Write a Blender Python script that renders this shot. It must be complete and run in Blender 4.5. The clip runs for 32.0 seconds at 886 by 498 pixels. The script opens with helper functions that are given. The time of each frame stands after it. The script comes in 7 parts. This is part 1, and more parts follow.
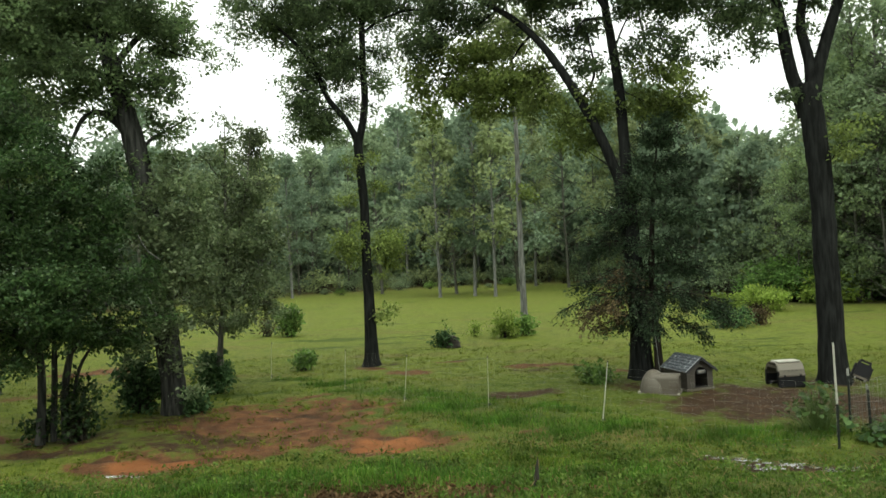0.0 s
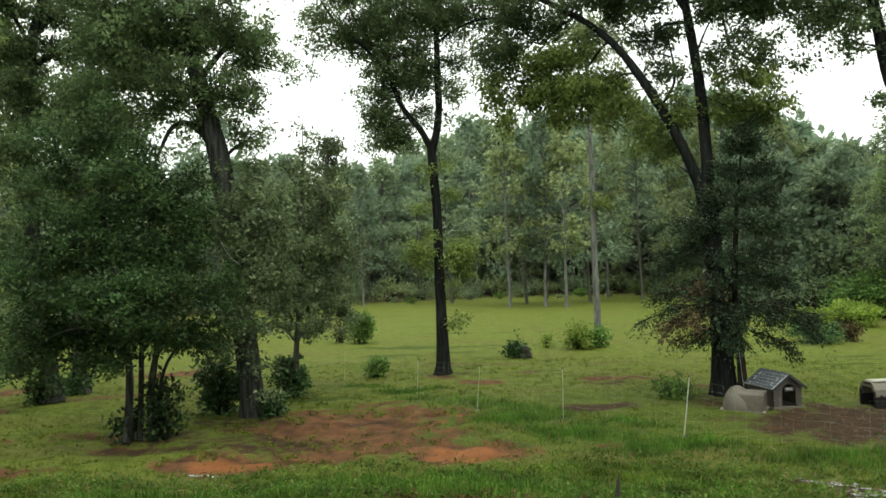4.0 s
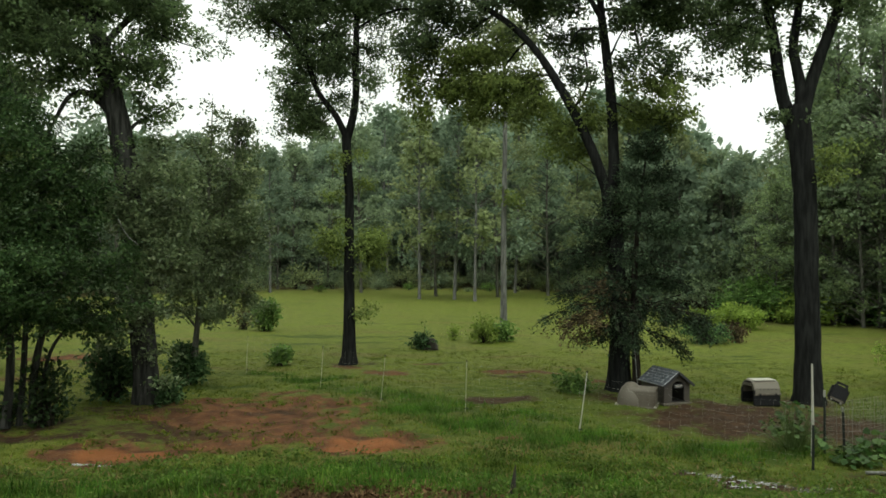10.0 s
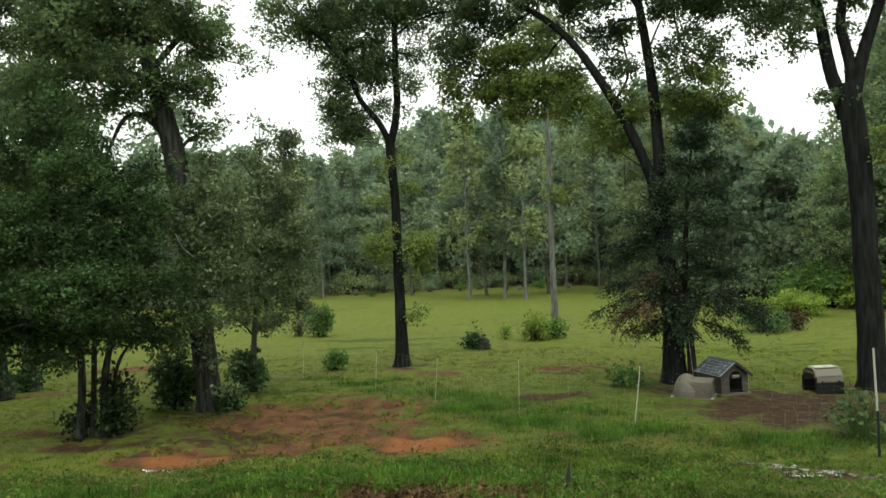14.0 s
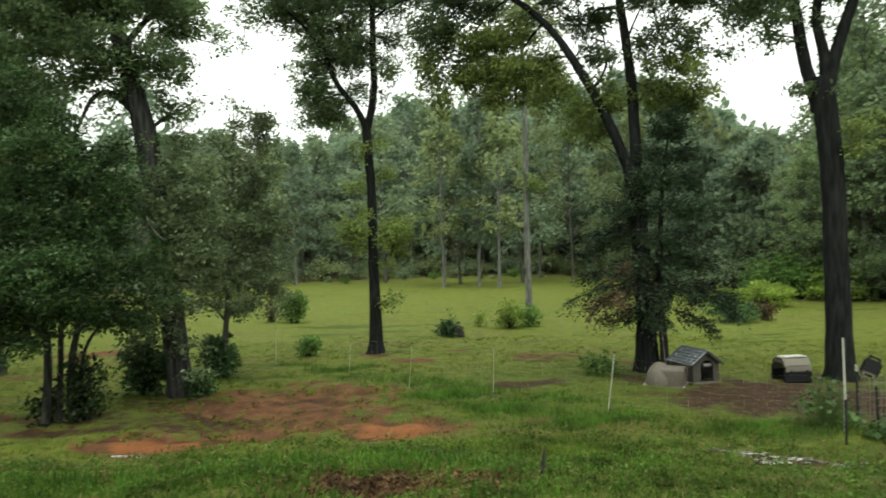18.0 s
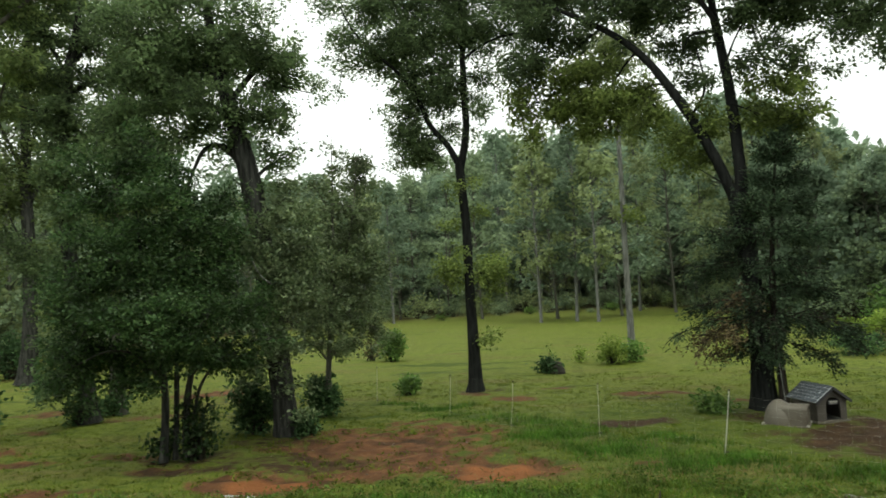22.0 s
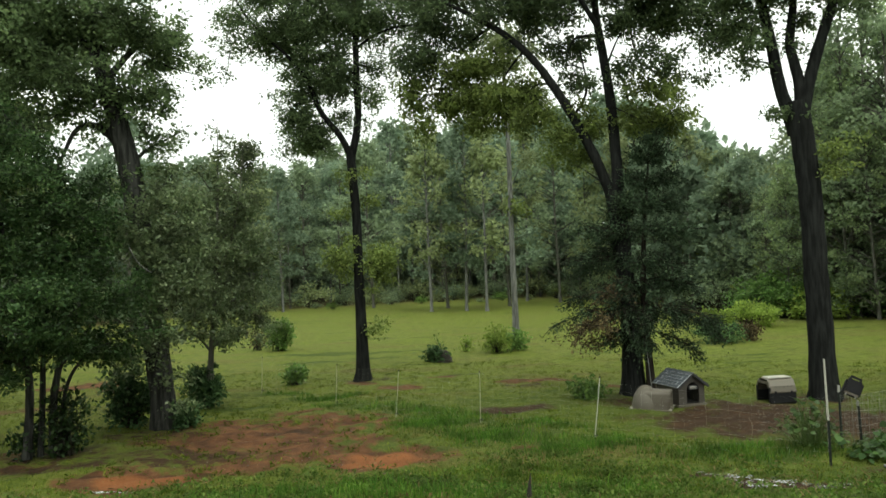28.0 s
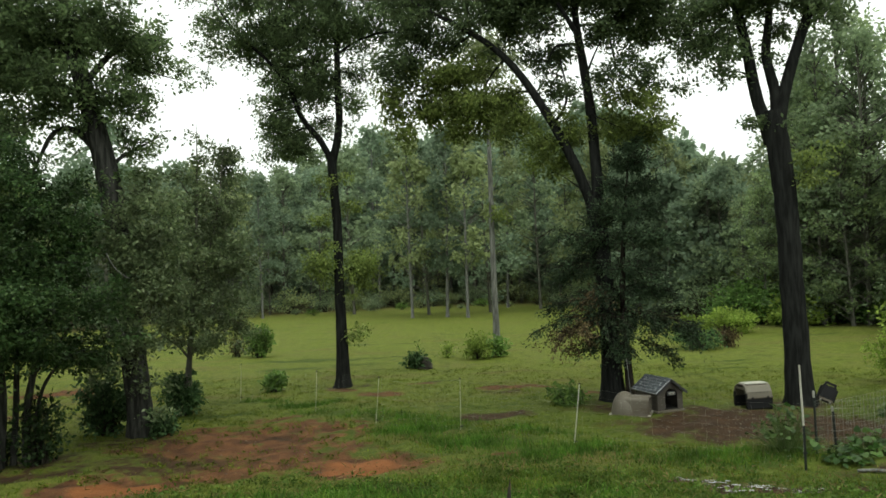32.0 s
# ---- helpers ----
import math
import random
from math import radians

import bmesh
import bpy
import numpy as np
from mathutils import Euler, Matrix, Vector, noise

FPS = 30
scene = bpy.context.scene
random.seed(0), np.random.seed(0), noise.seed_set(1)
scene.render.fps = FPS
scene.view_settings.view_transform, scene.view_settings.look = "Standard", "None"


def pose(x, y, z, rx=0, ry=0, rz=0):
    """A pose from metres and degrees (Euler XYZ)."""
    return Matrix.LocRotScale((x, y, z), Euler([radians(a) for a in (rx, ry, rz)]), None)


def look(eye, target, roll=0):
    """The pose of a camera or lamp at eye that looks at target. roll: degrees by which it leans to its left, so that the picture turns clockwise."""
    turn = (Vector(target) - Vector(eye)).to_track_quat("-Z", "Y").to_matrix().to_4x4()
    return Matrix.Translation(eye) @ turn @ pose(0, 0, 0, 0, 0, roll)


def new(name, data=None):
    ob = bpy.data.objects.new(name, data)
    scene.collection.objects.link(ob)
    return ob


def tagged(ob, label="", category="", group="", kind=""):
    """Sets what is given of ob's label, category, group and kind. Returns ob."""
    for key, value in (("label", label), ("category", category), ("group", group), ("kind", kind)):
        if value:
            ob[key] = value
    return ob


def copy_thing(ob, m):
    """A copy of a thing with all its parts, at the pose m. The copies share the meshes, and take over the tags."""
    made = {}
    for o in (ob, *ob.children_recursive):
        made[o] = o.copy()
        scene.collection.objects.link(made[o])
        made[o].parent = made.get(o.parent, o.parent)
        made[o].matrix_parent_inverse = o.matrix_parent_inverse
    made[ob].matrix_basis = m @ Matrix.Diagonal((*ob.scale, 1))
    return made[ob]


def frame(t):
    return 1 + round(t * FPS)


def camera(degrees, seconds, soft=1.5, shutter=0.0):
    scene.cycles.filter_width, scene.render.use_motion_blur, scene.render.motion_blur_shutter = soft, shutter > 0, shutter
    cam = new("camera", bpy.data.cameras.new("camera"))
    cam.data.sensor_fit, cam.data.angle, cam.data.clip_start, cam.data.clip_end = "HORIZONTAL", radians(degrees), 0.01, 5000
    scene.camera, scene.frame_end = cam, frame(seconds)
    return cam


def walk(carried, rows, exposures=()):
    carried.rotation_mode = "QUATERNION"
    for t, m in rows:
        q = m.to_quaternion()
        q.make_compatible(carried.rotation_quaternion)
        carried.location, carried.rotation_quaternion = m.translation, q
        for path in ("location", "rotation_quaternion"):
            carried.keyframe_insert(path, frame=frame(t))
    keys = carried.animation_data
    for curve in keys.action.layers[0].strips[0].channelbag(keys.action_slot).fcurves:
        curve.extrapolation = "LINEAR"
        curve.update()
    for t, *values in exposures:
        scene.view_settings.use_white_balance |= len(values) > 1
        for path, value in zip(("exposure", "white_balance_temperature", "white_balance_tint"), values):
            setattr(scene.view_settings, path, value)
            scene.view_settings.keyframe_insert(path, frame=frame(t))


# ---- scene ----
cam = camera(63.9, 32.0, soft=1.6, shutter=0.35)
EYE = 2.9
# seconds, sway of the eye in metres, tilt from straight down, lean, heading
ROWS = [
    (0.0, 0.043, -0.007, 0.005, 90.98, 2.37, 0.11),
    (0.5, 0.050, -0.022, 0.003, 91.38, 2.16, 0.40),
    (1.0, 0.041, -0.019, 0.008, 91.65, 1.97, 0.75),
    (1.5, 0.023, -0.015, 0.003, 91.71, 1.77, 1.03),
    (2.0, 0.026, -0.017, 0.005, 91.70, 1.54, 1.38),
    (2.5, 0.010, 0.006, 0.009, 91.64, 1.38, 0.85),
    (3.0, -0.028, -0.016, -0.005, 91.60, 1.34, 2.18),
    (3.5, -0.070, 0.072, -0.017, 91.95, 1.07, 4.56),
    (5.5, -0.027, -0.003, 0.005, 91.69, 2.55, 6.84),
    (6.0, 0.008, -0.066, 0.018, 91.40, 0.84, 0.73),
    (6.5, 0.090, -0.098, 0.036, 91.08, 1.00, -8.28),
    (7.0, 0.153, -0.129, 0.027, 90.11, 1.59, -13.87),
    (7.5, 0.134, -0.123, 0.022, 89.62, 1.33, -15.20),
    (8.0, 0.111, -0.071, 0.012, 89.83, 0.34, -14.81),
    (8.5, 0.106, -0.052, 0.012, 90.67, 0.25, -13.34),
    (9.0, 0.034, -0.004, -0.002, 91.14, -0.12, -8.72),
    (9.5, -0.029, 0.053, -0.016, 91.17, -0.43, -3.33),
    (10.0, -0.041, 0.091, -0.013, 91.17, -0.67, -1.51),
    (10.5, -0.071, 0.111, -0.013, 91.22, -0.74, 0.53),
    (11.0, -0.032, 0.022, -0.010, 91.41, -0.01, 1.95),
    (11.5, -0.057, 0.049, -0.016, 91.37, 0.56, 1.99),
    (12.0, -0.049, 0.069, -0.006, 91.32, 1.16, 2.43),
    (12.5, -0.022, -0.008, -0.002, 91.35, 1.63, 2.84),
    (13.0, 0.009, -0.028, -0.009, 91.32, 1.93, 2.88),
    (13.5, -0.014, 0.012, -0.004, 91.24, 1.97, 2.75),
    (14.0, 0.010, -0.038, -0.016, 91.24, 1.94, 2.51),
    (14.5, 0.017, -0.007, -0.017, 90.97, 1.88, 0.83),
    (16.5, 0.030, -0.042, -0.020, 90.78, 0.41, -2.20),
    (17.0, 0.031, -0.040, -0.019, 90.77, 0.49, -2.65),
    (17.5, -0.006, 0.018, -0.030, 90.74, 1.15, -2.47),
    (18.0, -0.036, 0.046, -0.052, 90.24, 1.20, 0.41),
    (18.5, -0.027, -0.021, -0.049, 89.43, 1.41, 5.48),
    (19.0, 0.015, -0.002, -0.003, 89.90, 1.92, 5.30),
    (19.5, -0.004, 0.038, 0.005, 91.80, 1.97, 4.06),
    (20.0, 0.039, 0.001, 0.020, 92.57, 2.89, 3.04),
    (20.5, 0.011, -0.000, 0.013, 92.71, 3.17, 1.92),
    (21.0, -0.039, 0.059, 0.004, 92.98, 3.29, 2.01),
    (21.5, -0.077, 0.090, -0.017, 93.21, 2.80, 3.84),
    (22.0, -0.106, 0.117, -0.019, 93.37, 2.71, 8.02),
    (22.5, -0.099, 0.093, -0.019, 93.23, 2.93, 9.83),
    (23.0, -0.070, 0.021, -0.014, 92.44, 3.18, 10.14),
    (23.5, -0.082, 0.045, -0.023, 92.13, 3.26, 10.62),
    (24.0, -0.057, 0.013, 0.009, 92.15, 3.44, 10.75),
    (24.5, -0.018, -0.066, 0.008, 92.75, 1.93, 10.16),
    (25.0, -0.018, -0.003, 0.014, 92.71, 1.34, 6.95),
    (25.5, -0.006, -0.007, 0.019, 92.71, 1.33, 5.45),
    (26.0, 0.024, -0.012, 0.006, 92.84, 1.13, 4.10),
    (26.5, 0.060, -0.032, 0.011, 92.75, 1.44, 1.64),
    (28.5, 0.014, -0.008, 0.011, 91.99, 2.06, -0.94),
    (29.0, 0.025, -0.013, 0.012, 91.97, 1.95, -1.49),
    (29.5, 0.021, 0.018, 0.007, 91.98, 1.75, -1.47),
    (30.0, 0.042, -0.016, 0.016, 91.97, 1.72, -1.47),
    (30.5, 0.021, 0.003, 0.023, 91.97, 1.63, -1.60),
    (31.0, 0.027, -0.011, 0.018, 92.43, 1.73, -1.84),
    (31.5, 0.034, -0.009, 0.021, 92.50, 1.88, -1.89),
    (32.0, 0.029, -0.024, 0.013, 92.56, 1.97, -2.11),
]
walk(cam, [(t, pose(x, y, EYE + z, rx, ry, rz)) for t, x, y, z, rx, ry, rz in ROWS], [(t, e, 7300, -8) for t, e in ((0, 0.38), (3.5, 0.4), (6.0, 0.42), (7.0, 0.0), (8.0, 0.04), (9.0, 0.03), (10.0, -0.05), (11, 0.18), (14.5, 0.28), (17, 0.36), (19, 0.46), (20, 0.38), (21.5, 0.16), (23, 0.24), (24, 0.45), (25, 0.43), (26, 0.34), (29, 0.25), (31, 0.21), (32, 0.08))])

# ---- light: a bright rainy overcast ----
world = bpy.data.worlds.new("overcast")
scene.world = world
world.use_nodes = True
wn = world.node_tree
wn.nodes.clear()
w_sky = wn.nodes.new("ShaderNodeTexSky")
w_sky.sky_type = "NISHITA"
w_sky.sun_disc = False
w_sky.sun_elevation, w_sky.sun_rotation = radians(55), radians(150)
w_mix = wn.nodes.new("ShaderNodeMixRGB")
w_mix.inputs[0].default_value = 0.97
w_mix.inputs[2].default_value = (11.9, 12.0, 13.2, 1)
w_bg = wn.nodes.new("ShaderNodeBackground")
w_bg.inputs["Strength"].default_value = 0.13
w_out = wn.nodes.new("ShaderNodeOutputWorld")
wn.links.new(w_sky.outputs[0], w_mix.inputs[1])
# an overcast sky is about four times as bright overhead as at the horizon
w_dir = wn.nodes.new("ShaderNodeTexCoord")
w_xyz = wn.nodes.new("ShaderNodeSeparateXYZ")
w_up = wn.nodes.new("ShaderNodeMapRange")
w_up.inputs["To Min"].default_value, w_up.inputs["To Max"].default_value = 0.68, 1.1
w_mul = wn.nodes.new("ShaderNodeVectorMath")
w_mul.operation = "SCALE"
wn.links.new(w_dir.outputs["Generated"], w_xyz.inputs[0])
wn.links.new(w_xyz.outputs["Z"], w_up.inputs["Value"])
wn.links.new(w_mix.outputs[0], w_mul.inputs[0])
wn.links.new(w_up.outputs[0], w_mul.inputs["Scale"])
wn.links.new(w_mul.outputs[0], w_bg.inputs["Color"])
wn.links.new(w_bg.outputs[0], w_out.inputs["Surface"])
sun = new("sun", bpy.data.lights.new("sun", "SUN"))
sun.data.energy, sun.data.angle, sun.data.color = 1.9, radians(60), (1, 0.97, 0.92)
sun.matrix_world = look((5, -8, 26), (0, 0, 0))


# ---- materials ----
def shader(name, color, rough=0.8, metal=0.0, var=0.25, scale=4.0, fine=40.0, bump=0.3, spec=0.3, second=None, second_at=0.5):
    """A surface with colour variation at two scales and a fine relief; second: a colour of stains and wear."""
    m = bpy.data.materials.new(name)
    m.use_nodes = True
    nt = m.node_tree
    b = nt.nodes["Principled BSDF"]
    b.inputs["Roughness"].default_value = rough
    b.inputs["Metallic"].default_value = metal
    b.inputs["Specular IOR Level"].default_value = spec
    tc = nt.nodes.new("ShaderNodeTexCoord")
    n1, n2 = nt.nodes.new("ShaderNodeTexNoise"), nt.nodes.new("ShaderNodeTexNoise")
    n1.inputs["Scale"].default_value, n2.inputs["Scale"].default_value = scale, fine
    n1.inputs["Detail"].default_value = n2.inputs["Detail"].default_value = 5
    for n in (n1, n2):
        nt.links.new(tc.outputs["Object"], n.inputs["Vector"])
    ramp = nt.nodes.new("ShaderNodeValToRGB")
    c0 = [c * (1 - var) for c in color]
    c1 = [min(1, c * (1 + var)) for c in color]
    ramp.color_ramp.elements[0].position, ramp.color_ramp.elements[1].position = 0.3, 0.7
    ramp.color_ramp.elements[0].color, ramp.color_ramp.elements[1].color = (*c0, 1), (*c1, 1)
    add = nt.nodes.new("ShaderNodeMath")
    add.operation = "MULTIPLY_ADD"
    add.inputs[1].default_value, add.inputs[2].default_value = 0.5, 0.0
    nt.links.new(n2.outputs["Fac"], add.inputs[0])
    half = nt.nodes.new("ShaderNodeMath")
    half.operation = "MULTIPLY_ADD"
    half.inputs[1].default_value = 0.5
    nt.links.new(n1.outputs["Fac"], half.inputs[0])
    nt.links.new(add.outputs[0], half.inputs[2])
    nt.links.new(half.outputs[0], ramp.inputs[0])
    last = ramp.outputs[0]
    if second:
        mr = nt.nodes.new("ShaderNodeMapRange")
        mr.inputs["From Min"].default_value, mr.inputs["From Max"].default_value = second_at, second_at + 0.12
        nt.links.new(n1.outputs["Fac"], mr.inputs["Value"])
        mx = nt.nodes.new("ShaderNodeMixRGB")
        mx.inputs[2].default_value = (*second, 1)
        nt.links.new(mr.outputs[0], mx.inputs[0])
        nt.links.new(last, mx.inputs[1])
        last = mx.outputs[0]
    nt.links.new(last, b.inputs["Base Color"])
    bp = nt.nodes.new("ShaderNodeBump")
    bp.inputs["Strength"].default_value, bp.inputs["Distance"].default_value = bump, 0.02
    nt.links.new(n2.outputs["Fac"], bp.inputs["Height"])
    nt.links.new(bp.outputs[0], b.inputs["Normal"])
    return m


def bark(name, dark, light, ridge=1.0):
    """Furrowed bark: ridges drawn out along the trunk, with lichen in patches."""
    m = shader(name, dark, rough=0.95, var=0.35, scale=3, fine=30, bump=0.2, spec=0.04)
    nt = m.node_tree
    b = nt.nodes["Principled BSDF"]
    tc = nt.nodes.new("ShaderNodeTexCoord")
    mp = nt.nodes.new("ShaderNodeMapping")
    mp.inputs["Scale"].default_value = (16, 16, 2.2)
    nt.links.new(tc.outputs["Object"], mp.inputs[0])
    v = nt.nodes.new("ShaderNodeTexNoise")
    v.inputs["Scale"].default_value, v.inputs["Detail"].default_value = 1.0, 6
    nt.links.new(mp.outputs[0], v.inputs["Vector"])
    ramp = nt.nodes.new("ShaderNodeValToRGB")
    ramp.color_ramp.elements[0].position, ramp.color_ramp.elements[1].position = 0.4, 0.68
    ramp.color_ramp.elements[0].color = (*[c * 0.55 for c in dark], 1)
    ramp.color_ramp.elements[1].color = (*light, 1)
    nt.links.new(v.outputs["Fac"], ramp.inputs[0])
    old = b.inputs["Base Color"].links[0].from_socket
    mx = nt.nodes.new("ShaderNodeMixRGB")
    mx.inputs[0].default_value = 0.65
    nt.links.new(old, mx.inputs[1])
    nt.links.new(ramp.outputs[0], mx.inputs[2])
    nt.links.new(mx.outputs[0], b.inputs["Base Color"])
    bp = nt.nodes.new("ShaderNodeBump")
    bp.inputs["Strength"].default_value, bp.inputs["Distance"].default_value = 0.9 * ridge, 0.04
    nt.links.new(v.outputs["Fac"], bp.inputs["Height"])
    nt.links.new(bp.outputs[0], b.inputs["Normal"])
    return m


def leafy(name, color, tip, rough=0.5, through_light=0.42, spec=0.09, even=0.0):
    """Leaves: each island takes a colour of its own between color and tip; light shines through in part."""
    m = bpy.data.materials.new(name)
    m.use_nodes = True
    nt = m.node_tree
    b = nt.nodes["Principled BSDF"]
    out = nt.nodes["Material Output"]
    geo = nt.nodes.new("ShaderNodeNewGeometry")
    ramp = nt.nodes.new("ShaderNodeValToRGB")
    e = ramp.color_ramp.elements
    e[0].color = (*[c * 0.74 for c in color], 1)
    e[1].color = (*[0.8 * t + 0.2 * c for t, c in zip(tip, color)], 1)
    mid = e.new(0.5)
    mid.color = (*color, 1)
    nt.links.new(geo.outputs["Random Per Island"], ramp.inputs[0])
    tc = nt.nodes.new("ShaderNodeTexCoord")
    nz = nt.nodes.new("ShaderNodeTexNoise")
    nz.inputs["Scale"].default_value, nz.inputs["Detail"].default_value = 1.5, 4
    nt.links.new(tc.outputs["Object"], nz.inputs["Vector"])
    mr = nt.nodes.new("ShaderNodeMapRange")
    mr.inputs["From Min"].default_value, mr.inputs["From Max"].default_value = 0.33, 0.67
    mr.inputs["To Min"].default_value, mr.inputs["To Max"].default_value = 0.52 + 0.4 * even, 1.5 - 0.4 * even
    nt.links.new(nz.outputs["Fac"], mr.inputs["Value"])
    oi = nt.nodes.new("ShaderNodeObjectInfo")
    mr2 = nt.nodes.new("ShaderNodeMapRange")
    mr2.inputs["To Min"].default_value, mr2.inputs["To Max"].default_value = 0.75, 1.25
    nt.links.new(oi.outputs["Random"], mr2.inputs["Value"])
    mul = nt.nodes.new("ShaderNodeMath")
    mul.operation = "MULTIPLY"
    nt.links.new(mr.outputs[0], mul.inputs[0])
    nt.links.new(mr2.outputs[0], mul.inputs[1])
    hsv = nt.nodes.new("ShaderNodeHueSaturation")
    nt.links.new(mul.outputs[0], hsv.inputs["Value"])
    nt.links.new(ramp.outputs[0], hsv.inputs["Color"])
    nt.links.new(hsv.outputs[0], b.inputs["Base Color"])
    b.inputs["Roughness"].default_value = rough
    b.inputs["Specular IOR Level"].default_value = spec
    tr = nt.nodes.new("ShaderNodeBsdfTranslucent")
    nt.links.new(hsv.outputs[0], tr.inputs["Color"])
    mx = nt.nodes.new("ShaderNodeMixShader")
    mx.inputs[0].default_value = through_light
    nt.links.new(b.outputs[0], mx.inputs[1])
    nt.links.new(tr.outputs[0], mx.inputs[2])
    nt.links.new(mx.outputs[0], out.inputs["Surface"])
    return m


# lawn oaks: wet bark, darkened further to stand in for trunks seen against light
BARK_BACKLIT = bark("bark_backlit", (0.0145, 0.0152, 0.0148), (0.03, 0.032, 0.031), 0.7)
BARK_MID = bark("bark_wet_grey", (0.028, 0.0284, 0.0264), (0.08, 0.081, 0.075))
BARK_GREY = bark("bark_grey", (0.034, 0.03, 0.024), (0.085, 0.078, 0.066))
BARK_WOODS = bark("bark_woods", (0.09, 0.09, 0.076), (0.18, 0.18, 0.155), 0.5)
BARK_TALL = bark("bark_tall_oak", (0.085, 0.078, 0.066), (0.175, 0.162, 0.14), 0.7)
BARK_PALE = bark("bark_pale", (0.13, 0.133, 0.126), (0.26, 0.265, 0.252), 0.4)
BARK_RED = bark("bark_cedar", (0.018, 0.015, 0.0125), (0.05, 0.043, 0.037))
# greyed and raised: the rain's veil over the crowns is put into this colour
LEAF_OAK = leafy("leaf_oak", (0.088, 0.128, 0.062), (0.15, 0.2, 0.092), 0.5, 0.56)
LEAF_OAK_LIGHT = leafy("leaf_oak_light", (0.125, 0.168, 0.05), (0.205, 0.25, 0.078))
LEAF_HOLLY = leafy("leaf_holly", (0.032, 0.064, 0.022), (0.086, 0.135, 0.05), 0.4, 0.42, 0.14)
# wet gloss, with the leaning oak's haze put into a paler leaf colour
LEAF_OAK_WET_HAZE = leafy("leaf_oak_wet_haze", (0.115, 0.172, 0.078), (0.2, 0.265, 0.122), 0.4, 0.55, 0.1)
LEAF_SHADY = leafy("leaf_shady_side", (0.135, 0.185, 0.07), (0.225, 0.272, 0.108), 0.5, 0.6)
LEAF_GREY = leafy("leaf_grey_green", (0.13, 0.18, 0.088), (0.25, 0.3, 0.165), 0.34, 0.45, 0.28)
LEAF_CEDAR = leafy("leaf_cedar", (0.032, 0.054, 0.03), (0.07, 0.1, 0.054), 0.7, 0.25, 0.12)
LEAF_PINE = leafy("leaf_pine", (0.07, 0.1, 0.06), (0.12, 0.155, 0.095), 0.7, 0.25, 0.1)
LEAF_BROWN = leafy("leaf_dry_cedar", (0.06, 0.045, 0.024), (0.11, 0.085, 0.04), 0.8, 0.15, 0.2)
LEAF_BRIGHT = leafy("leaf_bright", (0.195, 0.28, 0.06), (0.3, 0.38, 0.098), 0.5, 0.6, even=0.5)
LEAF_SHRUB = leafy("leaf_shrub", (0.11, 0.195, 0.052), (0.2, 0.3, 0.082))
LEAF_DARK_SHRUB = leafy("leaf_ivy", (0.052, 0.1, 0.042), (0.105, 0.17, 0.068))
LEAF_SQUASH = leafy("leaf_squash", (0.042, 0.1, 0.021), (0.14, 0.225, 0.066), 0.36, 0.4, 0.25)
# leaves of the woods: rain haze is put into these pale, greyed colours
LEAF_FAR_HAZE = [leafy("leaf_wood_haze_a", (0.2, 0.262, 0.16), (0.27, 0.342, 0.205), 0.6, 0.55, even=0.5),
            leafy("leaf_wood_haze_b", (0.232, 0.28, 0.14), (0.31, 0.36, 0.185), 0.6, 0.55, even=0.5),
            leafy("leaf_wood_haze_c", (0.18, 0.248, 0.17), (0.25, 0.322, 0.22), 0.6, 0.55, even=0.5)]
LEAF_KUDZU = leafy("leaf_creeper", (0.115, 0.212, 0.063), (0.196, 0.311, 0.0976), 0.45, 0.5)
# hickories nearer by: a little less haze put into the leaf colour
LEAF_NEAR_WOOD_HAZE = [leafy("leaf_hickory_haze", (0.185, 0.25, 0.145), (0.25, 0.32, 0.185), 0.5, 0.55, even=0.4), leafy("leaf_hickory_haze_light", (0.19, 0.26, 0.125), (0.27, 0.335, 0.165), 0.5, 0.55, even=0.4)]
GRASS = leafy("grass_blade", (0.046, 0.094, 0.013), (0.14, 0.2, 0.038), 0.5, 0.45, 0.08)
TALL_GRASS = leafy("grass_tall", (0.042, 0.102, 0.014), (0.112, 0.19, 0.032), 0.45, 0.5, 0.1)
SHORT_GRASS = leafy("grass_short", (0.07, 0.102, 0.014), (0.165, 0.178, 0.034), 0.6, 0.45, 0.05)


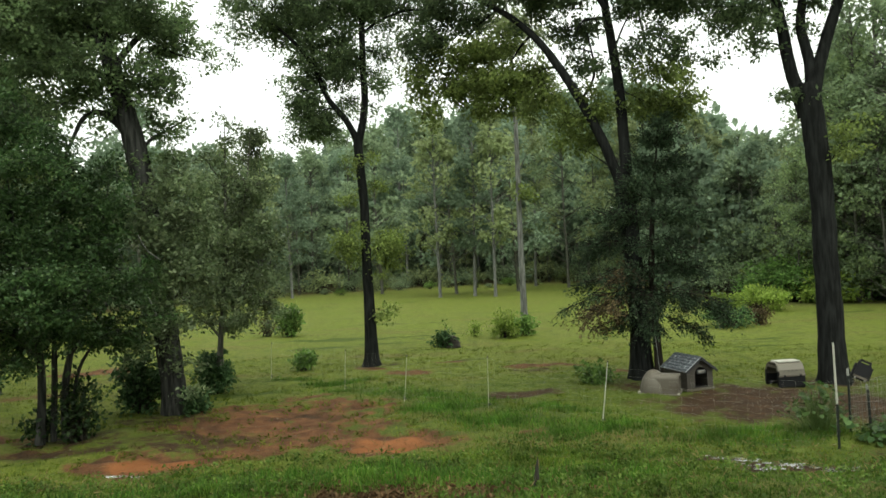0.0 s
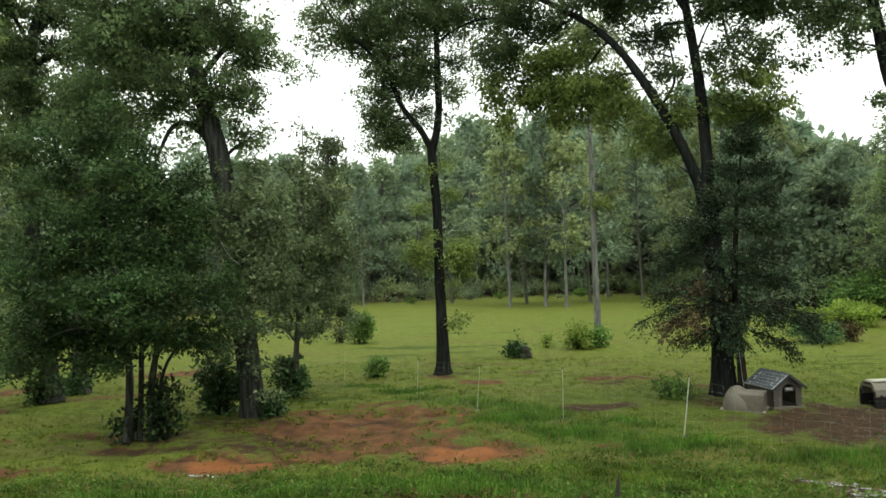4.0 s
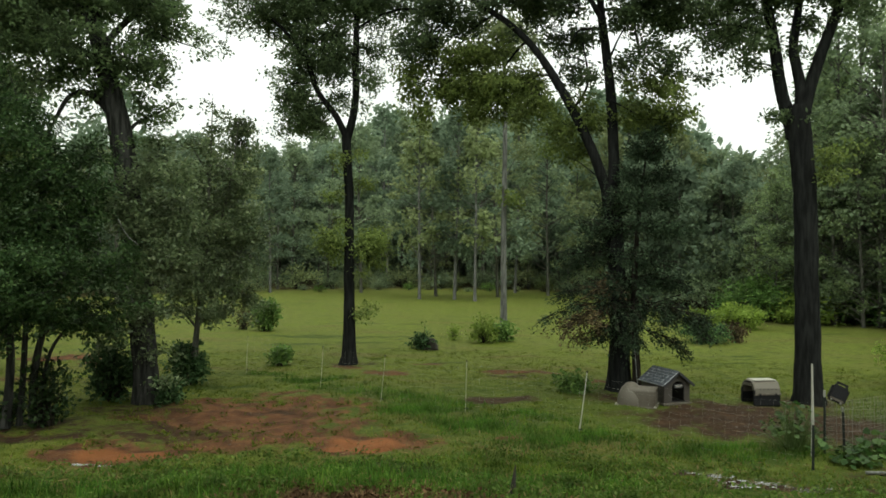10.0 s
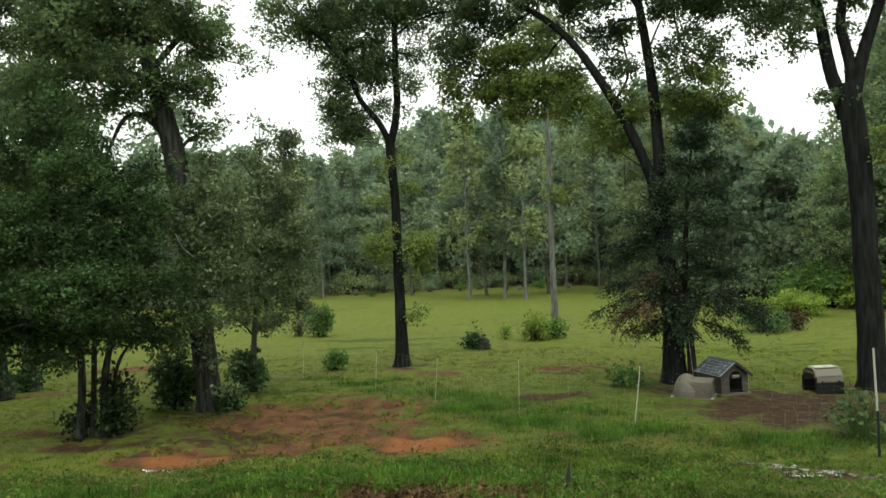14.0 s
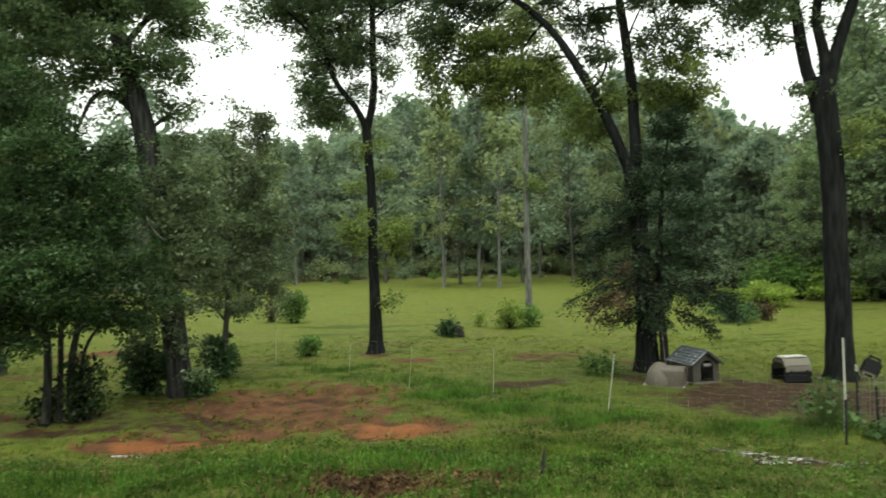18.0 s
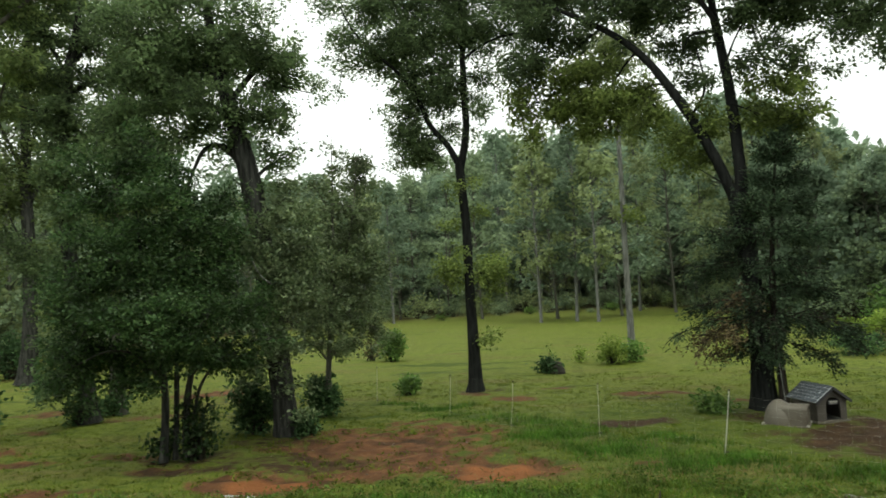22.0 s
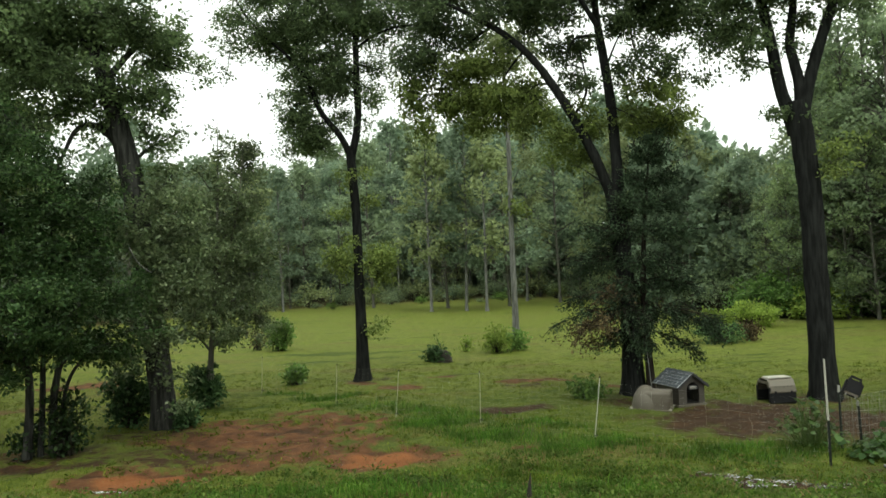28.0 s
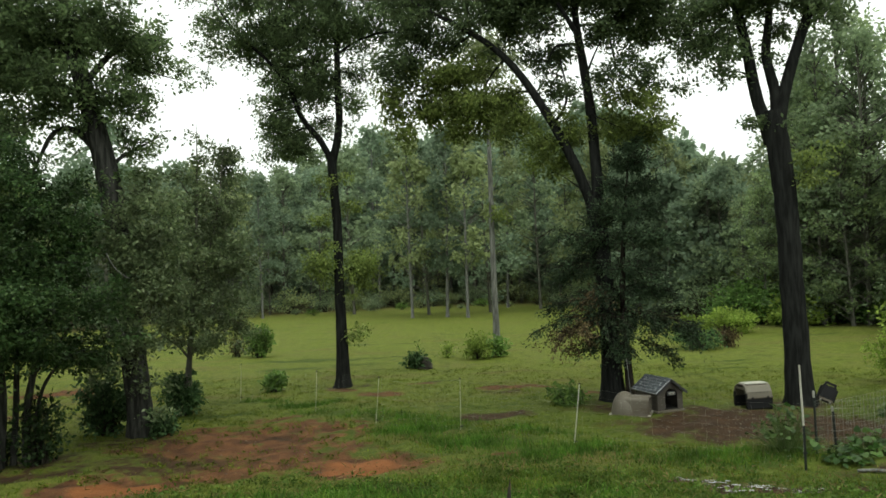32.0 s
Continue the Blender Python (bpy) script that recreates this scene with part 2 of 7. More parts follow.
def ground_material():
    m = bpy.data.materials.new("ground_grass_and_clay")
    m.use_nodes = True
    nt = m.node_tree
    b = nt.nodes["Principled BSDF"]
    N = nt.nodes.new
    tc = N("ShaderNodeTexCoord")

    def noise_at(scale, detail=6, rough=0.6):
        n = N("ShaderNodeTexNoise")
        n.inputs["Scale"].default_value, n.inputs["Detail"].default_value, n.inputs["Roughness"].default_value = scale, detail, rough
        nt.links.new(tc.outputs["Object"], n.inputs["Vector"])
        return n.outputs["Fac"]

    def ramp(fac, stops):
        r = N("ShaderNodeValToRGB")
        e = r.color_ramp.elements
        e[0].position, e[0].color = stops[0][0], (*stops[0][1], 1)
        e[1].position, e[1].color = stops[-1][0], (*stops[-1][1], 1)
        for p, c in stops[1:-1]:
            e.new(p).color = (*c, 1)
        nt.links.new(fac, r.inputs[0])
        return r.outputs[0]

    def mix(f, a, c, mode="MIX"):
        x = N("ShaderNodeMixRGB")
        x.blend_type = mode
        for i, v in enumerate((f, a, c)):
            if isinstance(v, (int, float)):
                x.inputs[i].default_value = v if i == 0 else (v, v, v, 1)
            else:
                nt.links.new(v, x.inputs[i])
        return x.outputs[0]

    def attr(name):
        a = N("ShaderNodeAttribute")
        a.attribute_name = name
        return a.outputs["Fac"]

    def math(op, a, c):
        x = N("ShaderNodeMath")
        x.operation = op
        for i, v in enumerate((a, c)):
            if isinstance(v, (int, float)):
                x.inputs[i].default_value = v
            else:
                nt.links.new(v, x.inputs[i])
        return x.outputs[0]

    def span(v, lo, hi):
        x = N("ShaderNodeMapRange")
        x.inputs["From Min"].default_value, x.inputs["From Max"].default_value = lo, hi
        nt.links.new(v, x.inputs["Value"])
        return x.outputs[0]

    fine, mid, big = noise_at(55), noise_at(5.5), noise_at(0.55)
    grass = ramp(mid, [(0.3, (0.098, 0.134, 0.02)), (0.52, (0.158, 0.194, 0.032)), (0.72, (0.185, 0.214, 0.046))])
    dry = ramp(mid, [(0.3, (0.122, 0.152, 0.03)), (0.7, (0.2, 0.205, 0.054))])
    grass = mix(span(big, 0.45, 0.68), grass, dry)
    # ground under lush grass; the shadows between its blades are put into the colour
    lush = ramp(mid, [(0.3, (0.016, 0.04, 0.007)), (0.7, (0.045, 0.085, 0.013))])
    grass = mix(attr("lush"), grass, lush)
    clumps = noise_at(2.6, 5, 0.65)
    grass = mix(span(clumps, 0.37, 0.54), mix(0.45, grass, lush), grass)
    lay = N("ShaderNodeMapping")
    lay.inputs["Scale"].default_value = (0.16, 0.7, 1)
    nt.links.new(tc.outputs["Object"], lay.inputs[0])
    band = N("ShaderNodeTexNoise")
    band.inputs["Scale"].default_value, band.inputs["Detail"].default_value, band.inputs["Roughness"].default_value = 1.0, 6, 0.65
    nt.links.new(lay.outputs[0], band.inputs["Vector"])
    worn = ramp(mid, [(0.3, (0.1, 0.085, 0.03)), (0.7, (0.2, 0.165, 0.065))])
    grass = mix(span(band.outputs["Fac"], 0.42, 0.36), grass, mix(0.72, grass, lush))
    grass = mix(math("MULTIPLY", span(band.outputs["Fac"], 0.53, 0.66), 0.7), grass, worn)
    grass = mix(span(fine, 0.36, 0.68), mix(0.55, grass, 0.0), mix(0.15, grass, dry))
    clay = ramp(noise_at(3.0), [(0.3, (0.056, 0.028, 0.016)), (0.5, (0.105, 0.05, 0.026)), (0.7, (0.185, 0.087, 0.042))])
    clay = mix(span(attr("soil"), 0.84, 0.95), clay, ramp(noise_at(2.2), [(0.3, (0.17, 0.066, 0.027)), (0.7, (0.28, 0.112, 0.046))]))
    clay = mix(span(fine, 0.3, 0.75), mix(0.3, clay, 0.0), clay)
    dirt = ramp(noise_at(4.0), [(0.3, (0.02, 0.012, 0.0075)), (0.55, (0.042, 0.025, 0.0145)), (0.75, (0.078, 0.044, 0.025))])
    edge = math("ADD", math("MULTIPLY", mid, 1.1), math("SUBTRACT", math("MULTIPLY", noise_at(1.9), 1.5), 0.3))
    soil = span(math("ADD", attr("soil"), math("SUBTRACT", edge, 1.0)), 0.4, 0.7)
    dark = span(math("ADD", attr("dirt"), math("SUBTRACT", edge, 1.0)), 0.38, 0.74)
    leaf_litter = ramp(noise_at(9), [(0.35, (0.05, 0.045, 0.02)), (0.7, (0.11, 0.085, 0.045))])
    col = mix(attr("wood"), grass, leaf_litter)
    col = mix(soil, col, clay)
    col = mix(dark, col, dirt)
    nt.links.new(col, b.inputs["Base Color"])
    wet = attr("wet")
    wet = span(math("ADD", wet, math("MULTIPLY", math("SUBTRACT", noise_at(7, 3), 0.5), 2.2)), 0.72, 0.8)
    rough = N("ShaderNodeMapRange")
    rough.inputs["To Min"].default_value, rough.inputs["To Max"].default_value = 0.85, 0.06
    nt.links.new(wet, rough.inputs["Value"])
    nt.links.new(rough.outputs[0], b.inputs["Roughness"])
    b.inputs["Specular IOR Level"].default_value = 0.1
    bp = N("ShaderNodeBump")
    bp.inputs["Distance"].default_value = 0.05
    nt.links.new(math("MULTIPLY", math("SUBTRACT", 1.0, wet), 0.9), bp.inputs["Strength"])
    nt.links.new(math("ADD", math("MULTIPLY", fine, 0.6), mid), bp.inputs["Height"])
    nt.links.new(bp.outputs[0], b.inputs["Normal"])
    return m


GROUND = ground_material()


# ---- building helpers ----
def quads(name, v, f, mat, smooth=False):
    """A mesh from numpy vertices (n, 3) and equal-sided faces (m, k)."""
    me = bpy.data.meshes.new(name)
    v, f = np.asarray(v, np.float32), np.asarray(f, np.int32)
    me.vertices.add(len(v))
    me.vertices.foreach_set("co", v.ravel())
    me.loops.add(f.size)
    me.loops.foreach_set("vertex_index", f.ravel())
    me.polygons.add(len(f))
    me.polygons.foreach_set("loop_start", np.arange(0, f.size, f.shape[1], dtype=np.int32))
    me.polygons.foreach_set("loop_total", np.full(len(f), f.shape[1], np.int32))
    me.update(calc_edges=True)
    if smooth:
        me.polygons.foreach_set("use_smooth", np.ones(len(f), bool))
    if mat:
        me.materials.append(mat)
    return me


def hang(name, me, parent=None, label=""):
    ob = new(name, me)
    if parent:
        ob.parent = parent
    return tagged(ob, label)


def part(name, bm, mat, parent=None, label="", smooth=False):
    """Links a bmesh as one mesh object, under a thing or a part."""
    me = bpy.data.meshes.new(name)
    bm.normal_update()
    bm.to_mesh(me)
    bm.free()
    me.materials.append(mat)
    if smooth:
        me.polygons.foreach_set("use_smooth", np.ones(len(me.polygons), bool))
    return hang(name, me, parent, label)


def thing(name, m, label, category, group="", kind=""):
    ob = new(name)
    ob.empty_display_size = 0.2
    ob.matrix_basis = m
    return tagged(ob, label, category, group, kind)


def box(sx, sy, sz, at=(0, 0, 0), bevel=0.01, turn=None):
    bm = bmesh.new()
    bmesh.ops.create_cube(bm, size=1)
    bmesh.ops.scale(bm, vec=(sx, sy, sz), verts=bm.verts)
    if bevel:
        bmesh.ops.bevel(bm, geom=bm.edges[:], offset=bevel, segments=2, affect="EDGES")
    if turn:
        bmesh.ops.transform(bm, matrix=turn, verts=bm.verts)
    bmesh.ops.translate(bm, vec=at, verts=bm.verts)
    return bm


def ring_tube(points, radii, seg=10, wobble=0.0, seed=0, flare=0.0):
    """Vertices and quads of a tapered tube along points."""
    rng = np.random.default_rng(seed)
    P = np.array(points, float)
    # smooth the line with two rounds of corner cutting between the nodes
    R = np.array(radii, float)
    for _ in range(2):
        Q, S = [P[0]], [R[0]]
        for a, c, ra, rc in zip(P[:-1], P[1:], R[:-1], R[1:]):
            Q += [a * 0.75 + c * 0.25, a * 0.25 + c * 0.75]
            S += [ra * 0.75 + rc * 0.25, ra * 0.25 + rc * 0.75]
        P, R = np.array(Q + [P[-1]]), np.array(S + [R[-1]])
    T = np.gradient(P, axis=0)
    T /= np.linalg.norm(T, axis=1)[:, None] + 1e-9
    ref = np.array([0.3, 1.0, 0.2])
    A = np.cross(T, ref)
    A /= np.linalg.norm(A, axis=1)[:, None] + 1e-9
    B = np.cross(T, A)
    th = np.linspace(0, 2 * np.pi, seg, endpoint=False)
    lobes = 1 + wobble * rng.normal(size=(len(P), seg)) + 0.5 * wobble * np.sin(3 * th + rng.uniform(0, 6))[None]
    if flare:
        z = P[:, 2] - P[0, 2]
        lobes *= 1 + flare * np.exp(-z / 0.22)[:, None] * (1 + 0.45 * np.sin(5 * th + 1)[None])
    V = P[:, None] + R[:, None, None] * lobes[..., None] * (A[:, None] * np.cos(th)[None, :, None] + B[:, None] * np.sin(th)[None, :, None])
    n = len(P)
    i, j = np.meshgrid(np.arange(n - 1), np.arange(seg), indexing="ij")
    k = (j + 1) % seg
    F = np.stack([i * seg + j, i * seg + k, (i + 1) * seg + k, (i + 1) * seg + j], -1).reshape(-1, 4)
    return V.reshape(-1, 3), F


def sticks(A, B, r0, r1, sag=0.0):
    """Many three-sided twigs from A to B at once, with one bend."""
    A, B = np.asarray(A, float), np.asarray(B, float)
    n = len(A)
    M = (A + B) / 2
    M[:, 2] += sag * np.linalg.norm(B - A, axis=1)
    T = B - A
    T /= np.linalg.norm(T, axis=1)[:, None] + 1e-9
    U = np.cross(T, [0.31, 0.2, 0.93])
    U /= np.linalg.norm(U, axis=1)[:, None] + 1e-9
    Wd = np.cross(T, U)
    rings = []
    for P, r in ((A, r0), (M, (r0 + r1) / 2), (B, r1)):
        for a in (0, 2.094, 4.189):
            rings.append(P + r * (U * math.cos(a) + Wd * math.sin(a)))
    V = np.stack(rings, 1).reshape(-1, 3)
    base = np.arange(n)[:, None, None] * 9
    f = np.array([[s * 3 + k, s * 3 + (k + 1) % 3, s * 3 + 3 + (k + 1) % 3, s * 3 + 3 + k] for s in (0, 1) for k in range(3)])
    return V, (base + f[None]).reshape(-1, 4)


def merge(pieces):
    V, F, n = [], [], 0
    for v, f in pieces:
        V.append(v)
        F.append(f + n)
        n += len(v)
    return np.concatenate(V), np.concatenate(F)


def leaf_quads(rng, P, size, aim=None, droop=0.25, wide=0.42, spread=1.0):
    """A lozenge leaf at each point of P; aim: the way each leaf points."""
    n = len(P)
    d = rng.normal(size=(n, 3)) * spread
    if aim is not None:
        d += aim
    d[:, 2] -= droop
    d /= np.linalg.norm(d, axis=1)[:, None] + 1e-9
    u = rng.normal(size=(n, 3)) + [0, 0, 0.9]
    s = np.cross(d, u)
    s /= np.linalg.norm(s, axis=1)[:, None] + 1e-9
    L = (size * rng.uniform(0.6, 1.3, n))[:, None]
    up = np.cross(s, d) * L * rng.uniform(-0.06, 0.12, n)[:, None]
    V = np.stack([P, P + d * L * 0.5 + s * L * wide * 0.5 + up, P + d * L, P + d * L * 0.5 - s * L * wide * 0.5 + up], 1).reshape(-1, 3)
    return V, np.arange(4 * n).reshape(n, 4)


def in_blob(rng, n, c, r, shell=0.5):
    d = rng.normal(size=(n, 3))
    d /= np.linalg.norm(d, axis=1)[:, None]
    return np.array(c) + d * np.array(r) * (rng.uniform(0, 1, n) ** shell)[:, None]


def facing(x, y, z=0.0):
    """The pose at (x, y) whose own y axis points away from the terrace at the origin."""
    return pose(x, y, z, 0, 0, -math.degrees(math.atan2(x, y)))


# ---- ground ----
def soft(a, lo, hi):
    t = np.clip((a - lo) / (hi - lo), 0, 1)
    return t * t * (3 - 2 * t)


def sway(x, y):
    return (0.28 * np.sin(y * 1.9 + 0.6) + 0.16 * np.sin(y * 4.3 + x * 1.3) + 0.07 * np.sin(y * 9.1 - x * 3.3),
            0.2 * np.sin(x * 1.6 + 1.1) + 0.12 * np.sin(x * 3.9 - y * 1.1) + 0.06 * np.sin(x * 8.3 + y * 2.9))


def hills(x, y, spots, ragged=1.0):
    """0 to 1 over soft ellipses (x, y, rx, ry, strength) with ragged edges."""
    x, y = np.asarray(x, float), np.asarray(y, float)
    out = np.zeros_like(x)
    wx, wy = sway(x, y)
    for cx, cy, rx, ry, k in spots:
        ox, oy = sway(cx, cy)
        size = ragged * min(1.0, 1.1 * ry)
        q = ((x - cx + size * (wx - ox)) / rx) ** 2 + ((y - cy + size * (wy - oy)) / ry) ** 2
        out = np.maximum(out, k * np.exp(-0.8 * q ** 1.5))
    return out


# bare clay: two open orange patches, a trodden brown stretch, scattered scrapes
CLAY = [(-1.0, 11.6, 1.3, 0.85, 1.0), (-4.75, 10.9, 1.2, 0.9, 0.98), (-3.2, 11.5, 1.2, 0.55, 0.84), (-3.5, 13.4, 2.6, 2.0, 0.85), (-2.3, 12.5, 1.2, 0.7, 0.84), (-4.3, 14.7, 1.4, 0.8, 0.82), (-1.7, 14.5, 1.0, 0.4, 0.82), (-3.0, 15.6, 1.0, 0.4, 0.64),
        (-1.0, 18.9, 0.9, 0.5, 0.83), (0.1, 20.4, 0.6, 0.3, 0.83), (2.5, 19.0, 1.4, 0.32, 0.83), (-2.3, 20.1, 0.7, 0.35, 0.8), (4.0, 17.6, 0.8, 0.3, 0.76), (1.38, 11.8, 0.35, 0.2, 0.7), (-3.2, 24.5, 0.8, 0.5, 0.5), (-0.7, 7.3, 1.0, 0.5, 0.76)]
CLAY += [(-13.6, 18.1, 1.3, 0.6, 0.76), (-10.4, 21.4, 1.7, 0.7, 0.88), (-11.7, 13.2, 1.3, 0.6, 0.78), (-8.3, 10.4, 1.2, 0.45, 0.8), (-10.3, 17.2, 1.3, 0.5, 0.72), (-10.1, 12.5, 0.8, 0.35, 0.76), (-8.0, 12.8, 1.3, 0.5, 0.68), (-6.6, 11.8, 1.0, 0.4, 0.66), (-9.2, 20.5, 1.0, 0.6, 0.72), (-12.3, 15.6, 1.0, 0.4, 0.66)]
# the unmown ridge under the netting
STRIP = [(-4.2, 18.4, 0.9, 0.3, 0.6), (-2.9, 17.4, 0.9, 0.45, 0.75), (-1.8, 16.3, 0.9, 0.5, 0.8), (-0.7, 15.3, 1.0, 0.6, 0.85), (0.3, 14.1, 1.2, 0.8, 0.9), (1.2, 12.9, 1.4, 0.9, 0.95), (2.5, 11.8, 1.5, 0.7, 0.95), (3.9, 11.25, 1.3, 0.55, 0.95), (5.1, 10.8, 1.0, 0.45, 0.9)]
# the washed-out runnel with its puddles
RUNNEL = [(3.1, 9.95, 0.6, 0.16, 0.8), (3.75, 9.9, 0.45, 0.2, 0.9), (4.1, 9.35, 0.4, 0.25, 0.95), (4.6, 9.08, 0.5, 0.2, 0.95), (5.4, 8.95, 0.7, 0.2, 0.85)]


def ground_z(x, y):
    """Height of the lawn: a low bank before the house, faint rolls and hummocks, sunken clay, a grassy ridge."""
    x, y = np.asarray(x, float), np.asarray(y, float)
    amp = 0.42 - 0.25 * soft(x, 1.0, 3.5)
    bank = amp * (1 - soft(y + 0.25 * np.sin(x * 1.3), 7.6, 10.4))
    rolls = 0.035 * np.sin(x * 0.83 + 0.5) * np.sin(y * 0.71) + 0.02 * np.sin(x * 2.3 + y * 1.7) + 0.012 * np.sin(x * 5.1 - y * 4.3)
    lumps = 0.03 * np.sin(x * 5.3 + 2 * np.sin(y * 3.1)) * np.sin(y * 6.1 + 1.5 * np.cos(x * 3.7))
    shape = 0.03 * hills(x, y, STRIP[3:]) - 0.05 * soft(hills(x, y, CLAY[:8]), 0.6, 0.76) - 0.05 * hills(x, y, RUNNEL)
    return bank + shape + (rolls + lumps * (1 - soft(y, 13, 18))) * soft(y, 2, 6)


def axis_steps(lo, near_lo, near_hi, hi, step):
    mid = np.arange(near_lo, near_hi + 1e-6, step)
    out_hi, out_lo, d = [], [], step
    a, c = near_hi, near_lo
    while a < hi or c > lo:
        d *= 1.16
        a, c = a + d, c - d
        if a < hi + d:
            out_hi.append(a)
        if c > lo - d:
            out_lo.append(c)
    return np.array(out_lo[::-1] + mid.tolist() + out_hi)


EDGE = [(-60, 40), (-46, 46), (-38, 52), (-26, 64), (-14, 76), (0, 85), (10, 84), (16, 66), (20, 50), (26, 45), (31, 46), (36, 44), (45, 40), (62, 34)]


def wood_edge(az):
    return np.interp(az, [a for a, d in EDGE], [d for a, d in EDGE])


gx, gy = axis_steps(-900, -14, 12, 900, 0.14), axis_steps(-300, 5.5, 20, 1500, 0.13)
GX, GY = np.meshgrid(gx, gy)
fx, fy = GX.ravel(), GY.ravel()
nx, ny = len(gx), len(gy)
gi, gj = np.meshgrid(np.arange(ny - 1), np.arange(nx - 1), indexing="ij")
gf = np.stack([gi * nx + gj, gi * nx + gj + 1, (gi + 1) * nx + gj + 1, (gi + 1) * nx + gj], -1).reshape(-1, 4)
me = quads("ground", np.stack([fx, fy, ground_z(fx, fy)], 1), gf, GROUND, True)
DIRT = [(5.6, 13.3, 2.0, 1.7, 1.0), (7.2, 12.9, 1.8, 1.9, 0.97), (4.7, 13.1, 0.9, 0.8, 0.86), (1.6, 15.35, 1.0, 0.5, 1.05), (4.3, 15.6, 1.3, 1.0, 0.62), (-2.0, 20.6, 0.9, 0.6, 0.64), (0.4, 20.6, 0.5, 0.25, 0.64)]
DIRT += [(8.6, 12.2, 2.2, 1.3, 0.85), (10.2, 11.4, 2.2, 1.3, 0.9), (12.2, 12.2, 2.4, 1.0, 0.8), (10.8, 13.9, 2.4, 0.5, 0.7), (8.2, 9.4, 2.0, 0.8, 0.85), (2.2, 18.4, 0.8, 0.3, 0.58), (8.3, 15.2, 1.1, 0.9, 0.7), (-6.6, 12.6, 1.2, 0.8, 0.66), (-4.6, 12.3, 1.6, 0.8, 0.7), (-6.2, 11.6, 1.0, 0.5, 0.74), (-5.6, 14.2, 1.2, 0.9, 0.66), (-2.9, 14.0, 0.7, 0.4, 0.62), (-0.9, 7.5, 0.7, 0.4, 0.64), (0.3, 7.6, 0.5, 0.3, 0.64), (6.1, 8.45, 0.6, 0.3, 0.8), (6.9, 7.5, 0.9, 0.3, 0.8)] + RUNNEL
PUDDLES = [(3.7, 9.93, 0.06, 0.035), (3.82, 9.9, 0.055, 0.03), (4.06, 9.38, 0.05, 0.03), (4.15, 9.24, 0.06, 0.035), (4.22, 9.12, 0.06, 0.035), (4.45, 9.1, 0.05, 0.03), (4.7, 9.06, 0.04, 0.025), (-4.75, 10.12, 0.16, 0.05), (-4.52, 10.28, 0.12, 0.04)]
# tiny puddles strewn along the runnel as broken glints
pool_rng = random.Random(8)
for k in range(90):
    q = pool_rng.random()
    px, py = (3.72 + 0.45 * q, 10.08 - 0.6 * q) if k % 3 == 0 else (4.05 + 1.1 * q, 9.5 - 0.5 * q ** 0.6)
    PUDDLES.append((px + pool_rng.gauss(0, 0.06), py + pool_rng.gauss(0, 0.09), pool_rng.uniform(0.015, 0.07), pool_rng.uniform(0.01, 0.03)))
WET = [(3.95, 10.0, 0.35, 0.12, 0.8), (4.25, 9.5, 0.5, 0.14, 0.75), (4.9, 9.6, 0.6, 0.12, 0.6), (-5.2, 10.15, 0.35, 0.16, 0.7), (6.0, 9.3, 0.4, 0.1, 0.5)]
# lush ridge grass, then broad spots that paint the near lawn's shade
LUSH_AND_SHADE = STRIP + [(6.0, 8.2, 3.6, 2.2, 0.95), (0.5, 8.4, 11.0, 2.2, 0.55), (2.2, 10.6, 2.2, 0.8, 0.7), (2.0, 14.0, 8.0, 4.4, 0.5), (-10.0, 13.0, 5.0, 4.0, 0.12), (10.5, 12.0, 4.5, 4.0, 0.75)]
far_az = np.degrees(np.arctan2(fx, np.maximum(fy, 1e-3)))
wood = soft(np.hypot(fx, fy) - wood_edge(far_az), -9, 1) * (fy > 5)
for aname, vals in (("soil", hills(fx, fy, CLAY)), ("dirt", hills(fx, fy, DIRT)), ("wet", hills(fx, fy, WET)), ("lush", hills(fx, fy, LUSH_AND_SHADE)), ("wood", wood)):
    at = me.attributes.new(aname, "FLOAT", "POINT")
    at.data.foreach_set("value", vals.astype(np.float32))
tagged(new("ground", me), "wet green lawn with bare red clay patches and mud", "ground", kind="structure")


# ---- a far wooded ridge that closes the view between the trunks ----
RIDGE = shader("far_woods", (0.075, 0.1, 0.06), 0.9, var=0.45, scale=0.35, fine=1.8, bump=0.3, spec=0.05)
ra = np.radians(np.arange(-75, 75.1, 0.5))
rows_z = np.array([-1.0, 2.5, 5.0, 7.0])
rv, rf = [], []
for k, zz in enumerate(rows_z):
    rad = np.interp(np.degrees(ra), [a for a, d in EDGE], [d for a, d in EDGE]) * 1.55 + 2.0 * k + 1.2 * np.sin(ra * 60 + 2 * k)
    up = zz * np.interp(np.degrees(ra), [-50, -40, 15, 19], [1.0, 1.5, 1.5, 1.1]) + (0.7 * np.sin(ra * 37) + 0.5 * np.sin(ra * 91 + k)) * (zz > 3)
    rv.append(np.stack([rad * np.sin(ra), rad * np.cos(ra), up], 1))
rn = len(ra)
for k in range(len(rows_z) - 1):
    a = np.arange(rn - 1) + k * rn
    rf.append(np.stack([a, a + 1, a + 1 + rn, a + rn], 1))
tagged(new("backdrop_ridge", quads("backdrop_ridge", np.concatenate(rv), np.concatenate(rf), RIDGE, True)), "far dark green wooded ridge behind the trees", "ridge", kind="structure")


# ---- unseen house wall, added to close the place behind and block low sky ----
HOUSE = shader("painted_siding", (0.45, 0.43, 0.39), 0.7, var=0.08, scale=2, fine=30, bump=0.15)
bm = box(22, 0.3, 6.8, (0, -2.6, 3.3), 0.0)
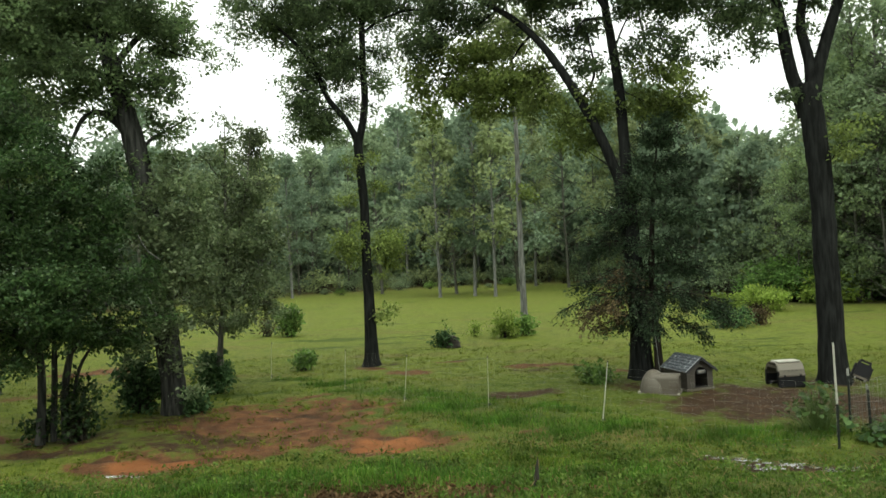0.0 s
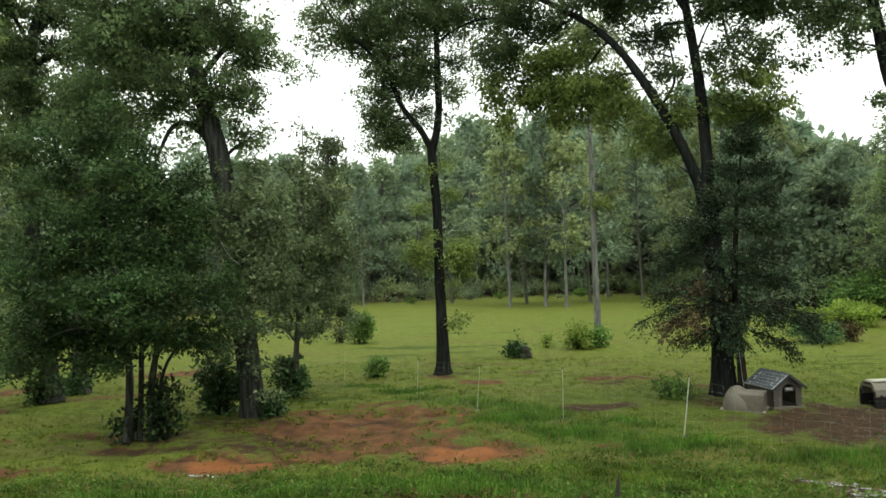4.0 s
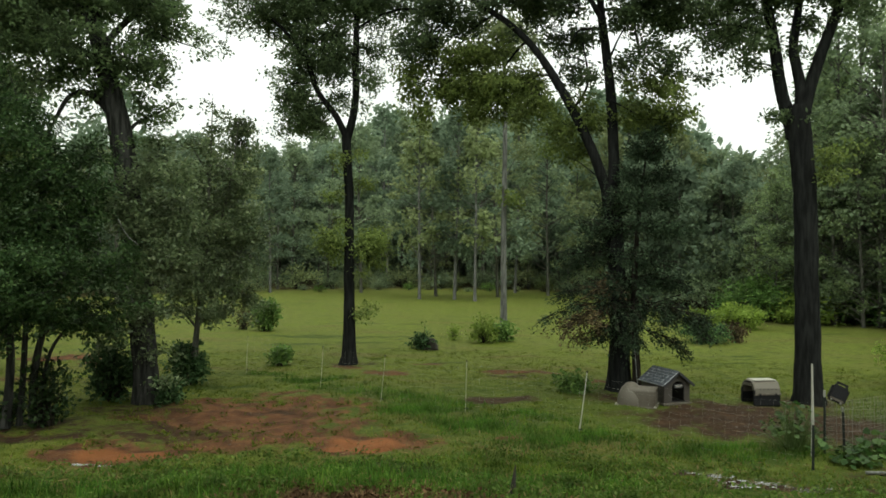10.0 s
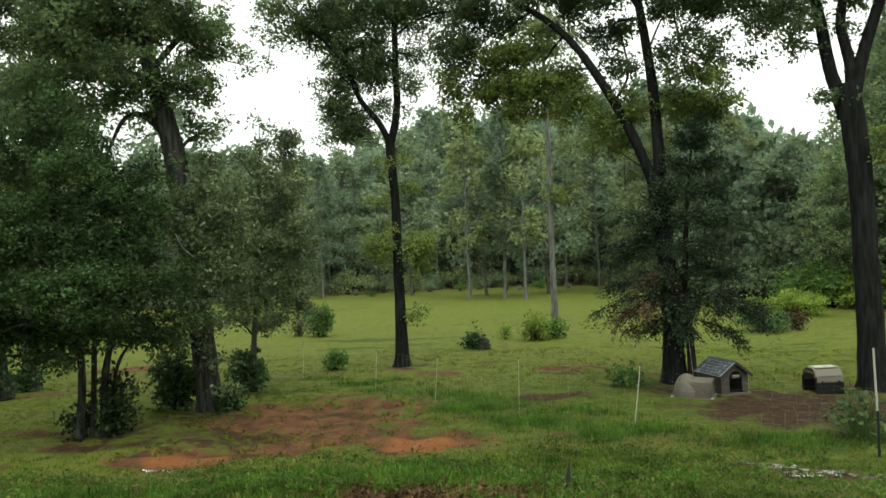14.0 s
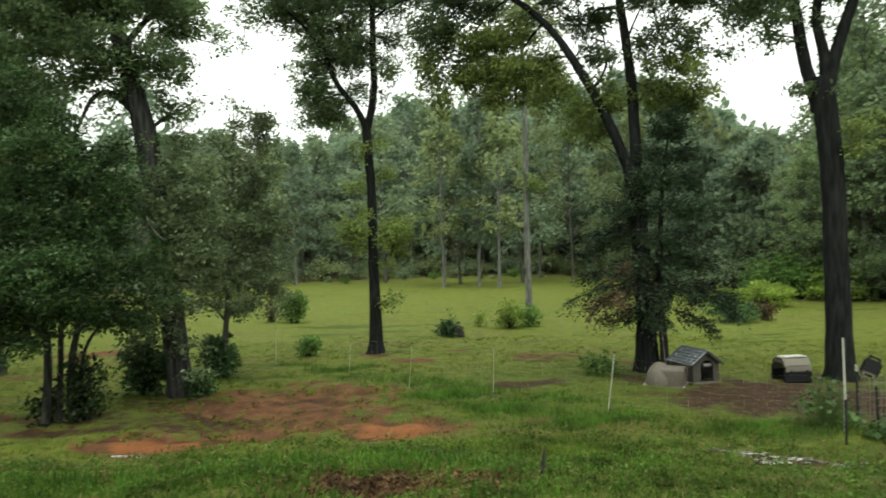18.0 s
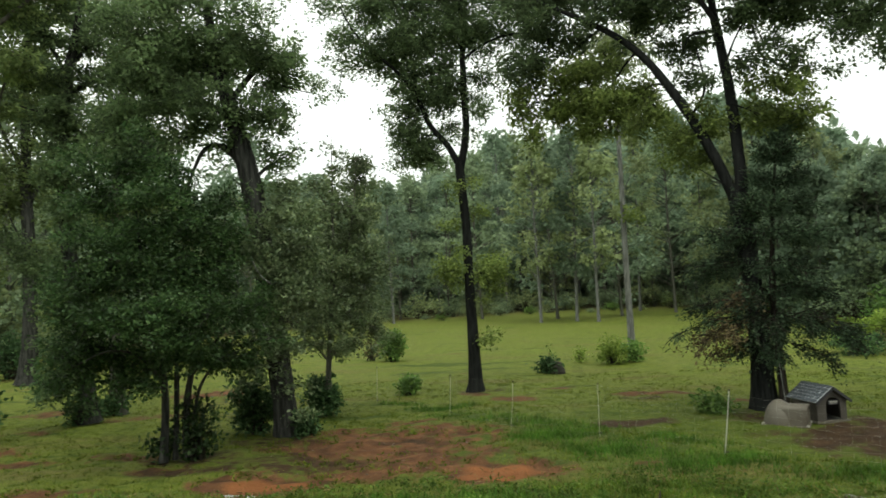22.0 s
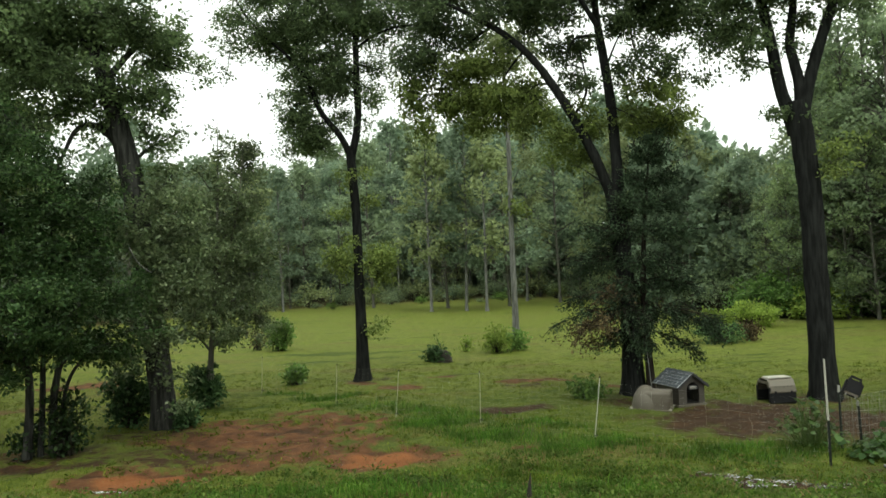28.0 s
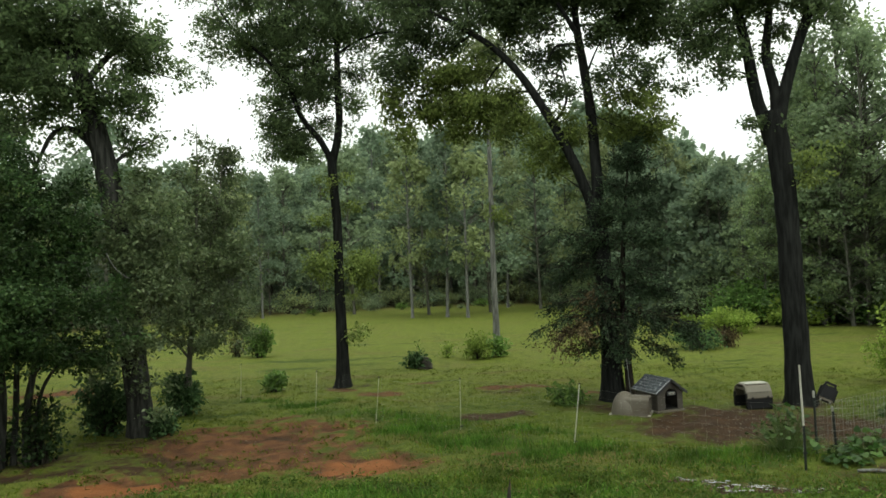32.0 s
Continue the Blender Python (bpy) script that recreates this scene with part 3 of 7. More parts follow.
tagged(part("wall_unseen_behind", bm, HOUSE), "unseen plain house wall added behind the terrace", "wall", kind="structure")


# ---- trees ----
def broad_tree(name, where, label, trunk, limbs, blobs, leaf_mat, bark_mat, leaf=0.11, seed=1, fan=14, group="", light=None, flare=0.3, girth=0.74, dense=2.3, hung=1.0, bough=8):
    """trunk, limbs: lists of (right, up, radius); blobs: (right, up, away, rx, rz, ry, twigs[, light?]), filled with leafy boughs."""
    rng = np.random.default_rng(seed)
    root = thing(name, facing(*where, float(ground_z(*where)) - 0.03), label, "tree", group)
    tv, tf = ring_tube([(p[0], 0, p[1]) for p in trunk], [p[-1] * girth for p in trunk], 14, 0.035, seed, flare)
    hang("trunk", quads("trunk", tv, tf, bark_mat, True), root)
    nodes = [np.array((p[0], 0, p[1])) for p in trunk[1:]]
    for i, lm in enumerate(limbs):
        away = rng.uniform(-0.5, 0.5)
        pts = [(p[0], away * k / max(1, len(lm) - 1), p[1]) for k, p in enumerate(lm)]
        lv, lf = ring_tube(pts, [p[-1] * girth for p in lm], 9 if lm[0][-1] > 0.06 else 6, 0.03, seed + i + 1)
        hang("limb", quads("limb", lv, lf, bark_mat, True), root)
        line = np.array(pts)
        for a, c in zip(line[:-1], line[1:]):
            nodes += [a * (1 - k) + c * k for k in (0.5, 1.0)]
    nodes = np.array(nodes)
    # boughs: flat drooping sprays of twigs inside each blob
    hubs, hub_flag, own, spot = [], [], [], []
    for bl in blobs:
        count = max(2, int(bl[6] * dense * (hung if len(bl) > 7 else 1)))
        k = max(2, count // bough)
        hubs.append(in_blob(rng, k, bl[:1] + bl[2:3] + bl[1:2], (bl[3], bl[5], bl[4]), 0.5))
        hub_flag.append(np.full(k, len(bl) > 7))
        own.append(rng.integers(0, k, count) + sum(len(h) for h in hubs[:-1]))
        spot.append(np.full(count, min(1.0, 0.35 + 0.6 * min(bl[3], bl[4]))))
    hubs, hub_flag, own, spot = (np.concatenate(q) for q in (hubs, hub_flag, own, spot))
    gap = np.linalg.norm(hubs[:, None] - nodes[None], axis=2)
    starts, near = nodes[gap.argmin(1)].copy(), gap.min(1)
    order = np.argsort(near)
    for rank, i in enumerate(order):
        prev = order[:rank]
        prev = prev[near[prev] < near[i] * 0.85]
        if len(prev):
            dd = np.linalg.norm(hubs[prev] - hubs[i], axis=1)
            if dd.min() < near[i]:
                starts[i] = hubs[prev[dd.argmin()]]
    way = hubs - starts + rng.normal(size=hubs.shape) * 0.25
    way[:, 2] *= 0.4
    way /= np.linalg.norm(way, axis=1)[:, None] + 1e-6
    n = len(own)
    side = np.cross(way, [0, 0, 1.0])
    u, v = rng.uniform(-0.6, 1.0, n) * 0.65 * spot, rng.normal(0, 0.3, n) * spot
    tips = hubs[own] + way[own] * u[:, None] + side[own] * v[:, None]
    tips[:, 2] += rng.normal(0, 0.1, n) * spot - 0.3 * np.abs(u) * spot
    reach = np.linalg.norm(hubs - starts, axis=1)[:, None]
    thick = np.clip(0.005 + 0.006 * reach, 0.005, 0.018)
    twigs = [sticks(starts, hubs, thick * 1.2, thick * 0.5, 0.06), sticks(hubs[own][::2], tips[::2], 0.0045, 0.0025, 0.05)]
    tagged(hang("branchwork", quads("branchwork", *merge(twigs), bark_mat), root), kind="stuff")
    for flag, mat, pname in ((False, leaf_mat, "crown"), (True, light, "light_foliage")):
        on = hub_flag[own] == flag
        if not on.any():
            continue
        C, aim = np.repeat(tips[on], fan, 0), np.repeat(way[own[on]], fan, 0)
        P = C + rng.normal(size=C.shape) * leaf * [1, 1, 0.75]
        v4, f4 = leaf_quads(rng, P, leaf, aim * 0.7, 0.3, 0.5, 0.8)
        hang(pname, quads(pname, v4, f4, mat), root)
    return root


def needle_tree(name, where, label, trunk, profile, leaf_mat, bark_mat, boughs=70, seed=1, dry=(), droop=0.35, spray=0.11, thick=38, deep=1.0, tiers=9):
    """A cedar or pine: tiers of drooping flat boughs, feathered with short sprays. profile: (up, reach, shift)."""
    rng = np.random.default_rng(seed)
    root = thing(name, facing(*where, float(ground_z(*where)) - 0.03), label, "tree")
    tv, tf = ring_tube([(p[0], 0, p[1]) for p in trunk], [p[-1] for p in trunk], 10, 0.03, seed, 0.4)
    hang("trunk", quads("trunk", tv, tf, bark_mat, True), root)
    zs, rs, xs = ([p[i] for p in profile] for i in range(3))
    A, B, P, aim, brown = [], [], [], [], []
    for i in range(boughs):
        q = (i + rng.uniform(0, 1)) / boughs
        q = min(1.0, max(0.0, round(q * tiers) / tiers + rng.normal(0, 0.12 / tiers)))
        z = zs[0] + (zs[-1] - zs[0]) * q
        th = i * 2.4 + rng.uniform(-0.5, 0.5)
        reach = np.interp(z, zs, rs) * rng.uniform(0.6, 1.12)
        cx = np.interp(z, [p[1] for p in trunk], [p[0] for p in trunk])
        sx = np.interp(z, zs, xs)
        a = np.array((cx, 0, z))
        fall = reach * (0.55 * q ** 1.5 - droop * rng.uniform(0.7, 1.3) * (1 - q))
        b = np.array((cx + sx + reach * math.cos(th), reach * deep * math.sin(th), z + fall))
        m = (a + b) / 2 + [0, 0, 0.16 * reach]
        A += [a, m]
        B += [m, b]
        out = (b - a) / (np.linalg.norm(b - a) + 1e-6)
        flat = np.cross(out, [0, 0, 1.0])
        # flat side shoots, shorter towards the tip, each feathered with sprays
        k = int(8 + 14 * reach)
        t = rng.uniform(0.22, 1.0, k)
        foot = a * ((1 - t) ** 2)[:, None] + m * (2 * t * (1 - t))[:, None] + b * (t ** 2)[:, None]
        ln = (0.2 + 0.26 * reach * (1.05 - t)) * rng.uniform(0.6, 1.3, k)
        hand = rng.choice((-1.0, 1.0), k)
        go = out * 0.75 + flat * (hand * rng.uniform(0.3, 1.0, k))[:, None] + [0, 0, -0.8 * droop * (1 - q) + 0.25 * q] + rng.normal(size=(k, 3)) * 0.4
        tip = foot + go * ln[:, None]
        A += list(foot)
        B += list(tip)
        n = thick
        u = rng.uniform(0.05, 1.1, (k, n))[..., None]
        cloud = foot[:, None] + (tip - foot)[:, None] * u + rng.normal(size=(k, n, 3)) * 0.06 - np.abs(rng.normal(size=(k, n, 1))) * [0, 0, 0.05]
        P.append(cloud.reshape(-1, 3))
        aim.append(np.repeat(go * 1.2, n, 0))
        flag = any(abs(z - dz) < 0.45 and math.cos(th) < -0.3 for dz in dry) and rng.random() < 0.7
        brown.append(np.repeat((t > 0.55) & flag, n))
    sv, sf = sticks(A, B, 0.012, 0.004, 0.0)
    tagged(hang("branchwork", quads("branchwork", sv, sf, bark_mat), root), kind="stuff")
    P, aim, brown = np.concatenate(P), np.concatenate(aim), np.concatenate(brown)
    v, f = leaf_quads(rng, P[~brown], spray, aim[~brown] * 0.6, 0.35, 0.4, 0.9)
    hang("crown", quads("crown", v, f, leaf_mat), root)
    if brown.any():
        v, f = leaf_quads(rng, P[brown], spray, aim[brown] * 0.6, 0.4, 0.4, 0.9)
        hang("dry_foliage", quads("dry_foliage", v, f, LEAF_BROWN), root, "browned drooping cedar sprays")
    return root


def shrub(name, where, label, w, h, mat, leaf=0.1, n=60, per=26, seed=1, group="", stems=7, category="bush", clump=0.14, lean=0.0):
    rng = np.random.default_rng(seed)
    root = thing(name, facing(*where, float(ground_z(*where)) - 0.02), label, category, group)
    C = in_blob(rng, n, (lean, 0, h * 0.5), (w / 2, w / 2.2, h * 0.52), 0.5)
    C[:, 2] = np.maximum(C[:, 2], 0.06)
    C[:, :2] *= (0.62 + 0.42 * np.clip(C[:, 2:] / h, 0, 1)) if w < 1.6 else 1.0
    base = np.stack([rng.normal(0, 0.08 * w, stems), rng.normal(0, 0.08 * w, stems), np.zeros(stems)], 1)
    sv, sf = sticks(base[rng.integers(0, stems, n)], C, 0.012, 0.004, 0.05)
    tagged(hang("stemwork", quads("stemwork", sv, sf, BARK_GREY), root), kind="stuff")
    few = max(6, int(per * 0.62))
    P = np.repeat(C, few, 0) + rng.normal(size=(n * few, 3)) * clump * [0.9, 0.9, 0.65]
    P[:, 2] = np.maximum(P[:, 2], 0.03)
    v, f = leaf_quads(rng, P, leaf * 1.3, np.repeat(C - [lean, 0, h * 0.4], few, 0) * 0.9, -0.1, 0.55, 0.7)
    hang("foliage", quads("foliage", v, f, mat), root)
    return root


broad_tree("oak_tree", (-2.17, 20.66), "slim dark-trunked oak forking high over the lawn",
    [(-0.01, -0.04, 0.25), (-0.01, 1.62, 0.2), (-0.05, 2.93, 0.18), (-0.04, 4.25, 0.165), (-0.08, 5.24, 0.16), (-0.15, 6.07, 0.165), (-0.17, 6.7, 0.17)],
    [[(-0.15, 6.53, 0.13), (-0.45, 7.17, 0.115), (-0.8, 7.56, 0.105), (-1.0, 7.84, 0.1), (-1.15, 8.24, 0.09), (-1.27, 8.61, 0.085), (-1.48, 8.94, 0.07), (-1.97, 9.54, 0.06), (-2.52, 9.99, 0.05), (-3.07, 10.6, 0.04), (-3.45, 11.4, 0.02)],
     [(-0.15, 6.53, 0.15), (0.03, 7.2, 0.14), (0.1, 7.9, 0.13), (0.06, 8.73, 0.125), (0.08, 9.9, 0.11), (0.04, 10.91, 0.09), (0.16, 12.26, 0.05)],
     [(-1.26, 8.57, 0.05), (-1.37, 9.24, 0.045), (-1.3, 10.07, 0.035), (-1.52, 10.91, 0.03)],
     [(0.09, 9.74, 0.05), (0.6, 10.07, 0.045), (1.35, 10.32, 0.035), (2.02, 10.24, 0.02)]]
    + [[(0.06, 8.9, 0.04), (-0.42, 9.4, 0.035), (-0.89, 9.91, 0.03), (-1.37, 10.57, 0.02)],
     [(-0.83, 7.57, 0.03), (-1.21, 7.5, 0.025), (-1.62, 7.34, 0.02), (-1.87, 7.01, 0.01)],
     [(-1.11, 8.16, 0.03), (-1.4, 8.08, 0.022), (-1.85, 7.92, 0.015)],
     [(0.07, 9.23, 0.025), (0.57, 9.15, 0.02), (0.97, 8.81, 0.012), (1.3, 8.55, 0.008)]],
    [(-1.52, 10.41, -0.2, 1.14, 0.53, 1.02, 131), (-0.22, 10.55, 0.0, 1.0, 0.57, 0.95, 134), (1.03, 10.62, -0.1, 0.92, 0.42, 0.91, 52), (1.87, 10.61, 0.1, 0.68, 0.48, 0.79, 34), (-2.53, 10.11, 0.1, 0.65, 0.58, 0.78, 51), (-3.18, 10.36, -0.3, 0.55, 0.49, 0.73, 30), (-3.43, 9.62, -0.4, 0.55, 0.26, 0.73, 10), (-1.91, 9.75, 0.3, 0.66, 0.42, 0.78, 46), (-0.89, 9.59, -0.2, 0.73, 0.43, 0.82, 58), (-1.64, 9.01, -0.2, 0.52, 0.3, 0.71, 21), (-0.94, 9.19, 0.4, 0.59, 0.31, 0.74, 23), (0.75, 9.81, -0.0, 0.5, 0.3, 0.7, 13)]
    + [(1.34, 9.57, 0.3, 0.51, 0.38, 0.7, 9), (1.84, 9.73, -0.0, 0.42, 0.42, 0.66, 10), (-0.27, 8.93, 0.1, 0.3, 0.59, 0.6, 18), (-0.57, 8.25, -0.3, 0.24, 0.41, 0.57, 13), (-1.6, 8.44, 0.1, 0.36, 0.33, 0.63, 8), (-1.38, 7.9, 0.3, 0.36, 0.3, 0.63, 9), (-1.7, 7.51, 0.0, 0.41, 0.36, 0.65, 29), (-1.23, 7.04, 0.2, 0.53, 0.4, 0.71, 38), (-1.84, 6.87, 0.1, 0.29, 0.2, 0.6, 7), (-0.81, 6.68, -0.3, 0.26, 0.16, 0.58, 3), (-2.06, 6.72, 0.2, 0.13, 0.23, 0.52, 2), (0.41, 9.25, 0.1, 0.23, 0.51, 0.57, 6)]
    + [(0.53, 8.1, -0.2, 0.23, 0.33, 0.57, 3), (0.22, 7.48, -0.4, 0.16, 0.49, 0.53, 3), (-3.72, 9.17, 0.3, 0.16, 0.17, 0.53, 2), (-2.32, 8.25, -0.0, 0.29, 0.17, 0.6, 2), (-4.09, 9.55, 0.2, 0.23, 0.13, 0.56, 2), (-2.52, 11.7, 0.3, 1.99, 0.68, 1.45, 181), (-0.18, 12.0, 0.2, 2.02, 1.02, 1.46, 346), (1.84, 11.56, 0.3, 1.03, 0.69, 0.97, 60)]
    + [(-1.0, 8.7, 0.1, 0.55, 0.6, 0.6, 40), (-1.7, 8.1, -0.1, 0.5, 0.6, 0.6, 34), (-1.3, 7.3, 0.2, 0.55, 0.45, 0.6, 36), (-0.5, 8.9, -0.2, 0.4, 0.7, 0.5, 26), (-0.5, 7.8, 0.2, 0.3, 0.5, 0.5, 14), (0.5, 9.0, 0.1, 0.35, 0.6, 0.5, 16), (0.4, 8.1, -0.1, 0.25, 0.4, 0.5, 8), (0.6, 3.6, 0.1, 0.45, 0.5, 0.4, 22, 1), (-0.45, 3.3, 0.1, 0.3, 0.4, 0.4, 12, 1)]
    + [(-0.35, 5.9, -0.1, 0.2, 0.49, 0.55, 5, 1), (-0.67, 3.61, 0.2, 0.3, 0.47, 0.6, 13, 1), (0.56, 3.49, -0.0, 0.36, 0.66, 0.63, 22, 1), (-0.38, 5.12, 0.3, 0.33, 0.34, 0.62, 5, 1)]
    + [(0.37, 5.18, 0.3, 0.27, 0.27, 0.58, 4, 1), (0.33, 1.54, -0.3, 0.32, 0.19, 0.61, 5, 1), (-0.32, 4.24, -0.3, 0.16, 0.41, 0.53, 3, 1), (0.54, 2.91, -0.2, 0.26, 0.23, 0.58, 4, 1), (0.31, 6.12, 0.4, 0.13, 0.42, 0.52, 2, 1)],
    LEAF_OAK, BARK_BACKLIT, 0.1, 11, light=LEAF_OAK_LIGHT, flare=0.6, girth=0.8, dense=3.5, hung=1.35, bough=5)

broad_tree("oak_tree", (4.5, 16.39), "large dark oak with one limb sweeping far out",
    [(-0.02, -0.04, 0.36), (-0.01, 1.16, 0.3), (-0.08, 2.46, 0.28), (-0.14, 3.5, 0.27), (-0.21, 4.29, 0.27), (-0.28, 4.76, 0.27)],
    [[(-0.21, 4.23, 0.17), (-0.44, 4.94, 0.165), (-0.66, 5.54, 0.16), (-0.9, 6.06, 0.15), (-1.1, 6.48, 0.145), (-1.35, 6.94, 0.14), (-1.6, 7.37, 0.135), (-1.89, 7.83, 0.12), (-2.24, 8.26, 0.11), (-2.67, 8.67, 0.1), (-3.08, 8.95, 0.09), (-3.7, 9.36, 0.07), (-4.48, 9.86, 0.05)],
     [(-0.18, 4.42, 0.19), (-0.17, 5.08, 0.18), (-0.2, 5.87, 0.17), (-0.24, 6.67, 0.16), (-0.32, 7.54, 0.15), (-0.42, 8.28, 0.14), (-0.51, 8.96, 0.12), (-0.55, 9.91, 0.08)],
     [(-0.47, 8.62, 0.09), (-0.66, 8.95, 0.08), (-0.9, 9.35, 0.06)]]
    + [[(-1.13, 6.54, 0.05), (-0.96, 6.74, 0.045), (-0.79, 7.01, 0.04), (-0.76, 7.28, 0.035), (-0.82, 7.63, 0.03), (-0.89, 8.02, 0.025)],
     [(-0.85, 7.66, 0.022), (-1.09, 7.77, 0.018), (-1.45, 7.7, 0.01)],
     [(-0.48, 8.42, 0.05), (-0.85, 8.41, 0.045), (-1.03, 8.36, 0.03), (-1.18, 7.97, 0.015)],
     [(-0.49, 8.85, 0.05), (-0.14, 8.88, 0.045), (0.14, 8.77, 0.04), (0.28, 8.43, 0.032), (0.36, 7.92, 0.026), (0.5, 7.56, 0.02), (0.68, 7.31, 0.012)],
     [(-0.33, 7.6, 0.04), (-0.09, 8.11, 0.03), (0.09, 8.35, 0.02)],
     [(-2.24, 8.23, 0.05), (-2.56, 7.99, 0.035), (-2.85, 7.61, 0.02), (-3.0, 7.21, 0.01)]]
    + [[(-3.08, 8.92, 0.05), (-3.59, 8.67, 0.035), (-3.96, 8.3, 0.025), (-4.26, 7.76, 0.012)],
     [(-0.27, 6.73, 0.03), (0.02, 6.51, 0.02), (0.32, 6.28, 0.012)],
     [(-1.6, 7.34, 0.03), (-1.9, 7.44, 0.02), (-2.18, 7.26, 0.012)],
     [(-0.39, 4.83, 0.03), (-0.68, 5.05, 0.02), (-0.99, 5.27, 0.01)]],
    [(-4.42, 9.12, -0.1, 0.43, 0.42, 0.67, 25), (-3.75, 8.8, 0.1, 0.5, 0.35, 0.7, 19), (-2.9, 9.16, -0.2, 0.55, 0.25, 0.72, 13), (-2.11, 9.04, 0.0, 0.47, 0.27, 0.69, 18), (-1.37, 8.98, -0.1, 0.39, 0.24, 0.65, 13)]
    + [(-4.58, 8.26, -0.1, 0.32, 0.56, 0.61, 15), (-3.99, 7.89, 0.1, 0.5, 0.42, 0.7, 20, 1), (-3.2, 8.09, 0.1, 0.49, 0.39, 0.69, 19, 1), (-3.56, 7.35, 0.3, 0.57, 0.4, 0.73, 30, 1), (-2.82, 7.16, 0.1, 0.41, 0.42, 0.66, 23, 1), (-4.3, 7.14, 0.3, 0.29, 0.36, 0.6, 14, 1), (-5.0, 7.5, 0.1, 0.35, 0.5, 0.5, 15, 1), (-4.8, 6.6, 0.0, 0.25, 0.35, 0.5, 7, 1), (-5.2, 8.3, 0.1, 0.35, 0.4, 0.5, 14)]
    + [(-3.36, 6.68, 0.3, 0.49, 0.23, 0.7, 10, 1), (-2.3, 7.37, 0.4, 0.34, 0.35, 0.62, 13, 1), (-1.94, 6.72, 0.1, 0.3, 0.48, 0.6, 13, 1), (-2.37, 6.41, -0.3, 0.27, 0.21, 0.58, 4, 1), (-1.5, 8.3, 0.3, 0.4, 0.25, 0.65, 9), (-0.9, 8.32, 0.4, 0.24, 0.34, 0.57, 12), (-1.13, 7.51, 0.3, 0.29, 0.34, 0.6, 7), (-1.36, 6.11, 0.1, 0.24, 0.4, 0.57, 10, 1), (-0.77, 6.22, 0.2, 0.23, 0.4, 0.57, 9, 1), (-0.92, 6.68, -0.2, 0.18, 0.18, 0.54, 3, 1), (-1.13, 5.59, 0.3, 0.24, 0.3, 0.57, 6, 1)]
    + [(-1.64, 5.73, 0.1, 0.21, 0.24, 0.56, 3, 1), (-0.66, 7.06, -0.2, 0.13, 0.39, 0.51, 3), (0.04, 8.5, -0.3, 0.25, 0.32, 0.57, 12), (0.49, 8.86, 0.3, 0.38, 0.27, 0.64, 15), (0.99, 8.63, 0.4, 0.37, 0.33, 0.64, 17), (0.25, 7.71, -0.3, 0.22, 0.32, 0.56, 7), (0.71, 8.08, 0.2, 0.25, 0.26, 0.57, 5), (0.99, 7.56, -0.1, 0.24, 0.32, 0.57, 8), (0.53, 7.04, -0.3, 0.3, 0.26, 0.6, 5, 1), (1.01, 6.89, -0.2, 0.24, 0.28, 0.57, 8, 1), (0.2, 6.4, 0.2, 0.28, 0.33, 0.59, 9, 1)]
    + [(0.77, 6.3, 0.3, 0.37, 0.33, 0.64, 16, 1), (1.22, 6.38, -0.4, 0.19, 0.23, 0.54, 4, 1), (1.23, 7.32, 0.1, 0.15, 0.13, 0.52, 2), (1.78, 7.08, -0.4, 0.21, 0.05, 0.55, 2), (0.16, 7.06, 0.2, 0.13, 0.33, 0.51, 2, 1), (0.05, 7.39, -0.1, 0.12, 0.39, 0.51, 3), (-2.52, 8.64, 0.3, 0.35, 0.14, 0.62, 3), (-4.06, 10.16, 0.4, 1.3, 0.51, 1.1, 73), (-2.15, 9.87, 0.0, 1.33, 0.55, 1.11, 118), (-0.57, 10.07, 0.4, 1.29, 0.68, 1.09, 178), (0.81, 9.38, -0.2, 0.84, 0.52, 0.87, 78)],
    LEAF_OAK, BARK_BACKLIT, 0.105, 12, light=LEAF_OAK_LIGHT, girth=0.75, dense=5.8, hung=1.3, bough=4)

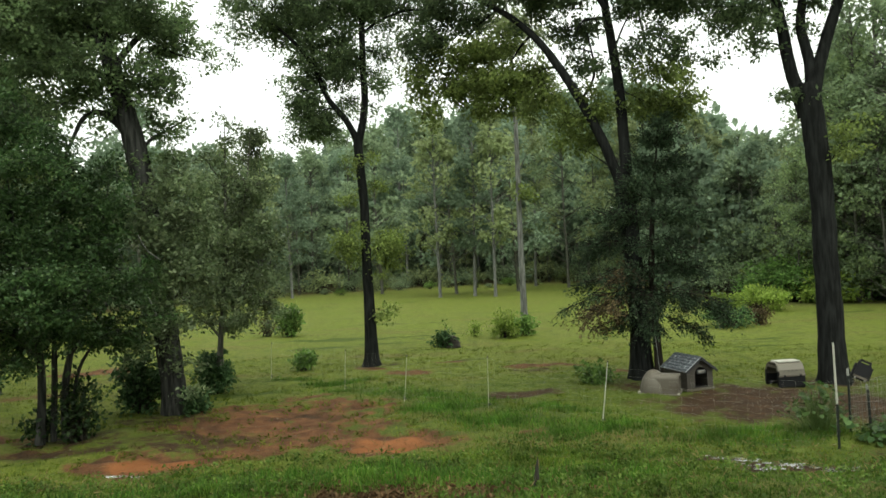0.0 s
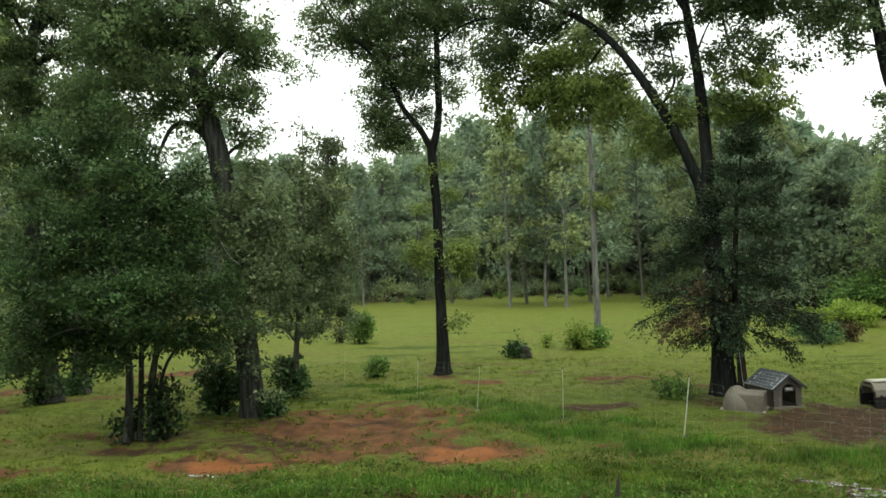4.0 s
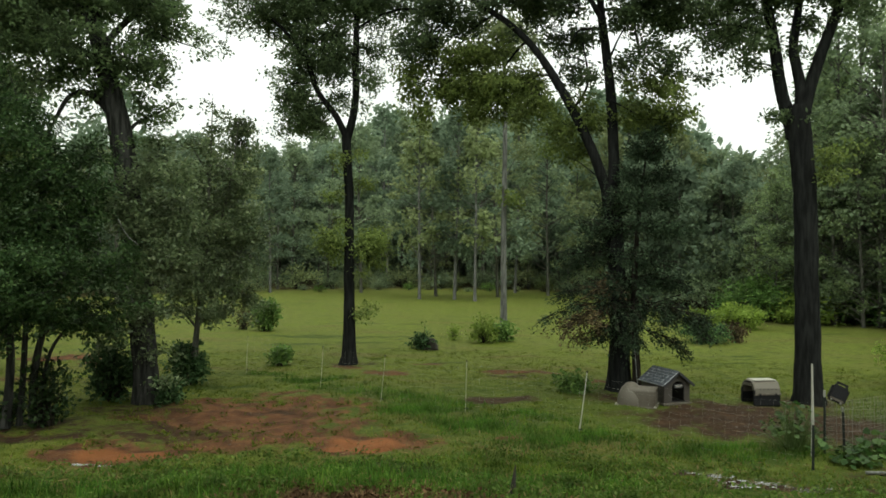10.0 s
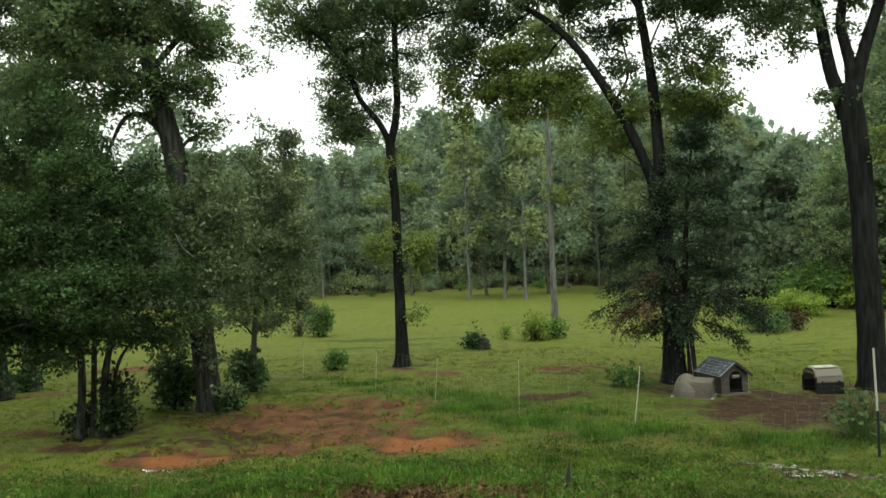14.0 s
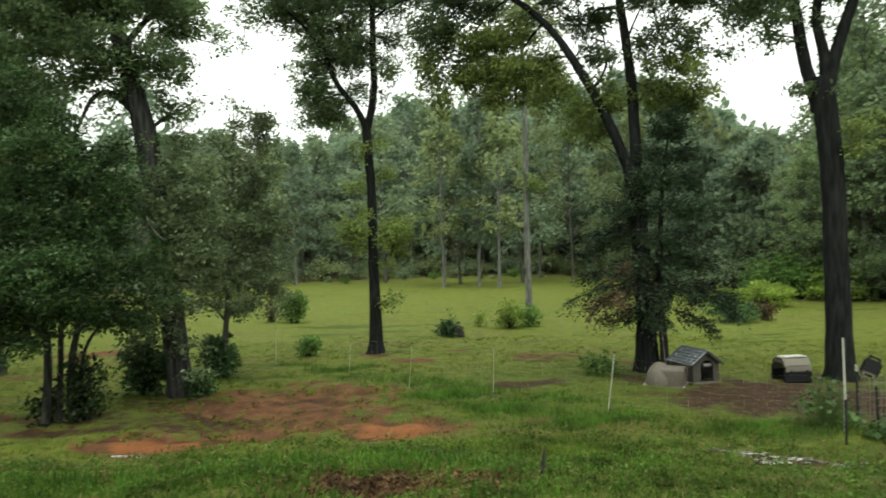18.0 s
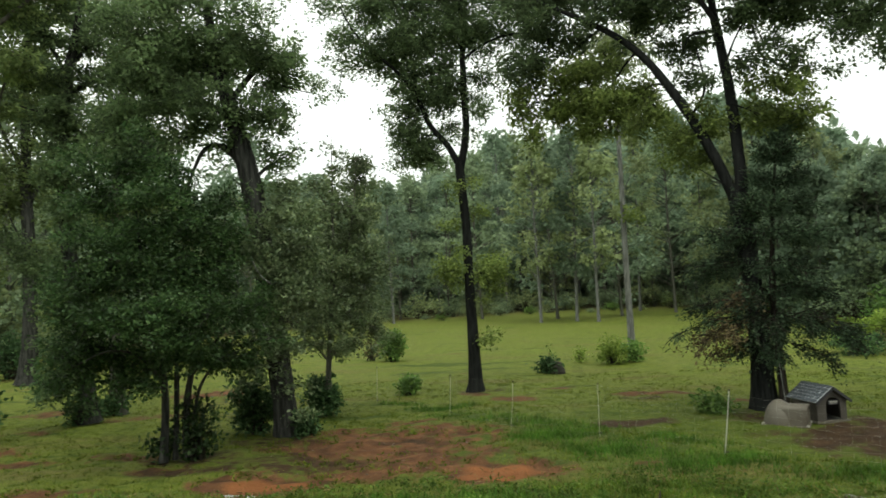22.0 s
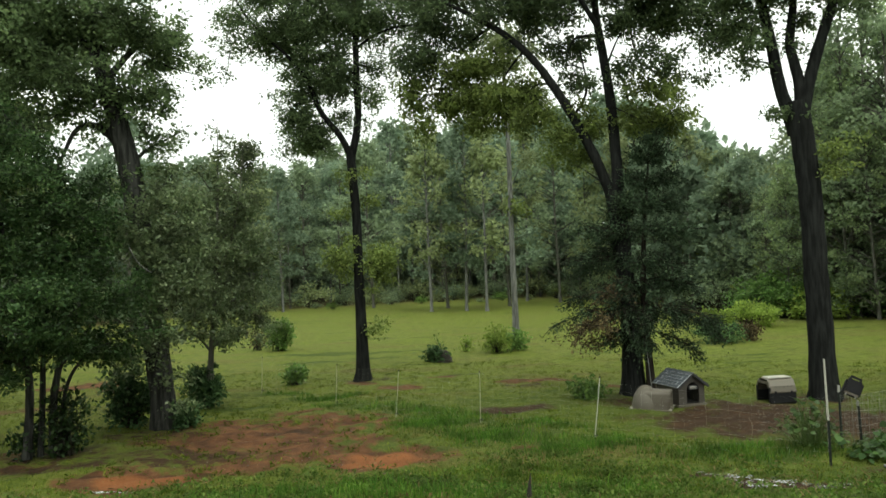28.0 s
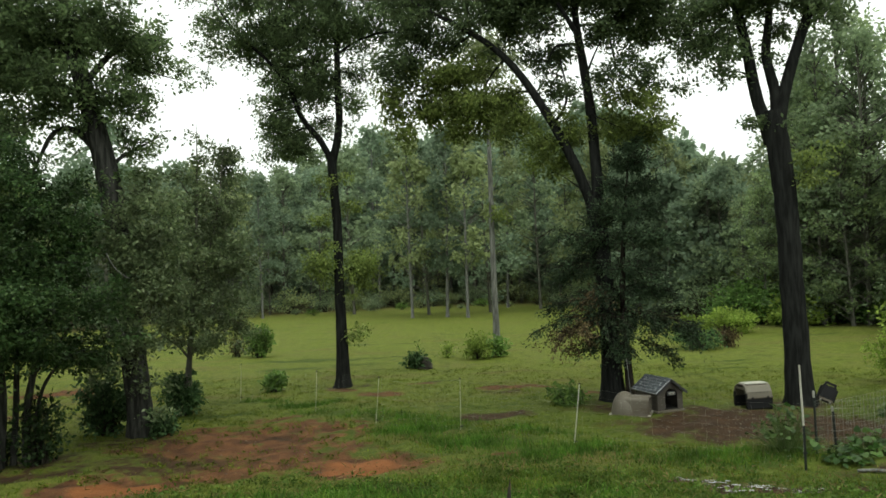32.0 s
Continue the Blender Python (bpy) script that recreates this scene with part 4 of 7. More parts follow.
broad_tree("oak_tree", (8.28, 15.26), "tall dark oak trunk splitting into three limbs",
    [(-0.0, -0.03, 0.38), (-0.02, 1.15, 0.345), (-0.03, 2.36, 0.33), (-0.06, 3.57, 0.32), (-0.07, 4.54, 0.315), (-0.13, 5.4, 0.315), (-0.21, 6.08, 0.33), (-0.22, 6.46, 0.28)],
    [[(-0.31, 5.76, 0.2), (-0.4, 6.27, 0.2), (-0.54, 6.75, 0.18), (-0.62, 7.26, 0.17), (-0.67, 7.78, 0.165), (-0.77, 8.36, 0.16), (-0.87, 9.02, 0.14), (-1.07, 10.09, 0.09)],
     [(-0.17, 6.14, 0.19), (-0.14, 6.75, 0.17), (-0.21, 7.19, 0.15), (-0.31, 7.65, 0.14), (-0.31, 8.02, 0.135), (-0.23, 8.5, 0.12), (-0.14, 9.35, 0.07)],
     [(-0.17, 6.02, 0.22), (-0.03, 6.67, 0.18), (0.11, 7.2, 0.17), (0.27, 7.72, 0.16), (0.45, 8.23, 0.15), (0.61, 8.68, 0.13), (0.9, 9.45, 0.08)],
     [(-0.67, 7.84, 0.06), (-0.93, 8.14, 0.045), (-1.38, 8.36, 0.03), (-1.97, 8.42, 0.015)]]
    + [[(-0.61, 7.2, 0.03), (-0.79, 7.42, 0.025), (-1.18, 7.45, 0.015), (-1.42, 7.44, 0.006)],
     [(-0.41, 6.17, 0.02), (-0.56, 6.22, 0.015), (-0.76, 6.2, 0.008)],
     [(-0.77, 8.49, 0.05), (-1.24, 8.78, 0.035), (-1.84, 8.78, 0.02), (-2.39, 8.76, 0.01)]],
    [(-2.17, 8.42, -0.3, 0.35, 0.38, 0.63, 18), (-1.62, 8.37, 0.1, 0.35, 0.41, 0.63, 24), (-1.07, 8.06, -0.4, 0.31, 0.4, 0.6, 21), (-1.84, 7.93, -0.2, 0.35, 0.18, 0.62, 6), (-0.88, 7.73, -0.1, 0.16, 0.25, 0.53, 4), (-1.3, 7.53, 0.1, 0.21, 0.15, 0.55, 4), (-0.95, 7.25, -0.3, 0.18, 0.17, 0.54, 3), (-0.64, 6.14, -0.4, 0.21, 0.16, 0.56, 4), (-0.05, 8.18, 0.3, 0.15, 0.35, 0.53, 5), (-0.12, 7.63, -0.1, 0.1, 0.24, 0.5, 2), (0.05, 8.43, 0.4, 0.19, 0.15, 0.55, 3), (-0.39, 7.87, 0.3, 0.07, 0.19, 0.48, 2)]
    + [(0.19, 6.19, -0.1, 0.08, 0.22, 0.49, 2), (-1.58, 9.1, -0.0, 0.91, 0.38, 0.91, 71), (-0.32, 9.27, 0.0, 1.05, 0.56, 0.98, 132), (0.83, 8.91, 0.1, 0.6, 0.48, 0.75, 48), (-2.58, 9.03, 0.1, 0.25, 0.33, 0.57, 9), (0.31, 5.23, 0.0, 0.17, 0.42, 0.53, 5, 1), (0.5, 4.92, 0.1, 0.18, 0.24, 0.54, 3, 1), (0.59, 5.49, 0.4, 0.14, 0.17, 0.52, 2, 1), (0.18, 4.76, 0.0, 0.08, 0.19, 0.49, 2, 1)],
    LEAF_OAK, BARK_BACKLIT, 0.105, 13, light=LEAF_OAK_LIGHT, girth=0.75, dense=3.8, bough=6)

broad_tree("oak_tree", (-5.69, 14.9), "leaning grey oak hung with creeper",
    [(-0.01, -0.02, 0.3), (-0.05, 0.69, 0.27), (-0.14, 1.64, 0.27), (-0.25, 2.59, 0.26), (-0.36, 3.66, 0.25), (-0.48, 4.72, 0.25), (-0.58, 5.37, 0.25), (-0.7, 5.96, 0.24), (-0.87, 6.67, 0.21), (-1.04, 7.3, 0.18), (-1.2, 7.88, 0.155), (-1.32, 8.58, 0.13), (-1.41, 9.4, 0.09)],
    [[(-0.66, 5.64, 0.11), (-0.83, 5.96, 0.1), (-1.02, 6.17, 0.09), (-1.23, 6.31, 0.075), (-1.46, 6.31, 0.06), (-1.65, 6.12, 0.05), (-1.78, 5.81, 0.04), (-1.91, 5.52, 0.035), (-2.01, 5.23, 0.03)],
     [(-1.0, 7.19, 0.09), (-0.69, 7.63, 0.07), (-0.29, 8.08, 0.05), (0.1, 8.23, 0.03), (0.44, 8.2, 0.015)],
     [(-0.9, 6.78, 0.08), (-1.34, 7.17, 0.065), (-1.86, 7.36, 0.05), (-2.46, 7.49, 0.035), (-3.06, 7.5, 0.02)],
     [(-1.17, 7.77, 0.08), (-1.64, 8.2, 0.06), (-2.25, 8.49, 0.045), (-2.85, 8.66, 0.03)],
     [(-0.6, 5.43, 0.05), (-0.28, 5.8, 0.04), (0.05, 5.99, 0.025), (0.46, 6.25, 0.012)]]
    + [[(-0.35, 7.95, 0.03), (0.09, 7.62, 0.022), (0.54, 7.51, 0.014), (0.95, 7.44, 0.008)],
     [(-0.52, 4.96, 0.04), (-0.19, 4.85, 0.03), (0.2, 4.97, 0.015)],
     [(-0.31, 3.18, 0.03), (0.0, 3.41, 0.025), (0.34, 3.53, 0.012)]],
    [(-2.65, 7.97, -0.1, 0.81, 0.63, 0.85, 147), (-1.76, 8.19, 0.2, 0.75, 0.59, 0.82, 139), (-0.83, 8.2, -0.2, 0.65, 0.53, 0.78, 109), (-0.12, 8.22, -0.2, 0.45, 0.48, 0.67, 63), (0.33, 8.19, 0.4, 0.33, 0.4, 0.62, 35), (-2.97, 7.06, 0.0, 0.6, 0.45, 0.75, 72), (-2.17, 7.24, 0.0, 0.62, 0.46, 0.76, 83), (-1.31, 7.06, -0.4, 0.57, 0.46, 0.74, 80), (-0.64, 7.14, -0.1, 0.49, 0.48, 0.7, 63), (-0.09, 7.39, 0.1, 0.34, 0.49, 0.62, 44), (-0.04, 6.68, -0.4, 0.31, 0.26, 0.6, 15), (0.36, 6.94, 0.1, 0.18, 0.15, 0.54, 2)]
    + [(0.57, 7.59, 0.1, 0.3, 0.17, 0.6, 5), (0.92, 7.16, -0.4, 0.23, 0.12, 0.57, 2), (0.84, 7.71, 0.1, 0.21, 0.1, 0.56, 2), (-1.76, 6.55, -0.0, 0.63, 0.25, 0.76, 37), (-2.6, 6.49, 0.1, 0.61, 0.32, 0.76, 38), (-0.59, 6.53, -0.1, 0.38, 0.19, 0.64, 14), (-1.1, 6.57, 0.2, 0.33, 0.14, 0.61, 7), (-3.02, 5.86, 0.2, 0.5, 0.45, 0.7, 60), (-2.6, 6.1, 0.0, 0.5, 0.4, 0.6, 40), (-3.4, 6.4, 0.0, 0.5, 0.5, 0.6, 50), (-2.28, 5.89, -0.4, 0.3, 0.31, 0.6, 8), (-1.94, 5.85, -0.4, 0.22, 0.28, 0.56, 5), (-1.48, 6.0, 0.1, 0.3, 0.26, 0.6, 5), (-1.23, 5.84, 0.4, 0.2, 0.17, 0.55, 2)]
    + [(-0.33, 6.06, -0.2, 0.18, 0.35, 0.54, 11), (-0.12, 5.8, -0.0, 0.22, 0.24, 0.56, 8), (0.4, 6.26, 0.1, 0.18, 0.2, 0.54, 3), (0.22, 5.91, -0.1, 0.25, 0.22, 0.57, 5), (-0.29, 5.36, -0.1, 0.28, 0.21, 0.59, 9), (-0.95, 8.58, -0.1, 1.15, 0.36, 1.0, 92), (-2.63, 8.98, -0.1, 1.12, 0.57, 1.01, 154), (-1.6, 9.45, 0.1, 1.05, 0.6, 1.06, 130), (-0.3, 9.05, -0.2, 0.45, 0.4, 0.6, 20), (0.15, 5.14, -0.5, 0.33, 0.33, 0.62, 12, 1), (0.35, 4.6, -0.6, 0.42, 0.41, 0.66, 21, 1), (-0.09, 4.31, -0.6, 0.35, 0.4, 0.62, 20, 1)]
    + [(0.28, 3.73, -0.6, 0.44, 0.44, 0.67, 30, 1), (-0.21, 3.51, -0.6, 0.34, 0.4, 0.62, 22, 1), (0.49, 3.04, -0.5, 0.36, 0.41, 0.63, 16, 1), (-0.01, 2.82, -0.6, 0.38, 0.4, 0.64, 22, 1), (-0.44, 2.61, -0.5, 0.32, 0.4, 0.61, 15, 1), (-0.3, 1.98, -0.5, 0.34, 0.32, 0.62, 13, 1), (-0.62, 1.6, -0.5, 0.37, 0.25, 0.63, 13, 1), (0.24, 2.0, -0.5, 0.22, 0.21, 0.56, 4, 1), (-0.04, 1.22, -0.5, 0.15, 0.34, 0.53, 3, 1), (0.28, 0.94, -0.3, 0.16, 0.47, 0.53, 4, 1), (-0.62, 4.09, -0.6, 0.32, 0.57, 0.61, 22, 1)],
    LEAF_OAK_WET_HAZE, BARK_MID, 0.1, 14, light=LEAF_GREY, girth=0.9, flare=0.2, dense=2.1, hung=2.1)

broad_tree("holly_tree", (-6.87, 12.43), "dense dark many-stemmed evergreen tree on the clay",
    [(-0.23, 0.05, 0.095), (-0.17, 0.94, 0.085), (-0.18, 1.57, 0.075), (-0.31, 2.43, 0.06), (-0.51, 3.61, 0.045), (-0.61, 4.79, 0.02)],
    [[(0.16, 0.1, 0.09), (0.17, 0.9, 0.085), (0.26, 1.53, 0.07), (0.5, 2.37, 0.055), (0.83, 3.66, 0.03), (0.98, 4.54, 0.012)],
     [(-0.03, 0.07, 0.07), (0.02, 1.02, 0.065), (0.03, 1.77, 0.055), (0.12, 3.04, 0.04), (0.23, 4.34, 0.015)],
     [(0.28, 0.14, 0.05), (0.3, 0.89, 0.045), (0.46, 1.51, 0.035), (0.96, 2.01, 0.02), (1.43, 1.75, 0.01)],
     [(-0.18, 1.47, 0.045), (-0.58, 2.03, 0.035), (-1.06, 2.18, 0.025), (-1.6, 1.91, 0.012)],
     [(-0.43, 3.08, 0.035), (-0.9, 3.63, 0.028), (-1.38, 3.87, 0.015)],
     [(0.26, 1.53, 0.04), (0.76, 2.24, 0.03), (1.22, 2.87, 0.015)],
     [(0.13, 3.26, 0.03), (0.35, 4.55, 0.022), (0.33, 5.37, 0.012)]],
    [(-1.17, 4.16, -0.1, 0.58, 0.38, 0.74, 71), (-0.49, 4.33, 0.2, 0.57, 0.38, 0.73, 84), (0.28, 4.3, -0.4, 0.56, 0.37, 0.73, 81), (0.91, 4.21, 0.1, 0.49, 0.39, 0.69, 65), (-1.41, 3.51, 0.2, 0.54, 0.38, 0.72, 80), (-0.71, 3.51, -0.2, 0.54, 0.38, 0.72, 89), (0.04, 3.52, -0.2, 0.56, 0.38, 0.73, 102), (0.84, 3.51, 0.2, 0.54, 0.4, 0.72, 95), (-1.5, 2.73, -0.2, 0.52, 0.37, 0.71, 74), (-0.8, 2.79, -0.8, 0.51, 0.36, 0.71, 87), (-0.09, 2.8, -1.0, 0.52, 0.38, 0.71, 103), (0.6, 2.75, -0.7, 0.5, 0.37, 0.7, 89)]
    + [(1.24, 2.76, -0.3, 0.37, 0.39, 0.64, 47), (-1.73, 2.13, -0.1, 0.42, 0.26, 0.66, 36), (-1.14, 2.01, 0.3, 0.5, 0.3, 0.7, 77), (-0.5, 1.9, 0.3, 0.51, 0.3, 0.71, 80), (0.21, 1.96, -0.7, 0.44, 0.28, 0.67, 55), (0.81, 1.9, 0.2, 0.49, 0.31, 0.69, 78), (1.39, 1.8, 0.2, 0.36, 0.2, 0.6, 16), (-1.85, 1.66, -0.3, 0.32, 0.22, 0.61, 17), (-1.41, 1.6, -0.1, 0.33, 0.18, 0.62, 16), (-0.79, 1.49, -0.1, 0.39, 0.14, 0.65, 16), (-0.29, 1.53, -0.5, 0.34, 0.14, 0.62, 14)]
    + [(0.12, 2.29, -1.2, 0.43, 0.18, 0.66, 26), (-0.34, 2.38, -1.2, 0.37, 0.17, 0.63, 20), (-1.17, 4.84, 0.3, 0.6, 0.3, 0.75, 55), (-0.34, 4.91, -0.3, 0.55, 0.26, 0.73, 44), (0.36, 4.92, -0.1, 0.52, 0.27, 0.71, 40), (1.0, 4.77, 0.1, 0.38, 0.28, 0.64, 25), (-0.65, 5.55, 0.3, 0.6, 0.4, 0.6, 40), (-0.1, 5.35, 0.1, 0.5, 0.3, 0.5, 24), (-1.3, 5.3, 0.0, 0.5, 0.4, 0.5, 30), (-0.5, 6.0, 0.1, 0.4, 0.3, 0.5, 14), (0.08, 5.37, -0.0, 0.41, 0.15, 0.66, 8), (-1.85, 3.16, -0.2, 0.28, 0.4, 0.59, 24), (1.48, 2.2, -0.3, 0.27, 0.22, 0.58, 13)],
    LEAF_HOLLY, BARK_MID, 0.085, 15, flare=0.2, fan=13, girth=0.8)

broad_tree("pear_tree", (-5.49, 16.92), "young egg-shaped grey-green tree with a spiky top",
    [(0.09, 0.68, 0.085), (0.13, 1.29, 0.07), (0.18, 1.96, 0.06), (0.27, 3.04, 0.05), (0.34, 4.4, 0.04), (0.38, 5.63, 0.025), (0.39, 6.73, 0.008), (0.4, 6.93, 0.003)],
    [[(0.13, 1.35, 0.04), (-0.12, 1.7, 0.03), (-0.44, 1.92, 0.015)],
     [(0.14, 1.42, 0.04), (0.46, 1.74, 0.03), (0.93, 1.92, 0.015)],
     [(0.27, 3.04, 0.04), (0.64, 3.84, 0.03), (0.87, 5.08, 0.02), (0.97, 6.26, 0.008)],
     [(0.25, 2.77, 0.03), (-0.02, 3.32, 0.02), (-0.27, 3.73, 0.01)],
     [(0.31, 3.85, 0.03), (0.65, 4.26, 0.02), (1.12, 4.53, 0.01)],
     [(0.35, 4.94, 0.025), (0.09, 5.35, 0.015), (-0.1, 5.62, 0.008)],
     [(0.21, 2.23, 0.03), (0.74, 2.61, 0.02), (1.29, 2.87, 0.01)]],
    [(0.4, 6.53, 0.0, 0.12, 0.3, 0.51, 4), (0.38, 5.93, -0.2, 0.23, 0.3, 0.57, 10), (0.98, 6.15, 0.2, 0.33, 0.28, 0.61, 29), (0.99, 5.68, 0.3, 0.44, 0.31, 0.67, 37), (0.16, 5.59, -0.3, 0.28, 0.24, 0.59, 7), (0.67, 5.06, -0.2, 0.46, 0.35, 0.68, 33), (0.08, 5.04, 0.2, 0.46, 0.39, 0.68, 28), (1.21, 4.96, 0.1, 0.3, 0.36, 0.6, 23), (0.8, 4.41, 0.2, 0.54, 0.36, 0.72, 42), (0.06, 4.25, -0.1, 0.54, 0.38, 0.72, 35), (1.23, 4.09, -0.3, 0.32, 0.38, 0.61, 24), (0.5, 3.7, -0.2, 0.55, 0.38, 0.73, 45)]
    + [(-0.08, 3.53, 0.2, 0.46, 0.36, 0.68, 26), (1.09, 3.42, -0.2, 0.47, 0.38, 0.68, 38), (0.29, 2.97, -0.1, 0.59, 0.35, 0.74, 47), (1.08, 2.74, -0.1, 0.48, 0.36, 0.69, 37), (-0.23, 2.78, -0.1, 0.45, 0.35, 0.67, 25), (0.41, 2.29, -0.1, 0.59, 0.32, 0.75, 47), (1.15, 2.1, 0.3, 0.41, 0.31, 0.66, 25), (-0.18, 2.06, -0.3, 0.44, 0.29, 0.67, 24), (0.71, 1.75, -0.4, 0.49, 0.21, 0.7, 24), (-0.58, 1.77, 0.4, 0.28, 0.19, 0.59, 7), (1.49, 1.88, 0.3, 0.22, 0.25, 0.56, 6), (0.2, 1.66, 0.4, 0.4, 0.19, 0.65, 15)],
    LEAF_GREY, BARK_WOODS, 0.1, 16, flare=0.2, girth=0.9)

broad_tree("oak_tree", (-12.84, 14.43), "straight tall grey trunk with a thicket at its foot",
    [(0.04, 0.28, 0.3), (0.04, 1.52, 0.265), (0.05, 3.09, 0.25), (0.1, 4.68, 0.24), (0.16, 6.29, 0.23), (0.22, 8.05, 0.22), (0.33, 10.11, 0.2), (0.42, 11.5, 0.15)],
    [[(0.29, 6.16, 0.035), (0.46, 6.98, 0.035), (0.6, 7.81, 0.035), (0.82, 8.65, 0.03), (1.0, 9.51, 0.02)],
     [(0.28, 9.28, 0.08), (0.89, 9.91, 0.06), (1.53, 10.57, 0.04)],
     [(0.23, 8.46, 0.06), (-0.08, 8.83, 0.05), (-0.63, 9.17, 0.03)],
     [(0.13, 5.48, 0.05), (-0.12, 5.88, 0.04), (-0.5, 6.0, 0.02)]],
    [(0.06, 9.51, -0.1, 0.35, 0.41, 0.62, 26), (-0.09, 8.66, 0.4, 0.29, 0.55, 0.6, 30), (0.85, 10.03, 0.3, 0.56, 0.36, 0.73, 33), (1.08, 8.61, -0.2, 0.49, 0.31, 0.7, 22), (0.73, 8.49, 0.2, 0.37, 0.22, 0.63, 11), (-0.07, 7.55, 0.3, 0.23, 0.55, 0.57, 14), (-0.13, 5.63, 0.1, 0.29, 0.54, 0.59, 26), (0.21, 5.42, 0.0, 0.41, 0.21, 0.65, 11), (-0.24, 4.54, -0.2, 0.17, 0.39, 0.53, 6), (-0.68, 7.28, -0.1, 0.44, 1.98, 0.67, 121), (0.56, 10.75, -0.2, 1.48, 0.55, 1.19, 151)],
    LEAF_SHADY, BARK_TALL, 0.13, 17, girth=0.8, dense=3.0)

broad_tree("oak_tree", (-11.26, 16.44), "dark ivy-clad oak with low-hanging leafy boughs",
    [(-0.06, 0.06, 0.26), (-0.13, 1.07, 0.22), (-0.24, 2.09, 0.2), (-0.38, 3.54, 0.19), (-0.52, 4.99, 0.185), (-0.57, 6.44, 0.18), (-0.54, 7.9, 0.17), (-0.39, 8.94, 0.14), (-0.2, 9.84, 0.1), (-0.08, 11.19, 0.06)],
    [[(-0.51, 8.12, 0.09), (-0.05, 8.51, 0.075), (0.5, 8.75, 0.06), (1.13, 8.88, 0.03)],
     [(-0.37, 8.94, 0.07), (-0.01, 9.48, 0.05), (0.48, 9.97, 0.035), (1.03, 10.43, 0.02)],
     [(-0.47, 8.64, 0.06), (-0.68, 9.28, 0.045), (-1.0, 9.48, 0.03), (-1.51, 9.37, 0.015)],
     [(-0.52, 7.61, 0.05), (-0.94, 7.66, 0.03), (-1.44, 7.75, 0.02)],
     [(-0.22, 1.94, 0.06), (-0.64, 1.84, 0.04), (-0.99, 1.31, 0.02)]],
    [(-0.54, 7.54, -0.3, 0.46, 0.72, 0.68, 76), (-0.59, 6.24, -0.3, 0.39, 0.72, 0.64, 58), (-0.51, 5.1, -0.3, 0.36, 0.64, 0.63, 39), (-0.76, 8.52, -0.3, 0.52, 0.43, 0.71, 47), (0.29, 8.7, 0.1, 0.62, 0.3, 0.76, 35), (0.98, 8.82, -0.2, 0.42, 0.24, 0.66, 15), (0.06, 9.64, 0.2, 0.55, 0.36, 0.73, 38), (-0.85, 9.51, -0.4, 0.51, 0.38, 0.71, 32), (-0.19, 10.41, 0.3, 0.83, 0.37, 0.86, 51), (0.64, 10.42, 0.2, 0.42, 0.31, 0.66, 14), (-1.45, 8.38, 0.3, 0.39, 0.29, 0.64, 12), (-0.11, 7.25, 0.3, 0.34, 0.53, 0.62, 13)]
    + [(0.38, 7.56, 0.3, 0.42, 0.61, 0.66, 21), (-1.21, 7.31, 0.1, 0.32, 0.36, 0.61, 6), (-0.96, 6.51, -0.4, 0.32, 0.28, 0.61, 7), (-0.01, 6.18, 0.2, 0.41, 0.24, 0.65, 8), (-0.73, 1.02, -0.3, 0.48, 0.39, 0.69, 28), (-0.98, 1.32, -0.2, 0.32, 0.28, 0.61, 11), (-0.34, 1.37, 0.1, 0.4, 0.29, 0.65, 16), (-0.64, 1.98, 0.0, 0.46, 0.43, 0.68, 20), (-0.18, 0.51, -0.1, 0.16, 0.28, 0.53, 3), (-0.15, 11.33, 0.4, 1.41, 0.61, 1.15, 144), (-1.44, 4.45, 0.1, 0.44, 0.57, 0.67, 21), (-0.82, 3.7, -0.1, 0.45, 0.64, 0.68, 36)],
    LEAF_OAK, BARK_MID, 0.11, 18, girth=0.9, dense=3.0)

broad_tree("oak_tree", (-11.59, 18.02), "oak trunk wrapped in creeper at the edge of the lawn",
    [(-0.02, -0.02, 0.24), (-0.01, 0.86, 0.2), (0.02, 2.27, 0.19), (0.04, 4.01, 0.18), (0.09, 6.4, 0.16), (0.27, 8.82, 0.12), (0.44, 10.95, 0.06)],
    [[(0.05, 4.32, 0.07), (0.56, 5.27, 0.05), (1.05, 5.91, 0.03)],
     [(0.09, 6.4, 0.07), (-0.31, 7.19, 0.05), (-0.5, 7.99, 0.03)],
     [(0.25, 8.33, 0.06), (0.89, 9.18, 0.04), (1.38, 9.87, 0.02)]],
    [(0.88, 5.72, -0.2, 0.76, 0.48, 0.83, 54), (-0.02, 5.47, 0.3, 0.68, 0.57, 0.79, 56), (-0.53, 7.19, -0.0, 0.58, 0.48, 0.74, 29), (0.09, 8.06, 0.2, 0.68, 0.57, 0.79, 53), (0.96, 7.51, -0.1, 0.62, 0.57, 0.76, 55), (1.17, 8.79, -0.2, 0.7, 0.66, 0.8, 76), (0.46, 9.82, 0.0, 0.69, 0.49, 0.79, 43), (1.71, 9.97, 0.3, 0.65, 0.68, 0.77, 74), (0.94, 10.57, -0.3, 0.61, 0.41, 0.76, 21), (-0.39, 3.72, 0.2, 0.74, 0.64, 0.82, 79), (-1.15, 2.98, 0.3, 0.58, 0.63, 0.74, 45), (0.7, 11.74, 0.2, 1.26, 0.5, 1.08, 93)],
    LEAF_SHADY, BARK_WOODS, 0.12, 19, girth=0.95, dense=2.8)

